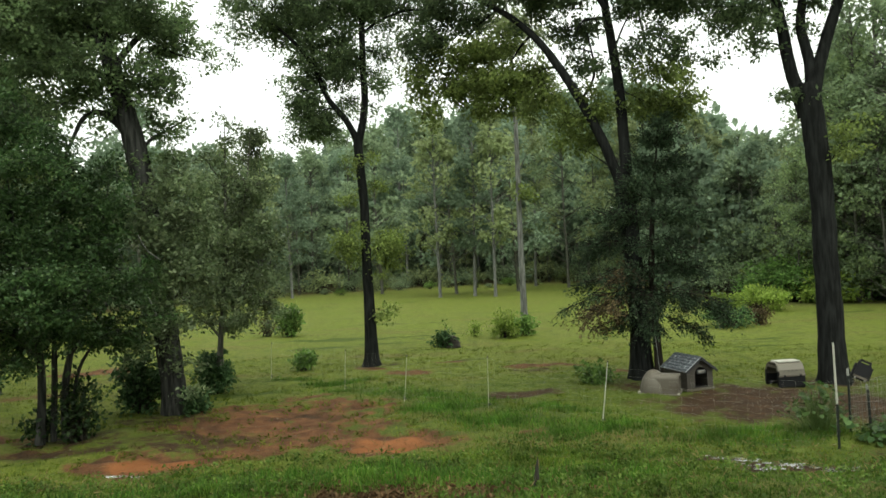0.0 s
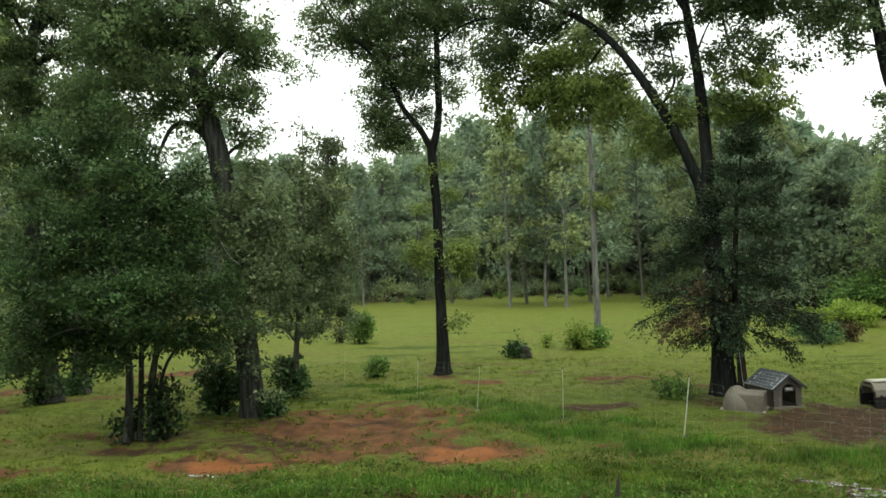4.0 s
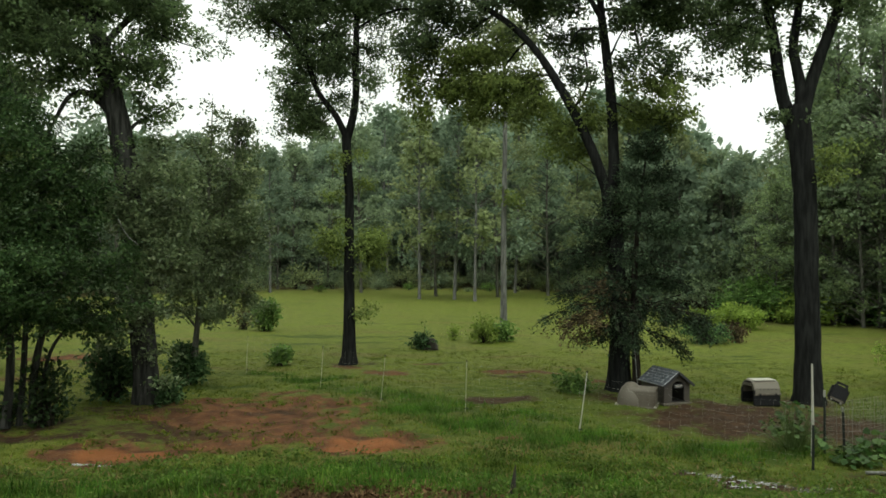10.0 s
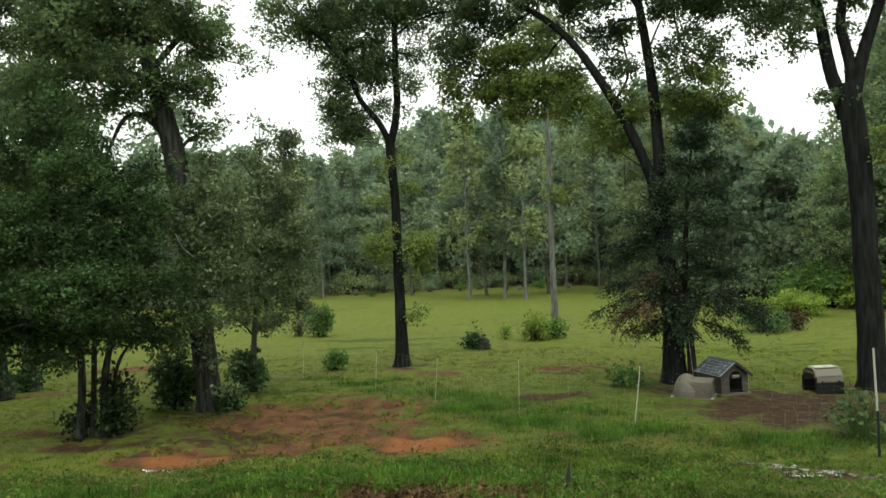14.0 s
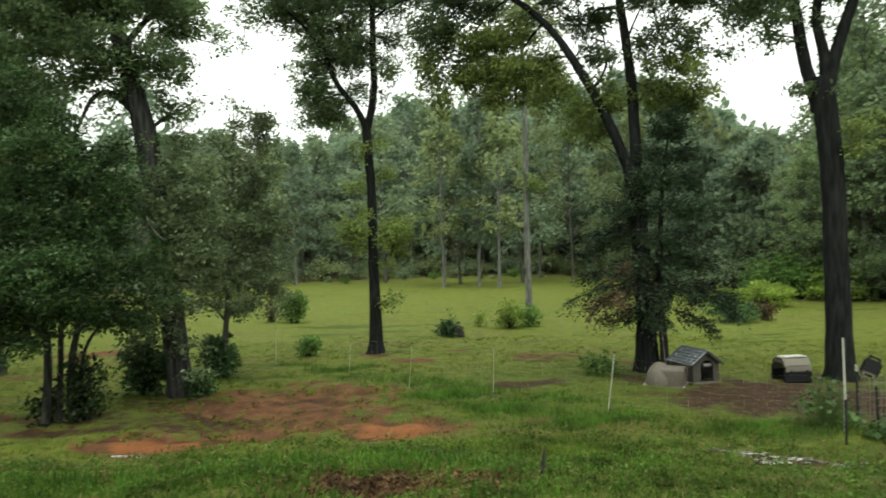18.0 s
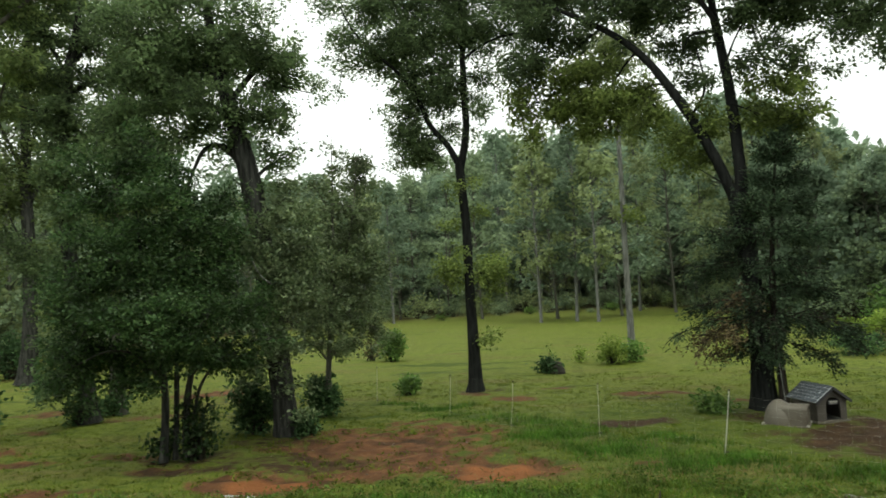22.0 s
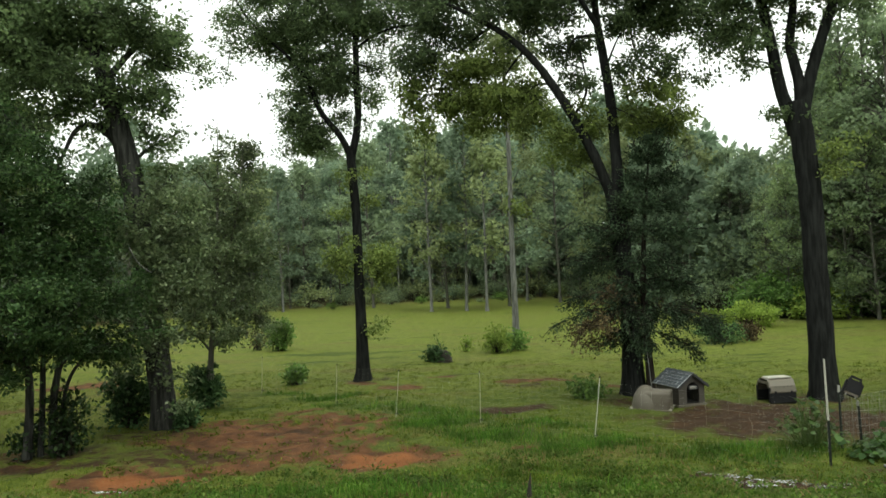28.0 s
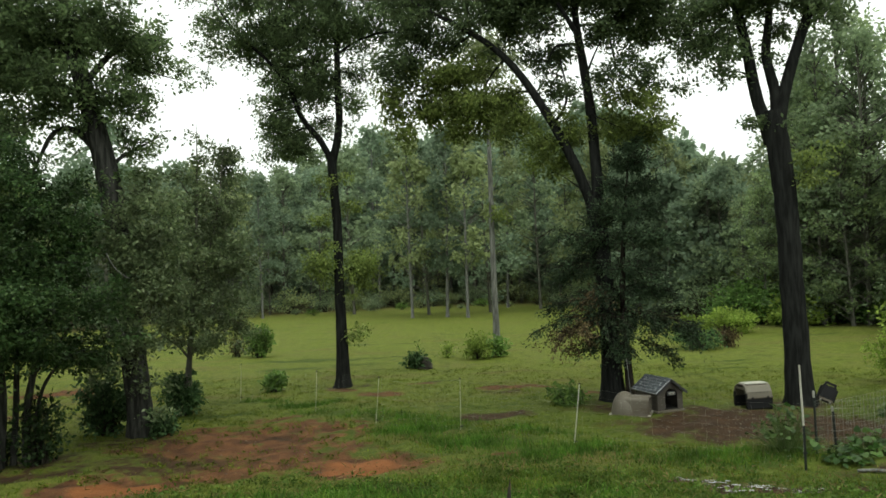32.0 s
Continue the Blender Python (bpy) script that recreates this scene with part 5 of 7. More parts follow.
broad_tree("oak_tree", (-20.02, 25.38), "old flared oak trunk beyond the lawn's shady side",
    [(-0.1, 0.05, 0.5), (0.02, 1.28, 0.42), (0.07, 2.64, 0.37), (0.07, 4.7, 0.34), (0.03, 6.31, 0.33), (-0.03, 7.46, 0.3), (-0.02, 10.0, 0.24), (0.05, 13.74, 0.14)],
    [[(-0.02, 6.77, 0.14), (0.34, 7.69, 0.12), (0.9, 8.87, 0.09), (1.28, 10.54, 0.06)],
     [(-0.05, 8.15, 0.12), (-0.51, 9.29, 0.09), (-0.97, 10.42, 0.06)],
     [(0.01, 5.39, 0.08), (-0.43, 6.09, 0.05), (-0.69, 7.0, 0.03)]],
    [(-0.28, 7.5, 0.3, 0.93, 0.58, 0.91, 36), (-0.83, 8.3, -0.4, 0.79, 0.56, 0.85, 26), (0.57, 8.18, 0.1, 0.84, 0.59, 0.87, 29), (-0.62, 9.35, 0.3, 0.92, 0.58, 0.91, 18), (0.82, 9.5, -0.4, 0.84, 0.7, 0.87, 20), (-0.15, 10.88, -0.2, 1.24, 0.81, 1.07, 58), (-1.12, 11.5, -0.2, 0.99, 0.91, 0.95, 62), (1.12, 11.72, 0.0, 1.08, 0.95, 0.99, 60), (-0.08, 13.01, -0.1, 1.46, 0.94, 1.18, 106), (-0.02, 14.67, -0.0, 1.9, 0.94, 1.4, 139), (-1.11, 6.58, 0.2, 0.7, 0.57, 0.8, 23), (0.78, 5.8, -0.4, 0.52, 0.8, 0.71, 18)]
    + [(-1.14, 4.95, -0.4, 0.49, 0.67, 0.69, 13)],
    LEAF_SHADY, BARK_MID, 0.19, 20, girth=0.72, fan=12)

broad_tree("poplar_tree", (3.01, 27.1), "tall pale slender trunk rising from a shrub",
    [(0, 0, 0.2), (-0.02, 2, 0.155), (-0.04, 4.14, 0.14), (-0.01, 8.9, 0.11), (-0.2, 13, 0.05)],
    [[(-0.02, 8.2, 0.05), (0.5, 9.4, 0.04), (0.9, 10.6, 0.02)], [(-0.02, 8.8, 0.05), (-0.5, 10.2, 0.03), (-0.9, 11.2, 0.02)], [(-0.02, 6.2, 0.03), (0.35, 6.9, 0.02), (0.6, 7.4, 0.01)]],
    [(-0.1, 11.8, 0, 1.4, 1.8, 1.4, 150), (0.3, 5.5, 0, 0.35, 0.4, 0.3, 7, 1), (0.6, 9.8, 0, 0.8, 0.8, 0.8, 40), (0.5, 7.2, 0, 0.4, 0.3, 0.4, 8), (-0.4, 9.2, 0, 0.4, 0.4, 0.4, 10)],
    LEAF_FAR_HAZE[1], BARK_PALE, 0.16, 21, 12, light=LEAF_OAK_LIGHT)

needle_tree("cedar_tree", (4.82, 16.12), "dark drooping cedar standing against the oak",
    [(0, 0, 0.1), (-0.1, 2, 0.08), (-0.05, 3.5, 0.055), (0.2, 5.8, 0.012)],
    [(1.45, 1.5, -0.2), (1.9, 1.95, -0.15), (2.4, 1.8, -0.15), (3.0, 1.45, -0.2), (3.8, 1.1, -0.15), (4.6, 0.68, 0), (5.3, 0.34, 0.05), (5.9, 0.05, 0.05)], LEAF_CEDAR, BARK_RED, 72, 31, (1.9, 2.3), 0.34, 0.08, 25, 0.62, 8)
needle_tree("cedar_tree", (13.0, 15.35), "tall dark conifer with a bare lower trunk behind the garden",
    [(0, 0, 0.085), (0.02, 3.3, 0.065), (0.1, 6, 0.04), (0.14, 8.2, 0.015)],
    [(2.2, 1.0, 0), (2.8, 1.45, 0), (4, 1.35, 0), (5.4, 1.0, 0), (6.8, 0.6, 0), (8.2, 0.08, 0)], LEAF_PINE, BARK_RED, 76, 32, (), 0.3, 0.15, 14)


# ---- woods round the field ----
SKYLINE = [(-60, 14), (-46, 12), (-38, 10.4), (-31, 9.8), (-26, 9.6), (-20.6, 9.8), (-18.5, 9.6), (-16, 9.2), (-14, 9.2), (-12, 9.4), (-8, 10.8), (-4, 12.2), (6, 12.2), (10, 13.5), (16, 13.6), (19, 12.6), (21, 11.2), (23.6, 10), (25, 7.9), (27.2, 10.2), (29, 13.5), (30, 15.5), (31.5, 17.2), (33, 16.4), (34.4, 12.5), (35.4, 8.5), (37.2, 8.5), (38.4, 13), (39.8, 14.5), (41.5, 18.5), (62, 22)]


def wood_tree(name, label, mat, bark_mat, seed, slim, bare, far):
    """A 16 m tree of the woods at the origin, its crown of separate leafy pads; far: with fewer, larger leaf sprays."""
    rng = np.random.default_rng(seed)
    root = thing(name, Matrix(), label, "tree", "trees of the woods round the field")
    lean = rng.normal(0, 0.3, 2)
    pts = [(0, 0, 0), (lean[0] * 0.4, lean[1] * 0.4, 4), (lean[0], lean[1], 8), (lean[0] * 0.7, lean[1] * 1.2, 12), (lean[0], lean[1], 15)]
    tv, tf = ring_tube(pts, [0.14, 0.11, 0.09, 0.06, 0.025], 7, 0.03, seed, 0.4)
    hang("trunk", quads("trunk", tv, tf, bark_mat, True), root)
    near, deep = name == "hickory_tree", bare < 0.3
    k, n = (80, 50) if near else (38, 34) if deep else (48, 46) if far else (54, 46)
    z = bare + (15.2 - bare) * rng.uniform(0, 1, k) ** 0.85
    z[0] = 15.2
    width = slim * np.interp(z, [bare, bare + 2.5, 8, 12, 15.4], [0.55, 1.0, 1.05, 0.8, 0.15])
    th, q = rng.uniform(0, 6.283, k), rng.uniform(0.25, 1.05, k) ** 0.7
    pads = np.stack([lean[0] + width * q * np.cos(th), lean[1] + width * q * np.sin(th), z - 0.25 * q], 1)
    S = np.stack([np.interp(z - 0.8, [0, 8, 15], [0, lean[0], lean[0]]), np.interp(z - 0.8, [0, 8, 15], [0, lean[1], lean[1]]), z - 1.1 - 0.3 * q], 1)
    sv, sf = sticks(S, pads, 0.05, 0.012, 0.04)
    tagged(hang("branchwork", quads("branchwork", sv, sf, bark_mat), root), kind="stuff")
    size = rng.uniform(0.45, 1.15, k) * (0.5 + 0.125 * slim) * (1.5 if deep else 0.8 if near else 1.0)
    d = rng.normal(size=(k, n, 3))
    d /= np.linalg.norm(d, axis=2)[..., None]
    d[..., 2] = d[..., 2] * 0.8 + 0.12
    # lobes break the pad's outline into smaller tufts
    lobe = 1 + 0.32 * np.sin(3 * np.arctan2(d[..., 1], d[..., 0]) + rng.uniform(0, 6.28, (k, 1)))
    P = pads[:, None] + d * (rng.uniform(0.1, 1, (k, n)) ** 0.4 * lobe * size[:, None])[..., None] * [1, 1, 0.85]
    out = (d * [1, 1, 0.25]).reshape(-1, 3)
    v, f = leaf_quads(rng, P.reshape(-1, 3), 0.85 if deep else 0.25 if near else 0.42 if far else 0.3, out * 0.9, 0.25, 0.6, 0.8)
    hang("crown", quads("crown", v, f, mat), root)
    return root


# the woods' haze lies in the leaf colours, not in the air
WOOD = [("oak_tree", "hazy green oak of the woods", LEAF_FAR_HAZE[0], BARK_WOODS, 41, 3.3, 2.4), ("maple_tree", "light green maple of the woods", LEAF_FAR_HAZE[1], BARK_WOODS, 42, 2.9, 1.8),
        ("gum_tree", "slender blue-green tree of the woods", LEAF_FAR_HAZE[2], BARK_PALE, 43, 2.2, 4.2), ("oak_tree", "leafy dull green oak of the woods", LEAF_FAR_HAZE[2], BARK_WOODS, 44, 3.6, 1.2),
        ("maple_tree", "pale-trunked green tree at the wood's edge", LEAF_FAR_HAZE[1], BARK_PALE, 45, 2.4, 4.6),
        ("oak_tree", "thicket-like young oak deep in the woods", LEAF_FAR_HAZE[0], BARK_WOODS, 46, 3.4, 0.4),
        ("oak_tree", "close-grown oak deep in the woods", LEAF_FAR_HAZE[2], BARK_WOODS, 47, 3.2, 0.2),
        ("hickory_tree", "dense hazy green hickory at the wood's edge", LEAF_NEAR_WOOD_HAZE[0], BARK_WOODS, 48, 3.0, 0.9), ("hickory_tree", "broad dull green hickory at the wood's edge", LEAF_NEAR_WOOD_HAZE[1], BARK_WOODS, 49, 3.7, 1.4)]
models, placed = {}, []


def plant(k, x, y, height, turn):
    m = pose(x, y, float(ground_z(x, y)) - 0.1, 0, 0, turn) @ Matrix.Diagonal((height / 16, height / 16, height / 16, 1))
    far = math.hypot(x, y) > 46
    if (k, far) not in models:
        models[k, far] = wood_tree(*WOOD[k], far)
        models[k, far].matrix_basis = m
        return
    src = models[k, far]
    c = copy_thing(src, Matrix())
    c.matrix_basis = m


wr = random.Random(5)
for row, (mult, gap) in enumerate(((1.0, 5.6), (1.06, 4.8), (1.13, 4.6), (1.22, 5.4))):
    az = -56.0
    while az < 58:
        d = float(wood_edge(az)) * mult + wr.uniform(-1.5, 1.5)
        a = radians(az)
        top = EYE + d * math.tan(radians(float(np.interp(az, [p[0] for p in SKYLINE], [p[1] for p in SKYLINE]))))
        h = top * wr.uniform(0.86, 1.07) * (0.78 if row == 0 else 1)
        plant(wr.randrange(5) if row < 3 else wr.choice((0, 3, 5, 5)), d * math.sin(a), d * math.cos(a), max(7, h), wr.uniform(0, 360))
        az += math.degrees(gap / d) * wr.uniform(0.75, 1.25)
# a closed thicket deep in the woods
for row, (mult, gap) in enumerate(((1.28, 3.6), (1.42, 4.0))):
    az = -57.0
    while az < 59:
        d = float(wood_edge(az)) * mult + wr.uniform(-1.5, 1.5)
        a = radians(az)
        top = EYE + d * math.tan(radians(float(np.interp(az, [p[0] for p in SKYLINE], [p[1] for p in SKYLINE]))))
        plant(6, d * math.sin(a), d * math.cos(a), max(7, top * wr.uniform(0.8, 1.0) * (0.74 if az > 26 else 1)), wr.uniform(0, 360))
        az += math.degrees(gap / d) * wr.uniform(0.8, 1.2)
# the pale-trunked trees that stand forward of the woods
EDGE_TRUNKS = [(-0.4, 57, 15, 4), (2.4, 57, 16, 2), (3.9, 55, 15, 4), (-14.2, 66, 14, 2), (9.2, 72, 18, 4), (11.5, 66, 17, 0), (1.0, 62, 16, 3), (-6, 68, 17, 0), (6.5, 63, 16, 3), (16, 62, 17, 1), (-20, 47, 15, 3), (-27, 46, 16, 2), (-31, 38, 17, 0), (-24, 37, 15, 3), (28, 24, 18, 0)]
RIGHT_GROVE = [(19, 44, 10, 3), (21, 47, 11, 5), (18, 51, 11, 0), (22, 52, 12, 5), (20, 41, 9, 1), (23, 45, 10, 3), (17, 47, 10, 6), (18.5, 45, 9, 6), (20.5, 44, 8.6, 6), (22, 42, 9, 6), (24, 40, 10, 6), (15.5, 50, 12, 6), (21, 50, 10, 6)]
HICKORIES = [(22.7, 36.5, 17.4, 7), (23.4, 36.0, 15.5, 7), (22.4, 37.9, 15.2, 8), (24.2, 36.6, 17.2, 8), (21.6, 36.2, 16.4, 7), (22.3, 34.4, 15.4, 7), (21.2, 37.4, 13.0, 8), (21.2, 33.9, 10.0, 8), (19.8, 37.0, 9.6, 7), (20.7, 35.4, 11, 7), (24.4, 31.0, 12.6, 7)]
FENCE_WOOD = [(24.4, 29.1, 12.4, 8), (25.2, 28.4, 15.6, 7), (25.5, 26.8, 15.6, 8), (26.4, 25.9, 16.6, 7), (23.8, 32.1, 9.6, 8), (26.6, 24.3, 17, 8), (18.7, 37.6, 7.8, 8), (23.8, 33.4, 10.0, 7), (18.5, 39.9, 7.6, 7), (24.7, 26.9, 11, 7), (23.6, 29.1, 9, 8)]
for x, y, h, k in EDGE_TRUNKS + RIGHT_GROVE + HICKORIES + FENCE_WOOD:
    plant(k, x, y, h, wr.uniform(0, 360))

understory = None
az = -56.0
us = 0
while az < 58:
    for mult in (0.985, 1.06):
        d = float(wood_edge(az)) * mult + wr.uniform(-1, 1)
        a = radians(az + wr.uniform(-1, 1))
        x, y = d * math.sin(a), d * math.cos(a)
        s = wr.uniform(0.8, 1.7) * (0.85 if abs(az) < 15 else 1.15)
        m = pose(x, y, -0.05, 0, 0, wr.uniform(0, 360)) @ Matrix.Diagonal((s * 1.3, s * 1.3, s, 1))
        if us < 6:
            fine = us > 2
            u = shrub("undergrowth_bush", (0, 40 + us), "tangled green undergrowth bush at the wood's edge", 3.0, 2.2, (LEAF_FAR_HAZE[0], LEAF_SHRUB, LEAF_FAR_HAZE[1], LEAF_NEAR_WOOD_HAZE[1], LEAF_OAK_LIGHT, LEAF_NEAR_WOOD_HAZE[0])[us], 0.1 if fine else 0.17, 78 if fine else 64, 28 if fine else 20, 50 + us, "undergrowth along the woods", 7, "bush", 0.28)
            u.matrix_basis = m
            understory = (understory or []) + [u]
        else:
            c = copy_thing(understory[3 + us % 3 if az > 14 else 0 if us % 4 else 2], Matrix())
            c.matrix_basis = m
        us += 1
    az += math.degrees(3.4 / d)


# smaller bushes straggling out from the woods onto the field
for q in range(22):
    az = -24 + q * 1.75 + wr.uniform(-0.7, 0.7)
    d = float(wood_edge(az)) * wr.uniform(0.86, 0.95)
    sc = wr.uniform(0.25, 0.75)
    c = copy_thing(understory[(0, 1, 2, 4)[q % 4]], Matrix())
    c.matrix_basis = pose(d * math.sin(radians(az)), d * math.cos(radians(az)), -0.05, 0, 0, wr.uniform(0, 360)) @ Matrix.Diagonal((sc * 1.3, sc * 1.3, sc, 1))

# creeper-hung mounds under the woods beyond the garden
mounds = []
for q in range(23):
    az = 24.8 + q * 1.05 + wr.uniform(-0.3, 0.3)
    d = float(wood_edge(az)) * (0.955 if q % 2 else 0.93) + wr.uniform(-0.5, 0.8)
    x, y = d * math.sin(radians(az)), d * math.cos(radians(az))
    sc = wr.uniform(0.95, 1.6)
    m = pose(x, y, -0.05, 0, 0, wr.uniform(0, 360)) @ Matrix.Diagonal((sc * 1.25, sc * 1.25, sc, 1))
    if q < 3:
        mounds.append(shrub("creeper_mound", (0, 40), "bright green mound of creeper under the woods", 2.4, 1.9, (LEAF_KUDZU, LEAF_SHRUB, LEAF_KUDZU)[q], 0.12, 100, 32, 300 + q, "creeper mounds under the woods", 6, "bush", 0.2))
        mounds[-1].matrix_basis = m
    else:
        c = copy_thing(mounds[q % 3], Matrix())
        c.matrix_basis = m


# ---- shrubs on the lawn ----
shrub("shrub", (-4.02, 20.08), "small round green shrub on the lawn", 0.58, 0.56, LEAF_SHRUB, 0.12, 44, 22, 61, clump=0.09)
shrub("shrub", (-6.53, 29.7), "leafy green shrub far out on the lawn", 1.3, 1.2, LEAF_SHRUB, 0.13, 70, 24, 62, clump=0.12)
shrub("shrub", (-7.6, 30.2), "reddish-brown twiggy shrub on the lawn", 1.3, 1.0, LEAF_BROWN, 0.08, 46, 16, 63)
shrub("shrub", (1.08, 27.0), "low light green seedling shrub", 0.4, 0.5, LEAF_BRIGHT, 0.08, 16, 22, 64)
shrub("shrub", (2.2, 26.2), "spreading light green shrub beside the pale trunk", 1.3, 0.95, LEAF_BRIGHT, 0.1, 62, 24, 65)
shrub("shrub", (2.95, 26.5), "dark grassy tuft round the pale trunk", 0.75, 0.8, LEAF_SHRUB, 0.12, 34, 24, 66)
shrub("shrub", (3.4, 16.3), "low wide shrub behind the netting", 0.78, 0.42, LEAF_SHRUB, 0.09, 40, 26, 67)
shrub("shrub", (14.7, 33.2), "wide bright yellow-green shrub at the field's edge", 2.6, 1.1, LEAF_BRIGHT, 0.12, 120, 34, 68, clump=0.15)
shrub("shrub", (11.7, 30.2), "bright yellow-green shrub at the field's edge", 1.5, 1.0, LEAF_BRIGHT, 0.12, 90, 34, 69, clump=0.17)
shrub("shrub", (10.6, 26.6), "clipped dark shrub with a bronze end", 2.2, 0.75, LEAF_DARK_SHRUB, 0.09, 80, 30, 70)
shrub("shrub", (11.9, 26.9), "bronze-red rounded shrub beside a hedge", 0.8, 0.8, LEAF_BROWN, 0.08, 40, 30, 71)
shrub("shrub", (19.5, 36.0), "bright hedge-like shrub under the woods", 3.4, 1.6, LEAF_BRIGHT, 0.16, 110, 28, 72, clump=0.22)
shrub("shrub", (24.5, 34.5), "bright hedge-like shrub under the woods", 3.6, 1.7, LEAF_SHRUB, 0.16, 110, 28, 73, clump=0.22)
shrub("shrub", (-5.55, 16.95), "dark rounded bush at the young tree's foot", 0.95, 0.95, LEAF_DARK_SHRUB, 0.09, 110, 34, 74, clump=0.1)
shrub("shrub", (-6.5, 15.1), "dark wide bush beside the leaning oak", 1.25, 1.25, LEAF_DARK_SHRUB, 0.09, 110, 32, 75)
shrub("shrub", (-5.25, 14.8), "low dark ivy at the oak's foot", 0.5, 0.42, LEAF_DARK_SHRUB, 0.08, 40, 30, 76)
shrub("shrub", (-6.5, 12.55), "leafy suckers at the evergreen's foot", 0.75, 1.1, LEAF_HOLLY, 0.08, 60, 28, 77)
shrub("shrub", (-7.15, 12.5), "leafy suckers round the stems", 0.5, 0.5, LEAF_HOLLY, 0.08, 24, 28, 78)
shrub("shrub", (-12.7, 14.2), "dark thicket wrapped round the tall trunk", 1.35, 1.4, LEAF_DARK_SHRUB, 0.1, 110, 32, 79)
shrub("shrub", (-11.5, 16.3), "ivy bush at a trunk's foot", 0.9, 0.7, LEAF_DARK_SHRUB, 0.09, 50, 30, 80)
shrub("shrub", (-11.6, 17.8), "ivy bush at a trunk's foot", 0.8, 0.5, LEAF_DARK_SHRUB, 0.09, 40, 30, 81)
shrub("shrub", (-22.5, 27.5), "dark bush in the shade of the woods", 2.4, 2.0, LEAF_DARK_SHRUB, 0.14, 90, 30, 82, clump=0.2)
shrub("shrub", (-6.4, 6.9), "broad-leaved weed on the bank", 0.5, 0.75, LEAF_SQUASH, 0.16, 14, 10, 83, clump=0.1)

# ---- old stump ----
WOOD_DARK = shader("weathered_wood", (0.034, 0.03, 0.025), 0.9, var=0.4, scale=8, fine=60, bump=0.6)
st = thing("tree_stump", facing(0.12, 24.3, -0.02), "low dark rotten stump in the grass", "stump")
sv, sf = ring_tube([(0, 0, 0), (0.02, 0, 0.2), (0.03, 0, 0.36), (0.03, 0, 0.38)], [0.34, 0.27, 0.22, 0.02], 16, 0.1, 90, 0.2)
hang("stump_body", quads("stump_body", sv, sf, WOOD_DARK), st)
shrub("shrub", (-0.1, 24.1), "grassy weeds round the stump", 0.85, 0.45, LEAF_DARK_SHRUB, 0.11, 46, 22, 91)
shrub("sapling", (0.0, 24.4), "thin weed sprig standing by the stump", 0.16, 0.95, LEAF_SHRUB, 0.07, 9, 9, 92, category="plant", clump=0.06)

# ---- dog shelters ----
PLASTIC_BEIGE = shader("beige_plastic", (0.1, 0.088, 0.072), 0.5, var=0.15, scale=3, fine=90, bump=0.12, second=(0.07, 0.057, 0.044), second_at=0.56)
PLASTIC_TAN = shader("tan_plastic", (0.125, 0.112, 0.09), 0.38, var=0.12, scale=4, fine=80, bump=0.1, spec=0.4)
PLASTIC_WALL = shader("taupe_plastic_siding", (0.058, 0.051, 0.044), 0.55, var=0.12, scale=4, fine=80, bump=0.12)
SHINGLE = shader("wet_slate_shingle", (0.05, 0.058, 0.07), 0.4, var=0.2, scale=6, fine=60, bump=0.2, spec=0.5)
PLASTIC_WHITE = shader("off_white_plastic", (0.42, 0.41, 0.37), 0.3, var=0.1, scale=4, fine=60, bump=0.1, second=(0.22, 0.2, 0.165), second_at=0.6)
PLASTIC_BLACK = shader("black_plastic", (0.012, 0.012, 0.014), 0.5, var=0.2, scale=5, fine=60, bump=0.1, spec=0.15)
ROOF_BASE = shader("pale_grey_plastic_roof", (0.34, 0.36, 0.38), 0.5, var=0.15)
DARK_TRIM = shader("dark_trim", (0.03, 0.03, 0.034), 0.5, var=0.15)
STEEL = shader("dull_wire_steel", (0.3, 0.3, 0.3), 0.45, 0.9, var=0.1)


def prism(outline, y0, y1):
    """An outline in x and z drawn out from y0 to y1."""
    bm = bmesh.new()
    a = [bm.verts.new((x, y0, z)) for x, z in outline]
    c = [bm.verts.new((x, y1, z)) for x, z in outline]
    n = len(outline)
    bm.faces.new(a)
    bm.faces.new(c[::-1])
    for i in range(n):
        bm.faces.new((a[i], c[i], c[(i + 1) % n], a[(i + 1) % n]))
    bmesh.ops.recalc_face_normals(bm, faces=bm.faces)
    return bm


def arch(w, h, n=10):
    """Half outline of an arched opening, right foot to left foot."""
    r = w / 2
    return [(r, 0.0)] + [(r * math.cos(a), h - r + r * math.sin(a)) for a in np.linspace(0, math.pi, n)] + [(-r, 0.0)]


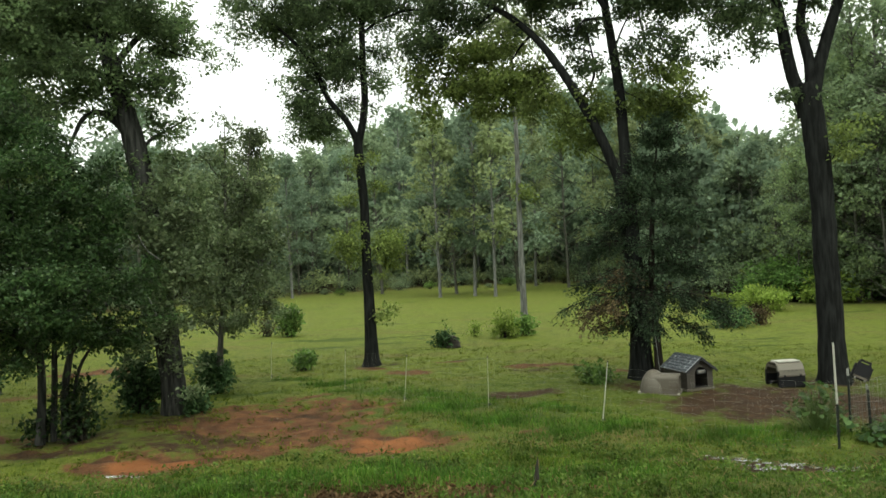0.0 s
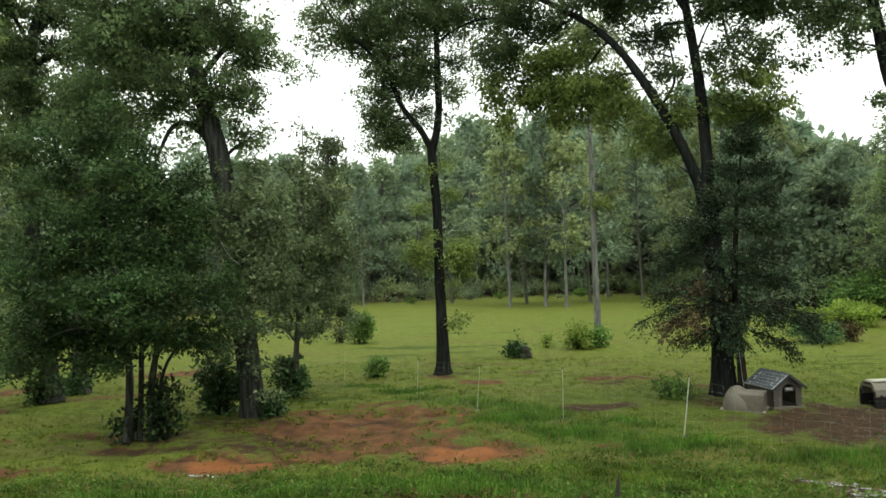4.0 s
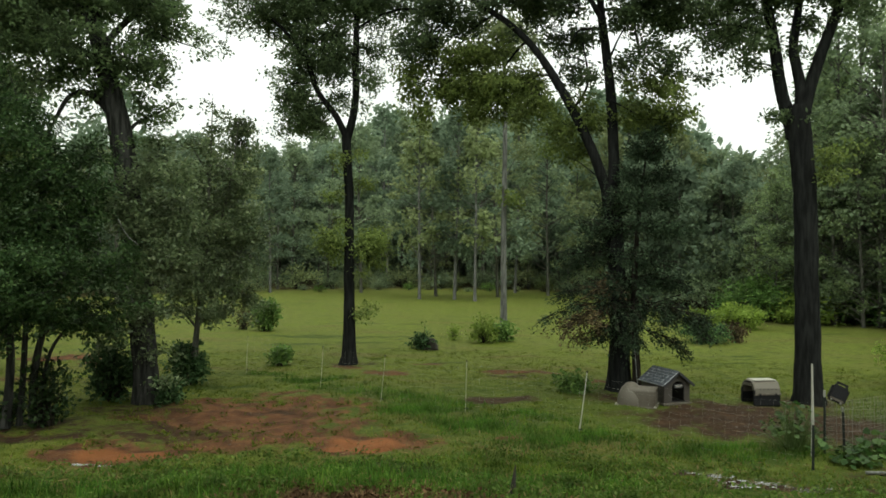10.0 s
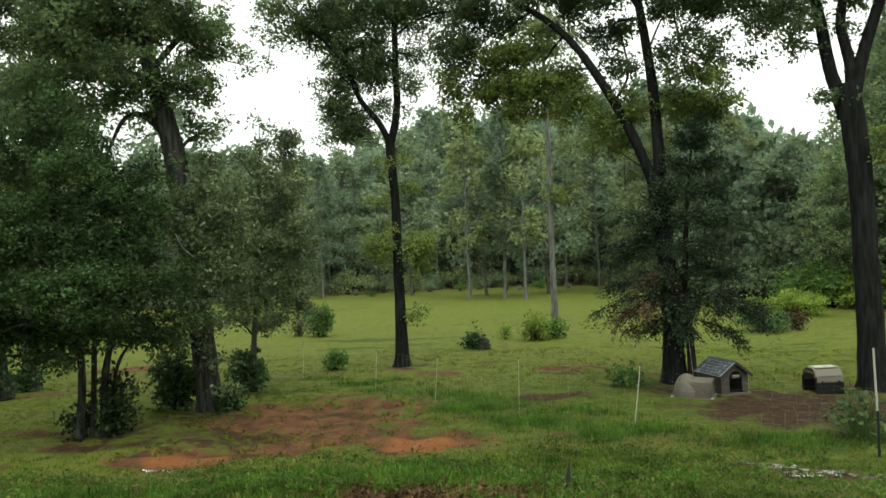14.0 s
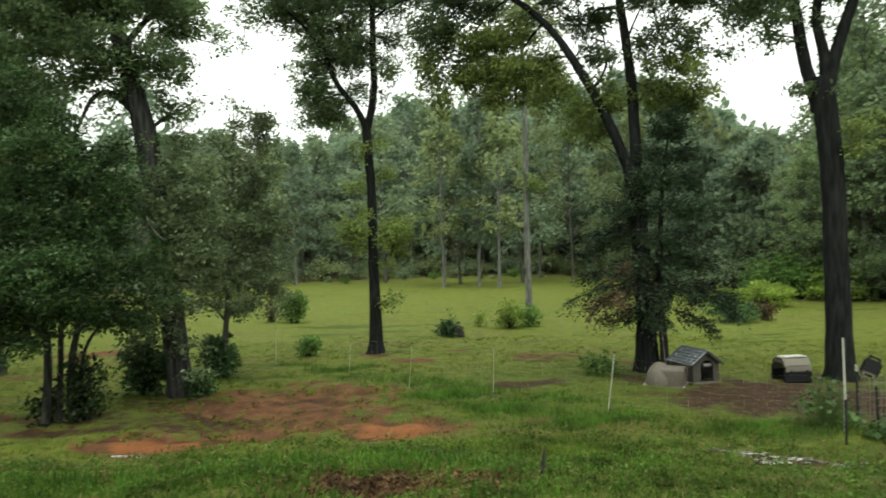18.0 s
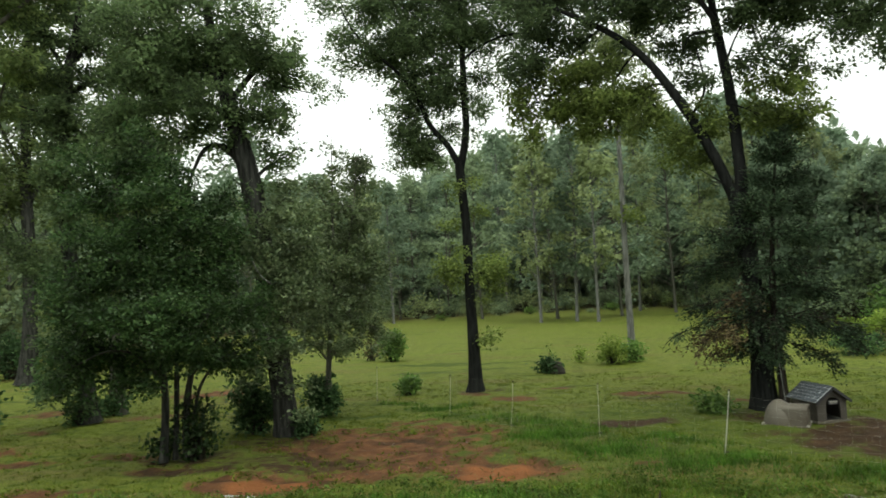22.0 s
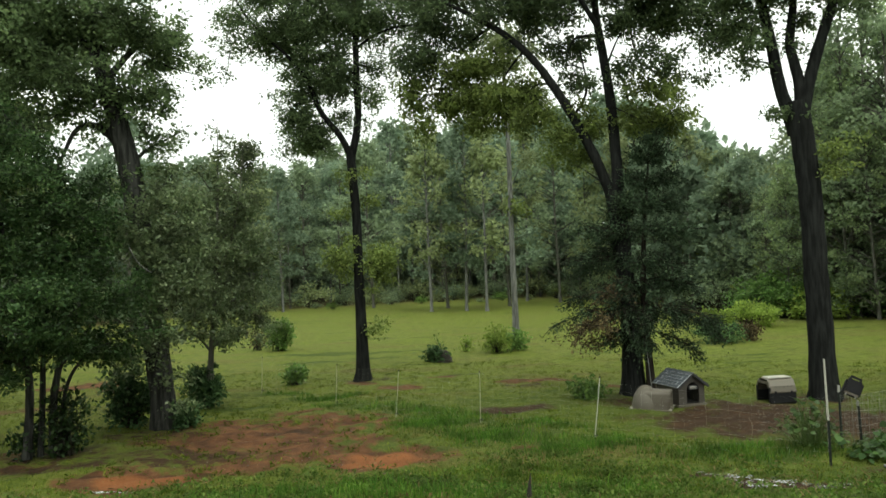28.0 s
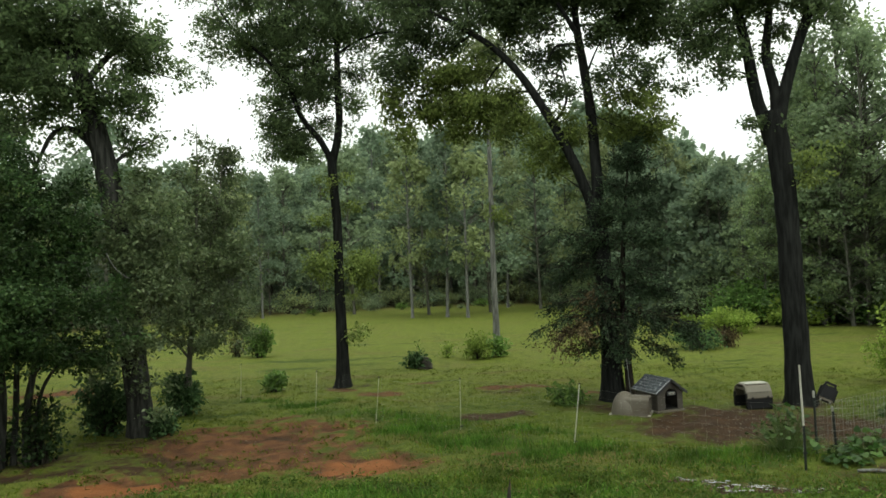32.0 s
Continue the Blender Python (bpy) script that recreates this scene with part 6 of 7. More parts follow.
def dog_house(m):
    """Front towards -y."""
    root = thing("dog_house", m, "taupe plastic dog house with a grey shingled gable roof", "dog house")
    W, L, E, R = 0.62, 0.78, 0.43, 0.66
    # front wall with an arched opening
    bm = bmesh.new()
    door = [(x + 0.03, z + 0.08) for x, z in arch(0.3, 0.42)]
    outer = [(W / 2, 0.05), (W / 2, E), (0, R), (-W / 2, E), (-W / 2, 0.05)]
    loop_a = [bm.verts.new((x, -L / 2, z)) for x, z in outer + door[::-1]]
    bm.faces.new(loop_a)
    res = bmesh.ops.extrude_face_region(bm, geom=bm.faces[:])
    bmesh.ops.translate(bm, vec=(0, 0.035, 0), verts=[v for v in res["geom"] if isinstance(v, bmesh.types.BMVert)])
    bmesh.ops.recalc_face_normals(bm, faces=bm.faces)
    part("front_wall", bm, PLASTIC_WALL, root)
    part("back_wall", prism(outer, L / 2 - 0.035, L / 2), PLASTIC_WALL, root)
    for s in (-1, 1):
        side = part("side_wall", box(0.035, L - 0.075, E - 0.06, (s * (W / 2 - 0.018), 0, 0.05 + (E - 0.06) / 2), 0.004), PLASTIC_WALL, root)
        for k in range(3):
            part("siding_board", box(0.012, L - 0.08, 0.1, (s * (W / 2 + 0.004), 0, 0.115 + 0.125 * k), 0.004), PLASTIC_WALL, side)
    part("floor_rim", box(W + 0.1, L + 0.1, 0.05, (0, 0, 0.03), 0.015), PLASTIC_BEIGE, root, "beige floor tray")
    ang = math.atan2(R - E, W / 2)
    run = math.hypot(R - E, W / 2) + 0.09
    for s in (-1, 1):
        t = Matrix.Rotation(s * ang, 4, "Y")
        c = (s * (W / 2 + 0.05) / 2, 0, (E + R) / 2 + 0.012)
        slab = part("roof_panel", box(run, L + 0.14, 0.03, c, 0.004, t), ROOF_BASE, root, "slate-grey shingled roof panel")
        rows, cols = 6, 7
        for i in range(rows):
            for j in range(cols):
                u = -run / 2 + (i + 0.5) * run / rows
                w = (L + 0.12) / cols
                y = -(L + 0.12) / 2 + (j + 0.5) * w + (0.03 if i % 2 else -0.03) * (0 < j < cols - 1)
                p = t @ Vector((u, y, 0.021 + 0.003 * ((i + j) % 2)))
                part("shingle", box(run / rows * 0.78, w * 0.8, 0.012, Vector(c) + p, 0.0, t), SHINGLE, slab)
    part("ridge_cap", box(0.07, L + 0.15, 0.03, (0, 0, R + 0.035), 0.012), SHINGLE, root)
    for s in (-1, 1):
        part("gable_trim", box(run, 0.02, 0.045, (s * (W / 2 + 0.05) / 2, -L / 2 - 0.075, (E + R) / 2 + 0.0), 0.004, Matrix.Rotation(s * ang, 4, "Y")), DARK_TRIM, root)
    # name plate in the doorway, lettering as plain bars
    plate = part("name_plate", box(0.22, 0.012, 0.09, (0.03, -L / 2 - 0.004, 0.4), 0.003), DARK_TRIM, root, "dark plate with pale lettering")
    for k, (w, z) in enumerate(((0.17, 0.415), (0.14, 0.388))):
        part("lettering_bar", box(w, 0.005, 0.014, (0.03, -L / 2 - 0.012, z), 0), PLASTIC_WHITE, plate)
    # black sheets added at back and floor to stand in for the interior's shade
    part("back_shade_sheet", box(0.53, 0.02, 0.46, (0, L / 2 - 0.07, 0.29), 0), PLASTIC_BLACK, root)
    part("floor_shade_sheet", box(0.53, L - 0.16, 0.02, (0, 0, 0.068), 0), PLASTIC_BLACK, root)
    return root


dog_house(facing(5.12, 15.12, float(ground_z(5.12, 15.12)) - 0.01) @ pose(0, 0, 0, 0, 0, 35))


def shoulder(w, h, r, n=6):
    """Half outline of a flat-topped opening with rounded shoulders."""
    q = np.linspace(0, math.pi / 2, n)
    return [(w / 2, 0.0)] + [(w / 2 - r + r * math.cos(a), h - r + r * math.sin(a)) for a in q] + [(-w / 2 + r - r * math.sin(a), h - r + r * math.cos(a)) for a in q] + [(-w / 2, 0.0)]


def igloo(m):
    root = thing("dog_igloo", m, "weathered beige plastic dome kennel with an entry tunnel", "dog kennel")
    bm = bmesh.new()
    bmesh.ops.create_uvsphere(bm, u_segments=28, v_segments=16, radius=1)
    bmesh.ops.delete(bm, geom=[v for v in bm.verts if v.co.z < -0.02], context="VERTS")
    bmesh.ops.scale(bm, vec=(0.33, 0.38, 0.56), verts=bm.verts)
    bmesh.ops.translate(bm, vec=(-0.12, 0, 0), verts=bm.verts)
    part("dome", bm, PLASTIC_BEIGE, root, smooth=True)
    bm = bmesh.new()
    inner, outer = shoulder(0.46, 0.4, 0.07), shoulder(0.54, 0.455, 0.09)
    for x0, x1 in ((-0.12, 0.47),):
        vo = [[bm.verts.new((x, p, z)) for p, z in outer] for x in (x0, x1)]
        vi = [[bm.verts.new((x, p, z)) for p, z in inner] for x in (x0, x1)]
        for i in range(len(outer) - 1):
            bm.faces.new((vo[0][i], vo[1][i], vo[1][i + 1], vo[0][i + 1]))
            bm.faces.new((vi[0][i + 1], vi[1][i + 1], vi[1][i], vi[0][i]))
            bm.faces.new((vo[1][i], vi[1][i], vi[1][i + 1], vo[1][i + 1]))
    bmesh.ops.recalc_face_normals(bm, faces=bm.faces)
    part("entry_tunnel", bm, PLASTIC_BEIGE, root, smooth=True)
    part("base_flange", box(0.98, 0.72, 0.03, (0.01, 0, 0.015), 0.012), PLASTIC_BEIGE, root)
    for x, y in ((-0.44, -0.2), (0.47, -0.3), (-0.3, 0.33), (0.47, 0.3)):
        part("clip", box(0.06, 0.05, 0.05, (x, y, 0.04), 0.012), PLASTIC_WHITE, root, "pale corner clip")
    return root


igloo(facing(4.36, 14.68, float(ground_z(4.36, 14.68)) - 0.005) @ pose(0, 0, 0, 0, 0, -8) @ Matrix.Scale(0.86, 4))


def crate(m):
    """A travel kennel, door towards -y."""
    root = thing("pet_carrier", m, "beige and black plastic pet carrier with an open front", "pet carrier")
    W, L, H, mid = 0.52, 0.66, 0.6, 0.3
    low = [(-W / 2 + 0.03, 0.0), (W / 2 - 0.03, 0.0), (W / 2, 0.06), (W / 2, mid), (-W / 2, mid), (-W / 2, 0.06)]
    top = [(W / 2, mid), (W / 2 - 0.02, H - 0.16), (W / 2 - 0.09, H - 0.03), (W / 2 - 0.16, H), (-W / 2 + 0.16, H), (-W / 2 + 0.09, H - 0.03), (-W / 2 + 0.02, H - 0.16), (-W / 2, mid)]

    def shell(outline, y0, y1, t=0.025):
        """A hollow sleeve open at the front, closed at the back."""
        bm = bmesh.new()
        cx, cz = 0, (mid if outline is low else mid)
        ins = [(x * (1 - t / (W / 2)), z + (t if z < 0.05 else (-t if z > H - 0.06 else 0))) for x, z in outline]
        A = [[bm.verts.new((x, y, z)) for x, z in o] for o, y in ((outline, y0), (outline, y1), (ins, y0), (ins, y1 - t))]
        n = len(outline)
        for i in range(n):
            j = (i + 1) % n
            if abs(outline[i][1] - mid) < 1e-6 and abs(outline[j][1] - mid) < 1e-6:
                continue
            bm.faces.new((A[0][i], A[1][i], A[1][j], A[0][j]))
            bm.faces.new((A[2][j], A[3][j], A[3][i], A[2][i]))
            bm.faces.new((A[0][j], A[2][j], A[2][i], A[0][i]))
        bm.faces.new(A[1])
        bm.faces.new(A[3][::-1])
        bmesh.ops.recalc_face_normals(bm, faces=bm.faces)
        return bm

    part("lower_shell", shell(low, -L / 2, L / 2), PLASTIC_BLACK, root, "black lower tray")
    part("upper_shell", shell(top, -L / 2, L / 2), PLASTIC_TAN, root, "tan upper shell")
    for s in (-1, 1):
        part("seam_rim", box(0.03, L + 0.03, 0.035, (s * (W / 2 + 0.008), 0, mid), 0.008), PLASTIC_BEIGE, root)
    part("seam_rim", box(W, 0.03, 0.035, (0, L / 2 + 0.008, mid), 0.008), PLASTIC_BEIGE, root)
    for s in (-1, 1):
        for k in range(5):
            part("vent_slot", box(0.01, 0.045, 0.012, (s * (W / 2 - 0.006), -0.18 + 0.1 * k, 0.42), 0.003), DARK_TRIM, root)
        for k in range(2):
            part("latch", box(0.025, 0.05, 0.06, (s * (W / 2 + 0.02), -0.2 + 0.4 * k, mid), 0.006), PLASTIC_BLACK, root)
    for s in (-1, 1):
        part("front_frame_post", box(0.06, 0.03, 0.34, (s * 0.24, -L / 2, 0.24), 0.008), PLASTIC_BLACK, root)
    part("front_frame_head", prism([(0.25, 0.41), (0.2, 0.54), (-0.2, 0.54), (-0.25, 0.41), (-0.2, 0.41), (-0.16, 0.48), (0.16, 0.48), (0.2, 0.41)], -L / 2 - 0.012, -L / 2 + 0.02), PLASTIC_BEIGE, root)
    # the wet roof's white glint is put into this ridge's pale colour
    part("carry_ridge", box(0.3, 0.58, 0.024, (0, 0.02, H + 0.01), 0.01), PLASTIC_WHITE, root, "roof ridge, pale for the glint on wet plastic")
    return root


crate(facing(7.14, 15.06, float(ground_z(7.14, 15.06)) - 0.01) @ pose(0, 0, 0, 0, 0, -56) @ Matrix.Scale(0.9, 4))

# a thin pale pole leaning by the kennel
pv, pf = ring_tube([(0, 0, 0), (-0.05, 0.1, 0.5), (-0.1, 0.2, 1.1)], [0.008, 0.008, 0.007], 8)
pl = thing("leaning_pole", facing(4.55, 15.1, 0), "thin pale pole leaning beside the kennel", "pole")
hang("pole_shaft", quads("pole_shaft", pv, pf, BARK_PALE, True), pl)

# ---- electric netting ----
TWINE = shader("white_twine", (0.42, 0.43, 0.4), 0.7, var=0.2)


def step_post(x, y, h, lean, r=0.005):
    root = thing("fence_post", facing(x, y, float(ground_z(x, y)) - 0.02) @ pose(0, 0, 0, 0, lean, 0), "thin white plastic netting post pushed into the lawn", "fence post", "netting posts")
    v, f = ring_tube([(0, 0, 0), (0.004, 0, h * 0.5), (0, 0, h)], [r * 1.1, r, r * 0.9], 8)
    hang("shaft", quads("shaft", v, f, PLASTIC_WHITE, True), root)
    part("foot_spike", box(0.07, 0.02, 0.02, (0.02, 0, 0.09), 0.004), DARK_TRIM, root)
    part("top_cap", box(0.026, 0.026, 0.03, (0, 0, h), 0.006), DARK_TRIM, root)
    return root


NET = [(-4.6, 18.6, 0.95, 2), (-2.4, 16.6, 0.95, 3), (-0.91, 14.86, 0.98, 5), (0.78, 13.75, 1.0, 1), (2.63, 12.2, 1.08, 7), (5.62, 10.35, 1.05, 1)]
for x, y, h, lean in NET[:-1]:
    step_post(x, y, h, lean, 0.0085 if x > 2 else 0.0036)
A, B = [], []
for (x0, y0, h0, l0), (x1, y1, h1, l1) in zip(NET[:-1], NET[1:]):
    n = int(math.hypot(x1 - x0, y1 - y0) / 0.16)
    for k in range(8):
        for i in range(n):
            p = [np.array((x0 + (x1 - x0) * q, y0 + (y1 - y0) * q, float(ground_z(x0 + (x1 - x0) * q, y0 + (y1 - y0) * q)) + 0.05 + 0.13 * k - 0.05 * math.sin(math.pi * q) * k / 7)) for q in (i / n, (i + 1) / n)]
            A.append(p[0])
            B.append(p[1])
            if k < 7:
                A.append(p[0])
                B.append(p[0] + [0, 0, 0.125])
v, f = sticks(A, B, 0.0004, 0.0004)
tagged(new("fence_netting", quads("fence_netting", v, f, TWINE)), "fine white electric netting strung between posts", "netting")

# ---- garden fence ----
POST_GREEN = shader("dark_green_steel_post", (0.012, 0.016, 0.014), 0.8, 0.0, var=0.3, scale=6, second=(0.03, 0.02, 0.014), second_at=0.62)
PAINT_WHITE = shader("white_paint_tip", (0.3, 0.3, 0.28), 0.6, var=0.1)


def t_post(x, y, h, lean=0.0):
    root = thing("fence_post", facing(x, y, float(ground_z(x, y)) - 0.05) @ pose(0, 0, 0, 0, lean, 20), "dark green steel garden post with a white tip", "fence post", "garden fence posts")
    body = bmesh.new()
    for sx, sy, ox, oy in ((0.036, 0.006, 0, 0), (0.006, 0.034, 0, 0.017)):
        b = box(sx, sy, h * 0.88, (ox, oy, h * 0.44), 0.0)
        tmp = bpy.data.meshes.new("tmp")
        b.to_mesh(tmp)
        b.free()
        body.from_mesh(tmp)
        bpy.data.meshes.remove(tmp)
    part("post_shaft", body, POST_GREEN, root)
    part("white_tip", box(0.03, 0.026, h * 0.1, (0, 0.012, h * 0.93), 0.002), PAINT_WHITE, root, "white painted tip")
    for k in range(4):
        part("stud", box(0.012, 0.014, 0.012, (0, -0.008, h * (0.2 + 0.18 * k)), 0.002), POST_GREEN, root)
    return root


GARDEN = [(6.18, 10.97, 1.05), (6.57, 11.1, 0.78), (7.72, 11.38, 0.88), (8.73, 11.39, 0.92), (8.8, 11.25, 0.86), (9.21, 10.75, 1.02), (10.5, 9.65, 1.2), (9.45, 13.09, 0.95), (10.82, 13.76, 0.8), (11.44, 13.68, 0.98), (13.6, 12.9, 1.1), (12.5, 11.2, 0.95)]
for i, (x, y, h) in enumerate(GARDEN):
    t_post(x, y, h, (0, -2, 1, 2, -3, 1, 0, 1, 0, -2, 1, 2)[i])
tall = thing("fence_post", facing(5.61, 10.27, float(ground_z(5.61, 10.27)) - 0.05), "tall post, dark below and white above", "fence post", "garden fence posts")
part("post_shaft", box(0.035, 0.03, 0.8, (0, 0, 0.4), 0.003), POST_GREEN, tall)
v, f = ring_tube([(0.0, -0.02, 0.7), (-0.01, -0.02, 1.15), (-0.015, -0.02, 1.58)], [0.016, 0.015, 0.013], 8)
hang("white_rod", quads("white_rod", v, f, PLASTIC_WHITE, True), tall)
part("tie_wire", box(0.045, 0.06, 0.02, (0, -0.005, 0.76), 0.006), STEEL, tall)
step_post(5.85, 10.75, 1.15, 0)


def wire_run(pts, h, rows, gap):
    A, B = [], []
    for (x0, y0), (x1, y1) in zip(pts[:-1], pts[1:]):
        n = max(1, int(math.hypot(x1 - x0, y1 - y0) / gap))
        z0, z1 = float(ground_z(x0, y0)) + 0.03, float(ground_z(x1, y1)) + 0.03
        for i in range(n):
            q0, q1 = i / n, (i + 1) / n
            # taut from post to post, with a slight sag between
            a = np.array((x0 + (x1 - x0) * q0, y0 + (y1 - y0) * q0, z0 + (z1 - z0) * q0 - 0.05 * math.sin(math.pi * q0)))
            b = np.array((x0 + (x1 - x0) * q1, y0 + (y1 - y0) * q1, z0 + (z1 - z0) * q1 - 0.05 * math.sin(math.pi * q1)))
            for k in range(rows + 1):
                A.append(a + [0, 0, h * k / rows])
                B.append(b + [0, 0, h * k / rows])
            A.append(a)
            B.append(a + [0, 0, h])
    v, f = sticks(A, B, 0.0021, 0.0021)
    return tagged(new("wire_fence", quads("wire_fence", v, f, STEEL)), "sagging grey welded-wire fence round the garden", "fence")


wire_run([(6.18, 10.95), (7.72, 11.36), (8.73, 11.37), (9.21, 10.73), (10.5, 9.63), (11.8, 8.7)], 0.8, 7, 0.1)
wire_run([(6.2, 11.0), (9.45, 13.07), (10.82, 13.74), (11.44, 13.66), (13.6, 12.88)], 0.75, 6, 0.12)


def energizer(m):
    root = thing("fence_energizer", m, "black solar fence energizer tilted on its post", "fence energizer")
    part("case", box(0.26, 0.12, 0.26, (0, 0, 0), 0.03), PLASTIC_BLACK, root)
    part("solar_panel", box(0.2, 0.008, 0.17, (0, -0.062, 0.02), 0.003), PLASTIC_BLACK, root, "black solar panel")
    part("handle", prism([(-0.09, 0.12), (-0.08, 0.185), (0.08, 0.185), (0.09, 0.12), (0.06, 0.12), (0.055, 0.155), (-0.055, 0.155), (-0.06, 0.12)], -0.02, 0.02), PLASTIC_BLACK, root)
    part("label_strip", box(0.2, 0.008, 0.035, (0, -0.062, -0.095), 0.002), PLASTIC_BEIGE, root)
    for s in (-1, 1):
        part("terminal", box(0.02, 0.04, 0.03, (s * 0.07, -0.06, -0.125), 0.004), STEEL, root)
    return root


energizer(facing(6.42, 11.02, float(ground_z(6.42, 11.02)) + 0.92) @ pose(0, 0, 0, -12, 24, 8))

# ---- garden plants and bed ----
def broad_plant(where, label, w, h, n, size, seed):
    """Lobed leaves on stalks from one root, the upper ones spread flat to the sky."""
    rng = np.random.default_rng(seed)
    root = thing("garden_plant", facing(*where, float(ground_z(*where)) - 0.02), label, "plant", "plants of the kitchen garden")
    th, q = rng.uniform(0, 6.283, n), rng.uniform(0, 1, n) ** 0.6
    z = h * (1 - 0.75 * q ** 2) * rng.uniform(0.35, 1.08, n) + 0.03
    C = np.stack([w * 0.62 * q * np.cos(th), w * 0.55 * q * np.sin(th), z], 1)
    base = np.stack([C[:, 0] * 0.35, C[:, 1] * 0.35, np.zeros(n)], 1)
    sv, sf = sticks(base, C, 0.006, 0.003, 0.12)
    tagged(hang("stemwork", quads("stemwork", sv, sf, STALK), root), kind="stuff")
    nrm = np.stack([0.55 * np.cos(th) * q, 0.55 * np.sin(th) * q, np.full(n, 0.8)], 1) + rng.normal(size=(n, 3)) * 0.3
    nrm /= np.linalg.norm(nrm, axis=1)[:, None]
    a = np.cross(nrm, rng.normal(size=(n, 3)))
    a /= np.linalg.norm(a, axis=1)[:, None]
    b = np.cross(nrm, a)
    r = size * np.clip(rng.lognormal(-0.05, 0.36, n), 0.4, 2.0)
    ring = []
    for k, out in enumerate((1.25, 0.8, 0.95, 0.55, 0.95, 0.8)):
        ang = k * math.tau / 6
        ring.append(C + (a * math.cos(ang) + b * math.sin(ang)) * (r * out)[:, None] - nrm * (r * (0.22 if k % 2 else 0.1))[:, None])
    hang("foliage", quads("foliage", np.stack(ring, 1).reshape(-1, 3), np.arange(6 * n).reshape(n, 6), LEAF_SQUASH), root)
    return root


STALK = shader("green_stalk", (0.09, 0.14, 0.04), 0.5, var=0.3)
for i, (x, y, w, h) in enumerate(((5.85, 11.25, 1.0, 0.72), (6.95, 10.9, 0.8, 0.4), (6.35, 8.55, 0.9, 0.62), (6.8, 8.25, 1.0, 0.7), (7.15, 7.95, 0.95, 0.78), (7.45, 7.65, 0.8, 0.95), (7.95, 7.8, 0.7, 0.8), (7.2, 8.6, 0.9, 0.7), (7.5, 10.3, 0.6, 0.3), (9.2, 13.5, 0.5, 0.3), (12.6, 14.0, 1.0, 0.42), (13.7, 13.6, 0.8, 0.36), (6.4, 10.5, 0.6, 0.3))):
    side = i < 2 or i > 8
    broad_plant((x, y), ("broad-leaved squash plant spilling over the bed", "pale-topped leafy plant by the fence")[side], w, h, int(190 * w) if side else 330, 0.042 if side else 0.047, 120 + i)
BOARD = shader("dark_wet_board", (0.022, 0.016, 0.012), 0.6, var=0.35, scale=5, fine=50, bump=0.4)
bed = thing("raised_bed", pose(9.12, 7.72, float(ground_z(9.12, 7.72)) - 0.03, 0, 0, -20), "raised garden bed of dark stacked boards", "raised bed")
for k in range(3):
    for s in (-1, 1):
        part("board", box(2.6, 0.045, 0.15, (0, s * 0.6, 0.085 + 0.165 * k), 0.008), BOARD, bed)
        part("board", box(0.045, 1.15, 0.15, (s * 1.28, 0, 0.085 + 0.165 * k), 0.008), BOARD, bed)
SOIL = shader("bed_soil", (0.03, 0.021, 0.016), 0.95, var=0.4, scale=8, fine=60, bump=0.8)
part("soil_fill", box(2.5, 1.14, 0.3, (0, 0, 0.17), 0.02), SOIL, bed)
for k in range(7):
    sx, sy = 9.5 + k * 0.52, 11.9 - k * 0.15
    stk = thing("garden_stake", pose(sx, sy, float(ground_z(sx, sy)) - 0.03, 0, 3 * ((k % 3) - 1), 10 * k), "short pale wooden garden stake", "stake", "row stakes")
    part("stake_shaft", box(0.018, 0.014, 0.24, (0, 0, 0.12), 0.003), BARK_PALE, stk)
lg = thing("fallen_stick", pose(6.5, 9.9, float(ground_z(6.5, 9.9)) + 0.03, 0, 0, -25), "bare pale fallen stick", "stick")
v, f = ring_tube([(-0.3, 0, 0.0), (0, 0.02, 0.02), (0.35, 0, 0.0)], [0.025, 0.028, 0.02], 8, 0.08, 3)
hang("stick_wood", quads("stick_wood", v, f, BARK_PALE, True), lg)

broad_tree("fruit_tree", (12.0, 17.0), "young bright green fruit tree beyond the garden fence", [(0, 0, 0.06), (0.02, 0.8, 0.05), (0.05, 1.8, 0.025)], [[(0.02, 0.7, 0.03), (0.4, 1.2, 0.02), (0.6, 1.6, 0.01)], [(0.02, 0.6, 0.03), (-0.4, 1.1, 0.02), (-0.6, 1.4, 0.01)]],
    [(0, 1.5, -0.1, 0.7, 0.5, 0.55, 70), (-0.35, 0.8, 0, 0.6, 0.45, 0.5, 50), (0.45, 1.0, 0, 0.55, 0.5, 0.5, 46), (0.25, 2.1, 0, 0.35, 0.3, 0.3, 24), (-0.3, 1.9, 0, 0.3, 0.25, 0.3, 14), (0, 0.4, -0.1, 0.6, 0.3, 0.4, 30)], LEAF_BRIGHT, BARK_GREY, 0.125, 141, 10, girth=1, dense=1.3)
broad_tree("fruit_tree", (15.04, 16.5), "slim light green young tree in the garden", [(0, 0, 0.05), (0.02, 1.0, 0.04), (0, 2.0, 0.02)], [[(0, 0.8, 0.02), (0.25, 1.4, 0.015), (0.3, 1.8, 0.01)]],
    [(0, 1.6, 0, 0.4, 0.6, 0.35, 46), (0, 0.6, 0, 0.3, 0.4, 0.3, 22)], LEAF_BRIGHT, BARK_GREY, 0.12, 142, 10, girth=1, dense=1.4)
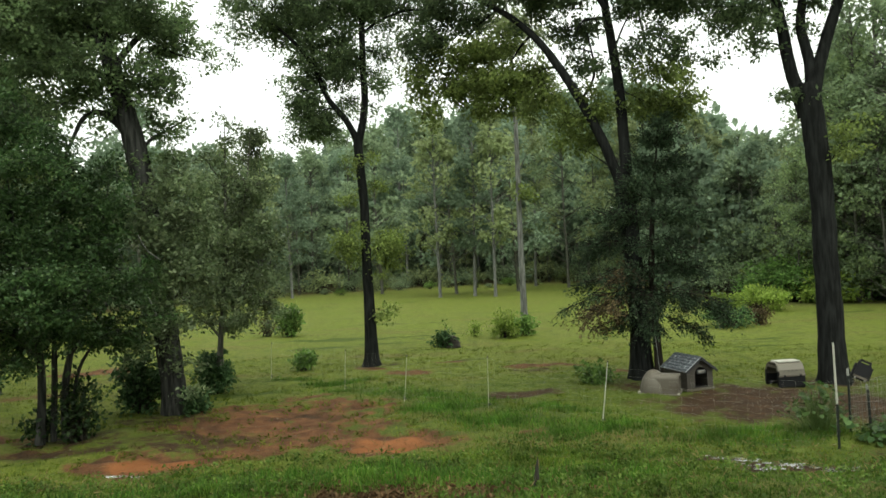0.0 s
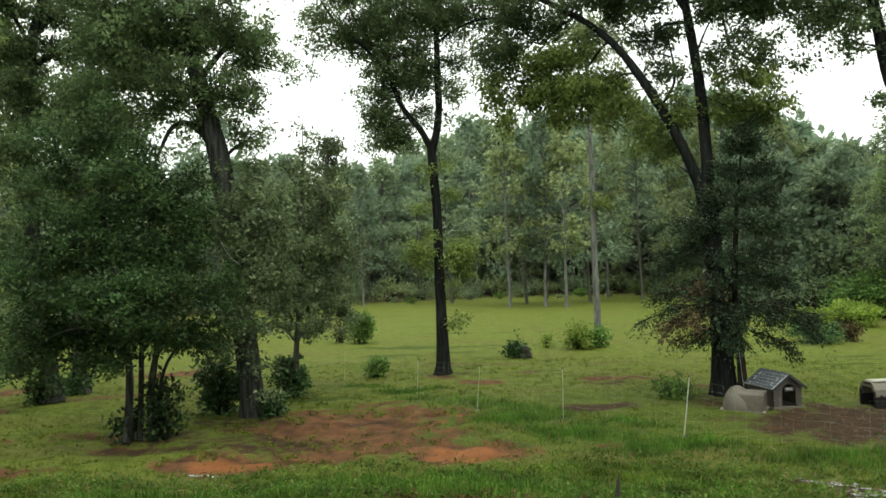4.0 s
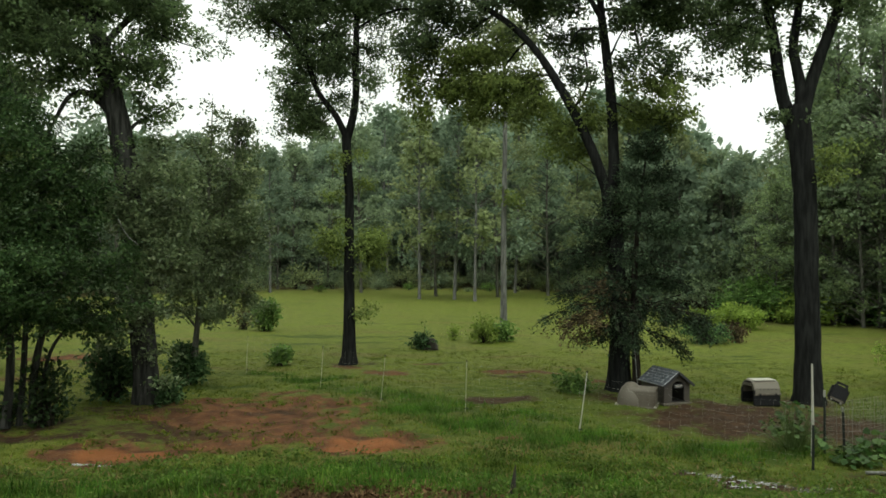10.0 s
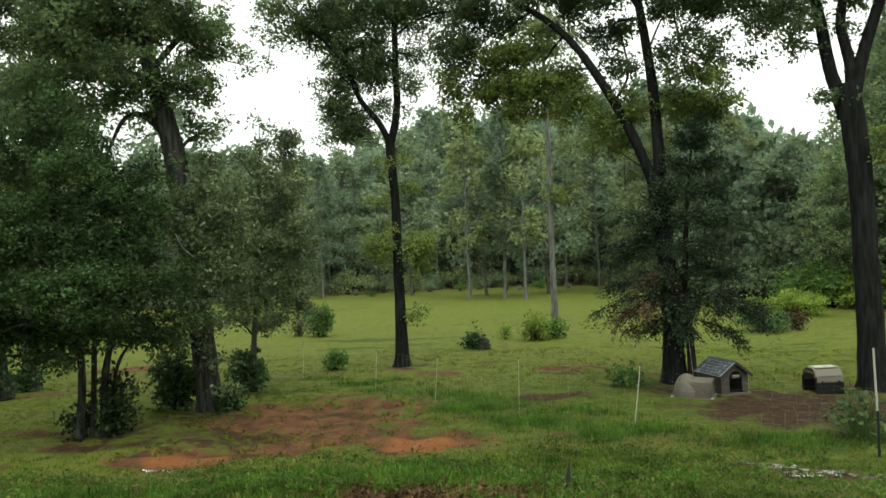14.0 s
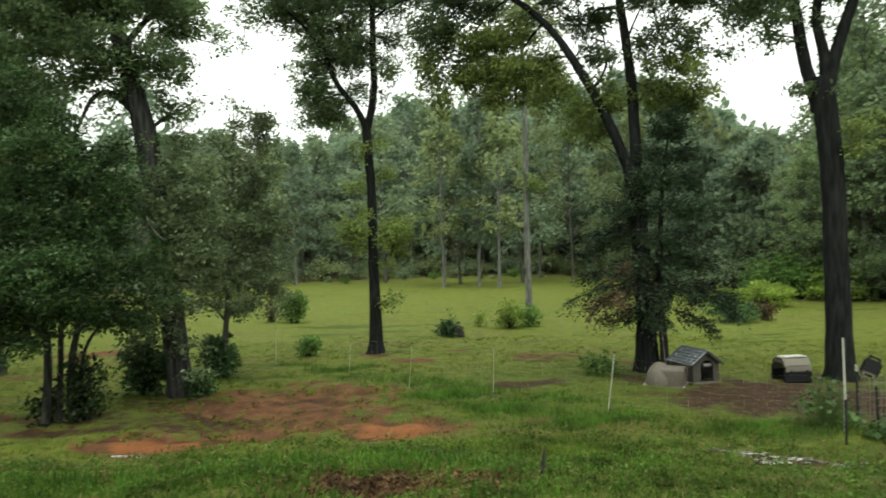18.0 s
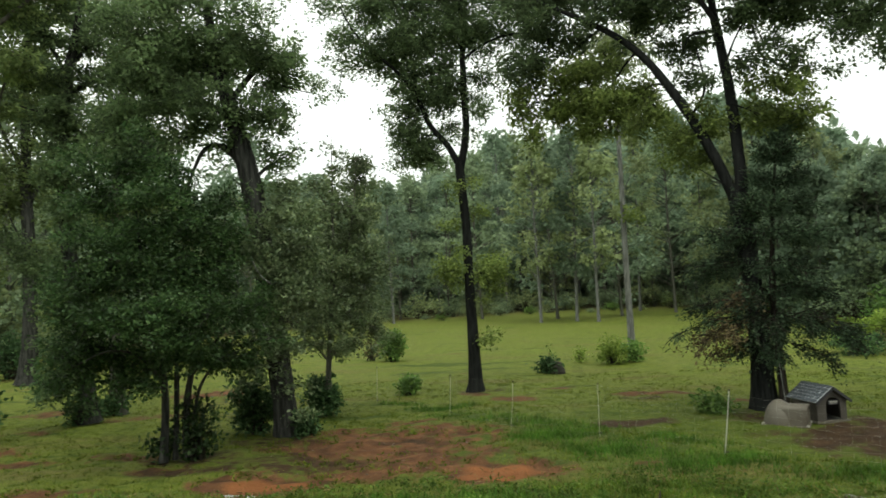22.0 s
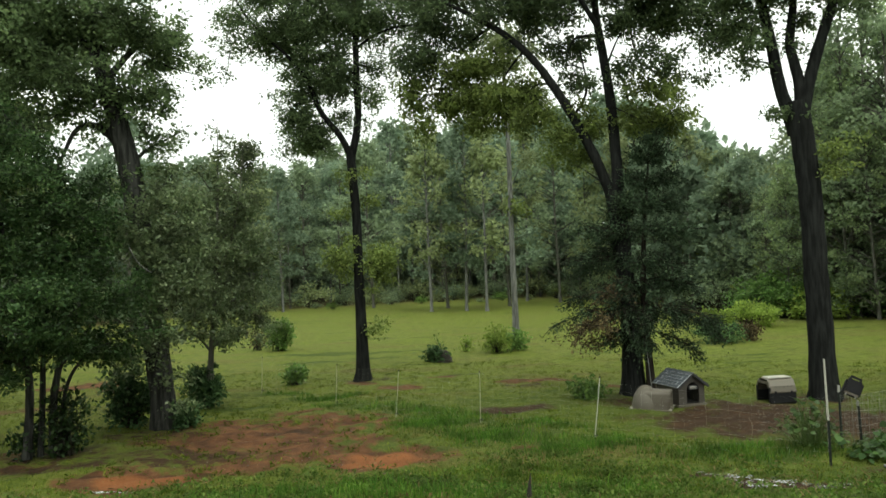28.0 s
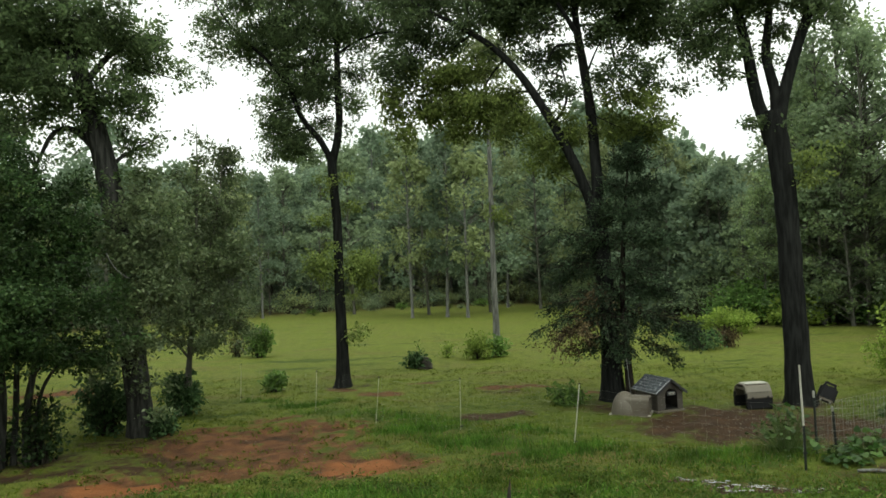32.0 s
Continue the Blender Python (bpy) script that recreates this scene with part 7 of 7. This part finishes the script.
broad_tree("fruit_tree", (15.56, 15.75), "small round-headed tree on a clear stem", [(0, 0, 0.05), (-0.03, 0.6, 0.04), (0.02, 1.1, 0.03)], [[(0, 0.7, 0.03), (0.3, 1.1, 0.02), (0.45, 1.5, 0.01)], [(0, 0.7, 0.03), (-0.3, 1.1, 0.02), (-0.4, 1.5, 0.01)]],
    [(0, 1.35, 0, 0.6, 0.5, 0.55, 56)], LEAF_SHRUB, BARK_GREY, 0.1, 143, 11, girth=1, dense=1.5)
shrub("corn_plant", (14.0, 17.5), "tall thin weedy plant by the fence", 0.5, 1.5, LEAF_BRIGHT, 0.13, 16, 12, 144, category="plant")
broad_tree("gum_tree", (20.5, 16.2), "leafy tree whose yellow-green branches hang in over the garden", [(0, 0, 0.25), (0.1, 4, 0.2), (0, 8, 0.14), (0, 12, 0.06)],
    [[(0.1, 5, 0.08), (-1.6, 5.6, 0.05), (-2.6, 5.2, 0.03)], [(0, 7, 0.08), (-1.6, 8, 0.05), (-2.8, 8, 0.03)], [(0, 8, 0.07), (1.5, 9, 0.05), (2.5, 9.2, 0.03)]],
    [(-2.2, 5.2, 0, 1.2, 0.9, 1.2, 70, 1), (-1.6, 3.6, 0, 1.0, 0.8, 1.2, 44, 1), (-2.0, 7.8, 0, 1.5, 1.2, 1.5, 90), (0, 9.5, 0, 2.6, 2.2, 2.4, 150), (1, 6, 0, 1.8, 1.6, 1.8, 80)], LEAF_OAK, BARK_GREY, 0.13, 145, 12, light=LEAF_OAK_LIGHT, dense=2.6)

hv = thing("bee_hive", facing(15.95, 18.06, float(ground_z(15.95, 18.06))) @ pose(0, 0, 0, 0, 0, 20), "weathered wooden hive box with a bright metal lid on legs", "hive")
for sx in (-0.18, 0.18):
    for sy in (-0.15, 0.15):
        part("leg", box(0.05, 0.05, 0.26, (sx, sy, 0.13), 0.004), WOOD_DARK, hv)
part("hive_body", box(0.46, 0.4, 0.44, (0, 0, 0.475), 0.008), shader("grey_hive_wood", (0.045, 0.038, 0.032), 0.8, var=0.3), hv)
part("lid", box(0.54, 0.48, 0.05, (0, 0, 0.72), 0.008), shader("bright_metal_lid", (0.6, 0.62, 0.64), 0.3, 0.6, var=0.1), hv, "bright sheet-metal lid")
wp = thing("white_post", facing(15.3, 18.15, float(ground_z(15.3, 18.15))), "white post with a knob beside the hive", "post")
part("post_shaft", box(0.06, 0.06, 0.74, (0, 0, 0.37), 0.008), PAINT_WHITE, wp)
part("knob", box(0.1, 0.09, 0.16, (0, 0, 0.8), 0.03), PAINT_WHITE, wp)
tub = thing("feed_trough", facing(17.0, 17.75, float(ground_z(17.0, 17.75))), "dark feed trough standing on the grass", "trough")
part("trough_body", box(0.5, 0.34, 0.26, (0, 0, 0.15), 0.03), PLASTIC_BLACK, tub)
part("rim", box(0.55, 0.39, 0.04, (0, 0, 0.28), 0.015), DARK_TRIM, tub)
RUST = shader("orange_paint", (0.22, 0.09, 0.03), 0.6, var=0.25, second=(0.2, 0.08, 0.04), second_at=0.6)
trl = thing("garden_trellis", facing(17.75, 15.85, float(ground_z(17.75, 15.85))), "orange-painted ladder trellis in the garden", "trellis")
for s in (-1, 1):
    part("rail", box(0.04, 0.04, 1.3, (s * 0.18, 0, 0.65), 0.004), RUST, trl)
for k in range(5):
    part("rung", box(0.36, 0.03, 0.03, (0, 0, 0.2 + 0.24 * k), 0.004), RUST, trl)

# ---- timber and scraps on the bank ----
TIMBER = shader("wet_orange_timber", (0.21, 0.1, 0.042), 0.6, var=0.35, scale=3, fine=40, bump=0.4, second=(0.1, 0.05, 0.026), second_at=0.52, spec=0.15)
SHEET = shader("white_sheet", (0.27, 0.28, 0.27), 0.5, var=0.1, scale=6, fine=40, bump=0.2)
STONE = shader("grey_flat_stone", (0.15, 0.14, 0.135), 0.7, var=0.2, scale=7, fine=60, bump=0.3)


def lie(name, label, category, x, y, turn, lift=0.0):
    return thing(name, pose(x, y, float(ground_z(x, y)) + lift, 0, 0, turn), label, category)


bt = lie("timber_beam", "wet orange-brown timber beam lying along the bank", "timber", 6.43, 5.56, -3)
part("beam_body", box(4.6, 0.24, 0.2, (0, 0, 0.1), 0.012), TIMBER, bt)
b2 = lie("timber_board", "short offcut board lying on the beam", "timber", 6.68, 5.54, -3, 0.2)
part("board_body", box(0.5, 0.1, 0.03, (0, 0, 0.016), 0.004), TIMBER, b2)
p1 = lie("timber_board", "wet orange-brown plank lying in tall grass", "timber", -4.1, 6.8, 15, 0.03)
part("board_body", box(1.22, 0.16, 0.05, (0, 0, 0.03), 0.006), TIMBER, p1)


def crumpled(name, label, x, y, w, d, seed, turn=0):
    rng = np.random.default_rng(seed)
    root = lie(name, label, "plastic sheet", x, y, turn, 0.03)
    n = 12
    bm = bmesh.new()
    def crease(i, j):
        at = Vector((i * 0.34 + 7 * seed, j * 0.3, seed))
        return 0.035 + 0.1 * min(w, d) * (noise.noise(at * 1.3) + 0.5 * noise.noise(at * 3.1))

    g = [[bm.verts.new((w * (i / n - 0.5) * (1 + 0.12 * math.sin(j * 1.7 + seed)), d * (j / n - 0.5) * (1 + 0.25 * math.sin(i * 1.1 + seed)), crease(i, j) + 0.004 * rng.random())) for j in range(n + 1)] for i in range(n + 1)]
    for i in range(n):
        for j in range(n):
            bm.faces.new((g[i][j], g[i + 1][j], g[i + 1][j + 1], g[i][j + 1]))
    ext = bmesh.ops.extrude_face_region(bm, geom=bm.faces[:])
    bmesh.ops.translate(bm, vec=(0, 0, -0.012), verts=[q for q in ext["geom"] if isinstance(q, bmesh.types.BMVert)])
    bmesh.ops.recalc_face_normals(bm, faces=bm.faces)
    part("sheet_folds", bm, SHEET, root, smooth=True)


crumpled("plastic_sheet", "crumpled white plastic sheet in the grass", -3.66, 6.66, 0.52, 0.2, 1, 12)
crumpled("plastic_sheet", "crumpled white plastic sheet under a plank", -4.44, 6.52, 0.36, 0.18, 2, 12)
crumpled("plastic_sheet", "torn white plastic scrap behind the beam", 5.3, 6.06, 0.26, 0.08, 3, -4)
crumpled("plastic_sheet", "torn white plastic scrap behind the beam", 5.6, 6.07, 0.13, 0.09, 4, 10)
crumpled("plastic_sheet", "torn white plastic scrap behind the beam", 5.86, 6.08, 0.12, 0.08, 5, 20)
fs = lie("flat_stone", "flat grey paving slab in the grass", "stone", 6.3, 6.1, 8)
part("slab", box(0.5, 0.36, 0.05, (0, 0, 0.03), 0.01), STONE, fs)
sb = lie("broken_stub", "dark pointed broken stub sticking out of the grass", "stub", 0.95, 7.85, 0)
v, f = ring_tube([(0, 0, -0.02), (0.01, 0, 0.14), (0.03, 0, 0.34)], [0.035, 0.028, 0.004], 8, 0.12, 7)
hang("stub_wood", quads("stub_wood", v, f, WOOD_DARK), sb)

# ---- puddles ----
WATER = bpy.data.materials.new("sky_glint_water")
WATER.use_nodes = True
wb = WATER.node_tree.nodes["Principled BSDF"]
# pale, half-metallic water: the bright sky's glint is put into the colour
wb.inputs["Base Color"].default_value = (0.5, 0.49, 0.46, 1)
wb.inputs["Metallic"].default_value = 0.45
wb.inputs["Roughness"].default_value = 0.06
wb.inputs["Specular IOR Level"].default_value = 1.0
wb.inputs["Coat Weight"].default_value = 1.0
wb.inputs["Coat Roughness"].default_value = 0.03
wb.inputs["Coat IOR"].default_value = 1.7
wnz, wbp = WATER.node_tree.nodes.new("ShaderNodeTexNoise"), WATER.node_tree.nodes.new("ShaderNodeBump")
wnz.inputs["Scale"].default_value, wbp.inputs["Strength"].default_value, wbp.inputs["Distance"].default_value = 22, 0.9, 0.04
WATER.node_tree.links.new(wnz.outputs["Fac"], wbp.inputs["Height"])
WATER.node_tree.links.new(wbp.outputs[0], wb.inputs["Normal"])
for i, (x, y, rx, ry) in enumerate(PUDDLES):
    bm = bmesh.new()
    ring = []
    for k in range(22):
        a = k * math.tau / 22
        q = 1 + 0.3 * math.sin(3 * a + i) + 0.2 * math.sin(7 * a + 2 * i)
        ring.append(bm.verts.new((rx * q * math.cos(a), ry * q * math.sin(a), 0)))
    bm.faces.new(ring)
    pd = part("puddle", bm, WATER)
    pd.location = (x, y, max(float(ground_z(x + dx, y + dy)) for dx in (-rx * 0.7, 0, rx * 0.7) for dy in (-ry, 0, ry)) + 0.004)
    tagged(pd, "small rain puddle in the grass, silvered for the sky's glint", "puddle", "rain puddles")

# ---- pebbles and litter on the bare earth ----
pr = np.random.default_rng(77)
n = 420
yx, yy = pr.normal(0, 1, n), pr.normal(0, 1, n)
spot = pr.choice(4, n, p=(0.46, 0.46, 0.07, 0.01))
yx = np.array([6.2, 10.5, -3.8, -1.4])[spot] + yx * np.array([1.3, 1.6, 1.6, 0.9])[spot]
yy = np.array([13.4, 12.2, 12.4, 11.2])[spot] + yy * np.array([0.8, 0.7, 0.9, 0.5])[spot]
V, Fc = [], []
base = np.array([(1, 0, 0), (-1, 0, 0), (0, 1, 0), (0, -1, 0), (0, 0, 0.7), (0, 0, -0.7)])
tri = np.array([(0, 2, 4), (2, 1, 4), (1, 3, 4), (3, 0, 4), (2, 0, 5), (1, 2, 5), (3, 1, 5), (0, 3, 5)])
for k in range(n):
    a = pr.uniform(0, 6.28)
    rot = np.array([(math.cos(a), -math.sin(a), 0), (math.sin(a), math.cos(a), 0), (0, 0, 1)])
    V.append((base * pr.uniform(0.008, 0.03, 3)) @ rot.T + [yx[k], yy[k], float(ground_z(yx[k], yy[k])) + 0.006])
    Fc.append(tri + 6 * k)
PEBBLE = shader("wet_pebble", (0.08, 0.06, 0.048), 0.3, var=0.5, scale=2, fine=30, bump=0.2, spec=0.5)
tagged(new("pebbles", quads("pebbles", np.concatenate(V), np.concatenate(Fc), PEBBLE)), "small wet pebbles and crumbs on the bare earth", "pebbles", kind="stuff")

# ---- creepers on the leaning oak ----
for nodes in ([(-1.0, 4.0), (-0.95, 3.5), (-0.8, 3.0), (-0.45, 2.5), (-0.3, 2.1)], [(-0.6, 3.7), (-0.45, 3.35), (-0.2, 3.15)]):
    cr = thing("creeper_vine", facing(-5.17, 13.56, 0), "bare pale creeper stem hanging on the oak", "vine")
    v, f = ring_tube([(x, 0.05 * i, z) for i, (x, z) in enumerate(nodes)], [0.012] * len(nodes), 6, 0.05, 3)
    hang("vine_stem", quads("vine_stem", v, f, BARK_PALE, True), cr)

# ---- grass ----
gr = np.random.default_rng(99)


def bare(x, y):
    k = np.sin(x * 3.1 + np.sin(y * 2.3)) * np.sin(y * 3.7 + np.cos(x * 1.9)) * 0.22
    pools = hills(x, y, [(px, py, rx * 1.25, ry * 1.5, 2.0) for px, py, rx, ry in PUDDLES] + [(-4.1, 6.75, 0.7, 0.22, 2.0), (-3.7, 6.6, 0.35, 0.22, 2.0), (6.22, 6.1, 0.3, 0.22, 2.0), (5.55, 6.06, 0.45, 0.1, 2.0)], 0.0)
    return np.maximum(np.maximum(hills(x, y, CLAY), hills(x, y, DIRT)) + k, pools)


def blades(n, r0, r1, h0, h1, wid, thin, power=1.0):
    """Bent two-piece blades over a fan in front of the house."""
    az = gr.uniform(radians(-47), radians(50), n)
    r = r0 + (r1 - r0) * gr.uniform(0, 1, n) ** power
    x, y = r * np.sin(az), r * np.cos(az)
    # tufts: draw blades together
    tuft = gr.integers(0, max(1, n // 7), n)
    jx, jy = gr.normal(0, 0.05, n), gr.normal(0, 0.05, n)
    x, y = x[tuft] + jx, y[tuft] + jy
    keep = (bare(x, y) < thin + gr.normal(0, 0.07, n)) & (y > 3)
    if h1 > 0.2:
        keep &= x + gr.normal(0, 0.8, n) < 2.5
    x, y = x[keep], y[keep]
    n = len(x)
    z = ground_z(x, y)
    h = gr.uniform(h0, h1, n) * (0.55 + 0.75 * (np.sin(x * 1.1) * np.sin(y * 1.4 + x * 0.4) * 0.5 + 0.5))
    th = gr.uniform(0, 6.283, n)
    bend = gr.uniform(0.2, 0.9, n) * h
    d = np.stack([np.cos(th), np.sin(th), np.zeros(n)], 1)
    s = np.stack([-np.sin(th), np.cos(th), np.zeros(n)], 1) * (wid * gr.uniform(0.7, 1.4, n))[:, None]
    P = np.stack([x, y, z - 0.01], 1)
    M = P + d * (bend * 0.3)[:, None] + np.stack([np.zeros(n), np.zeros(n), h * 0.62], 1)
    T = P + d * bend[:, None] + np.stack([np.zeros(n), np.zeros(n), h * 0.95], 1)
    if h1 < 0.082:
        return np.stack([P - s, P + s, T], 1).reshape(-1, 3), np.arange(3 * n).reshape(n, 3)
    V = np.stack([P - s, P + s, M + s * 0.8, M - s * 0.8, T], 1).reshape(-1, 3)
    b = np.arange(n)[:, None] * 5
    F = np.concatenate([b + [0, 1, 2], b + [0, 2, 3], b + [3, 2, 4]])
    return V, F


v, f = blades(86000, 6.4, 10.8, 0.025, 0.085, 0.0042, 0.46)
tagged(new("long_grass", quads("long_grass", v, f, GRASS)), "wet tangled green grass on the bank", "grass", kind="stuff")
v, f = blades(15000, 6.3, 9.2, 0.05, 0.21, 0.0055, 0.5)
tagged(new("tall_grass", quads("tall_grass", v, f, TALL_GRASS)), "tall seeding grass blades on the bank", "grass", kind="stuff")
# broad little weeds and dead blades among the grass of the bank
n = 7000
az, r = gr.uniform(radians(-46), radians(48), n), gr.uniform(6.4, 11.2, n)
wx, wy = r * np.sin(az), r * np.cos(az)
ok = (np.sin(wx * 1.7 + 2) * np.sin(wy * 2.1) + gr.normal(0, 0.5, n) > -0.1) & (bare(wx, wy) < 0.6)
wx, wy = np.repeat(wx[ok], 5), np.repeat(wy[ok], 5)
n = len(wx)
P = np.stack([wx + gr.normal(0, 0.03, n), wy + gr.normal(0, 0.03, n), ground_z(wx, wy) + gr.uniform(0.01, 0.09, n)], 1)
v, f = leaf_quads(gr, P, 0.055, droop=-0.3, wide=0.55)
tagged(new("lawn_weeds", quads("lawn_weeds", v, f, leafy("leaf_weed", (0.085, 0.15, 0.03), (0.17, 0.23, 0.06), 0.4))), "small broad-leaved weeds in the bank's grass", "weeds", kind="stuff")
n = 5000
az, r = gr.uniform(radians(-46), radians(48), n), gr.uniform(6.4, 12, n)
P = np.stack([r * np.sin(az), r * np.cos(az), np.zeros(n)], 1)
P[:, 2] = ground_z(P[:, 0], P[:, 1]) + gr.uniform(0.005, 0.05, n)
v, f = leaf_quads(gr, P, 0.11, droop=0, wide=0.12)
tagged(new("dead_grass", quads("dead_grass", v, f, leafy("dead_blade", (0.16, 0.12, 0.06), (0.27, 0.21, 0.11), 0.8))), "dead straw-coloured blades lying in the grass", "grass", kind="stuff")
# brown leaf litter over the scraped patches of the bank
n = 2600
P = np.stack([gr.normal(-0.6, 0.75, n), gr.normal(7.45, 0.3, n), np.zeros(n)], 1)
P[:, 2] = ground_z(P[:, 0], P[:, 1]) + gr.uniform(0.004, 0.03, n)
v, f = leaf_quads(gr, P, 0.06, droop=0, wide=0.5)
tagged(new("leaf_litter", quads("leaf_litter", v, f, leafy("dead_leaf", (0.07, 0.042, 0.022), (0.16, 0.1, 0.055), 0.8, 0.1))), "wet brown leaf litter on scraped earth", "litter", kind="stuff")
# scattered tufts and weeds rooted in the clay
n = 6500
cx, cy = gr.uniform(-11, 0.6, n), gr.uniform(9.8, 15.5, n)
tuft = gr.integers(0, n // 12, n)
cx, cy = cx[tuft] + gr.normal(0, 0.05, n), cy[tuft] + gr.normal(0, 0.05, n)
lie_in = hills(cx, cy, CLAY) + 0.12 * np.sin(cx * 4.1) * np.sin(cy * 5.3)
ok = (lie_in < 0.86) & (lie_in > 0.42)
cx, cy = cx[ok], cy[ok]
n = len(cx)
P = np.stack([cx, cy, ground_z(cx, cy) + gr.uniform(0.0, 0.05, n)], 1)
v, f = leaf_quads(gr, P, 0.07, droop=-0.4, wide=0.3)
tagged(new("clay_tufts", quads("clay_tufts", v, f, SHORT_GRASS)), "sparse dark grass tufts rooted in bare clay", "grass", kind="stuff")
# longer swathes of lush grass: a ridge before the dog yard and along the netting
x0, y0 = gr.uniform(-5, 7, 300000), gr.uniform(9.8, 19, 300000)
pick = (hills(x0, y0, STRIP) * (0.6 + 0.5 * np.sin(x0 * 2.1 + np.sin(y0 * 3)) * np.sin(y0 * 2.6)) > gr.uniform(0.1, 1.9, len(x0))) & (bare(x0, y0) < 0.5)
lx, ly = x0[pick][:60000], y0[pick][:60000]
n = len(lx)
th = gr.uniform(0, 6.283, n)
h = gr.uniform(0.05, 0.17, n)
P = np.stack([lx, ly, ground_z(lx, ly) - 0.01], 1)
d = np.stack([np.cos(th) * h * 0.6, np.sin(th) * h * 0.6, h], 1)
w = np.stack([-np.sin(th), np.cos(th), np.zeros(n)], 1) * 0.007
tagged(new("lush_grass", quads("lush_grass", np.stack([P - w, P + w, P + d], 1).reshape(-1, 3), np.arange(3 * n).reshape(n, 3), TALL_GRASS)), "lush deep green grass along a low ridge", "grass", kind="stuff")
v, f = blades(115000, 9.8, 24, 0.025, 0.08, 0.007, 0.45, 1.3)
tagged(new("lawn_grass", quads("lawn_grass", v, f, SHORT_GRASS)), "short uneven lawn grass thinning over clay", "grass", kind="stuff")
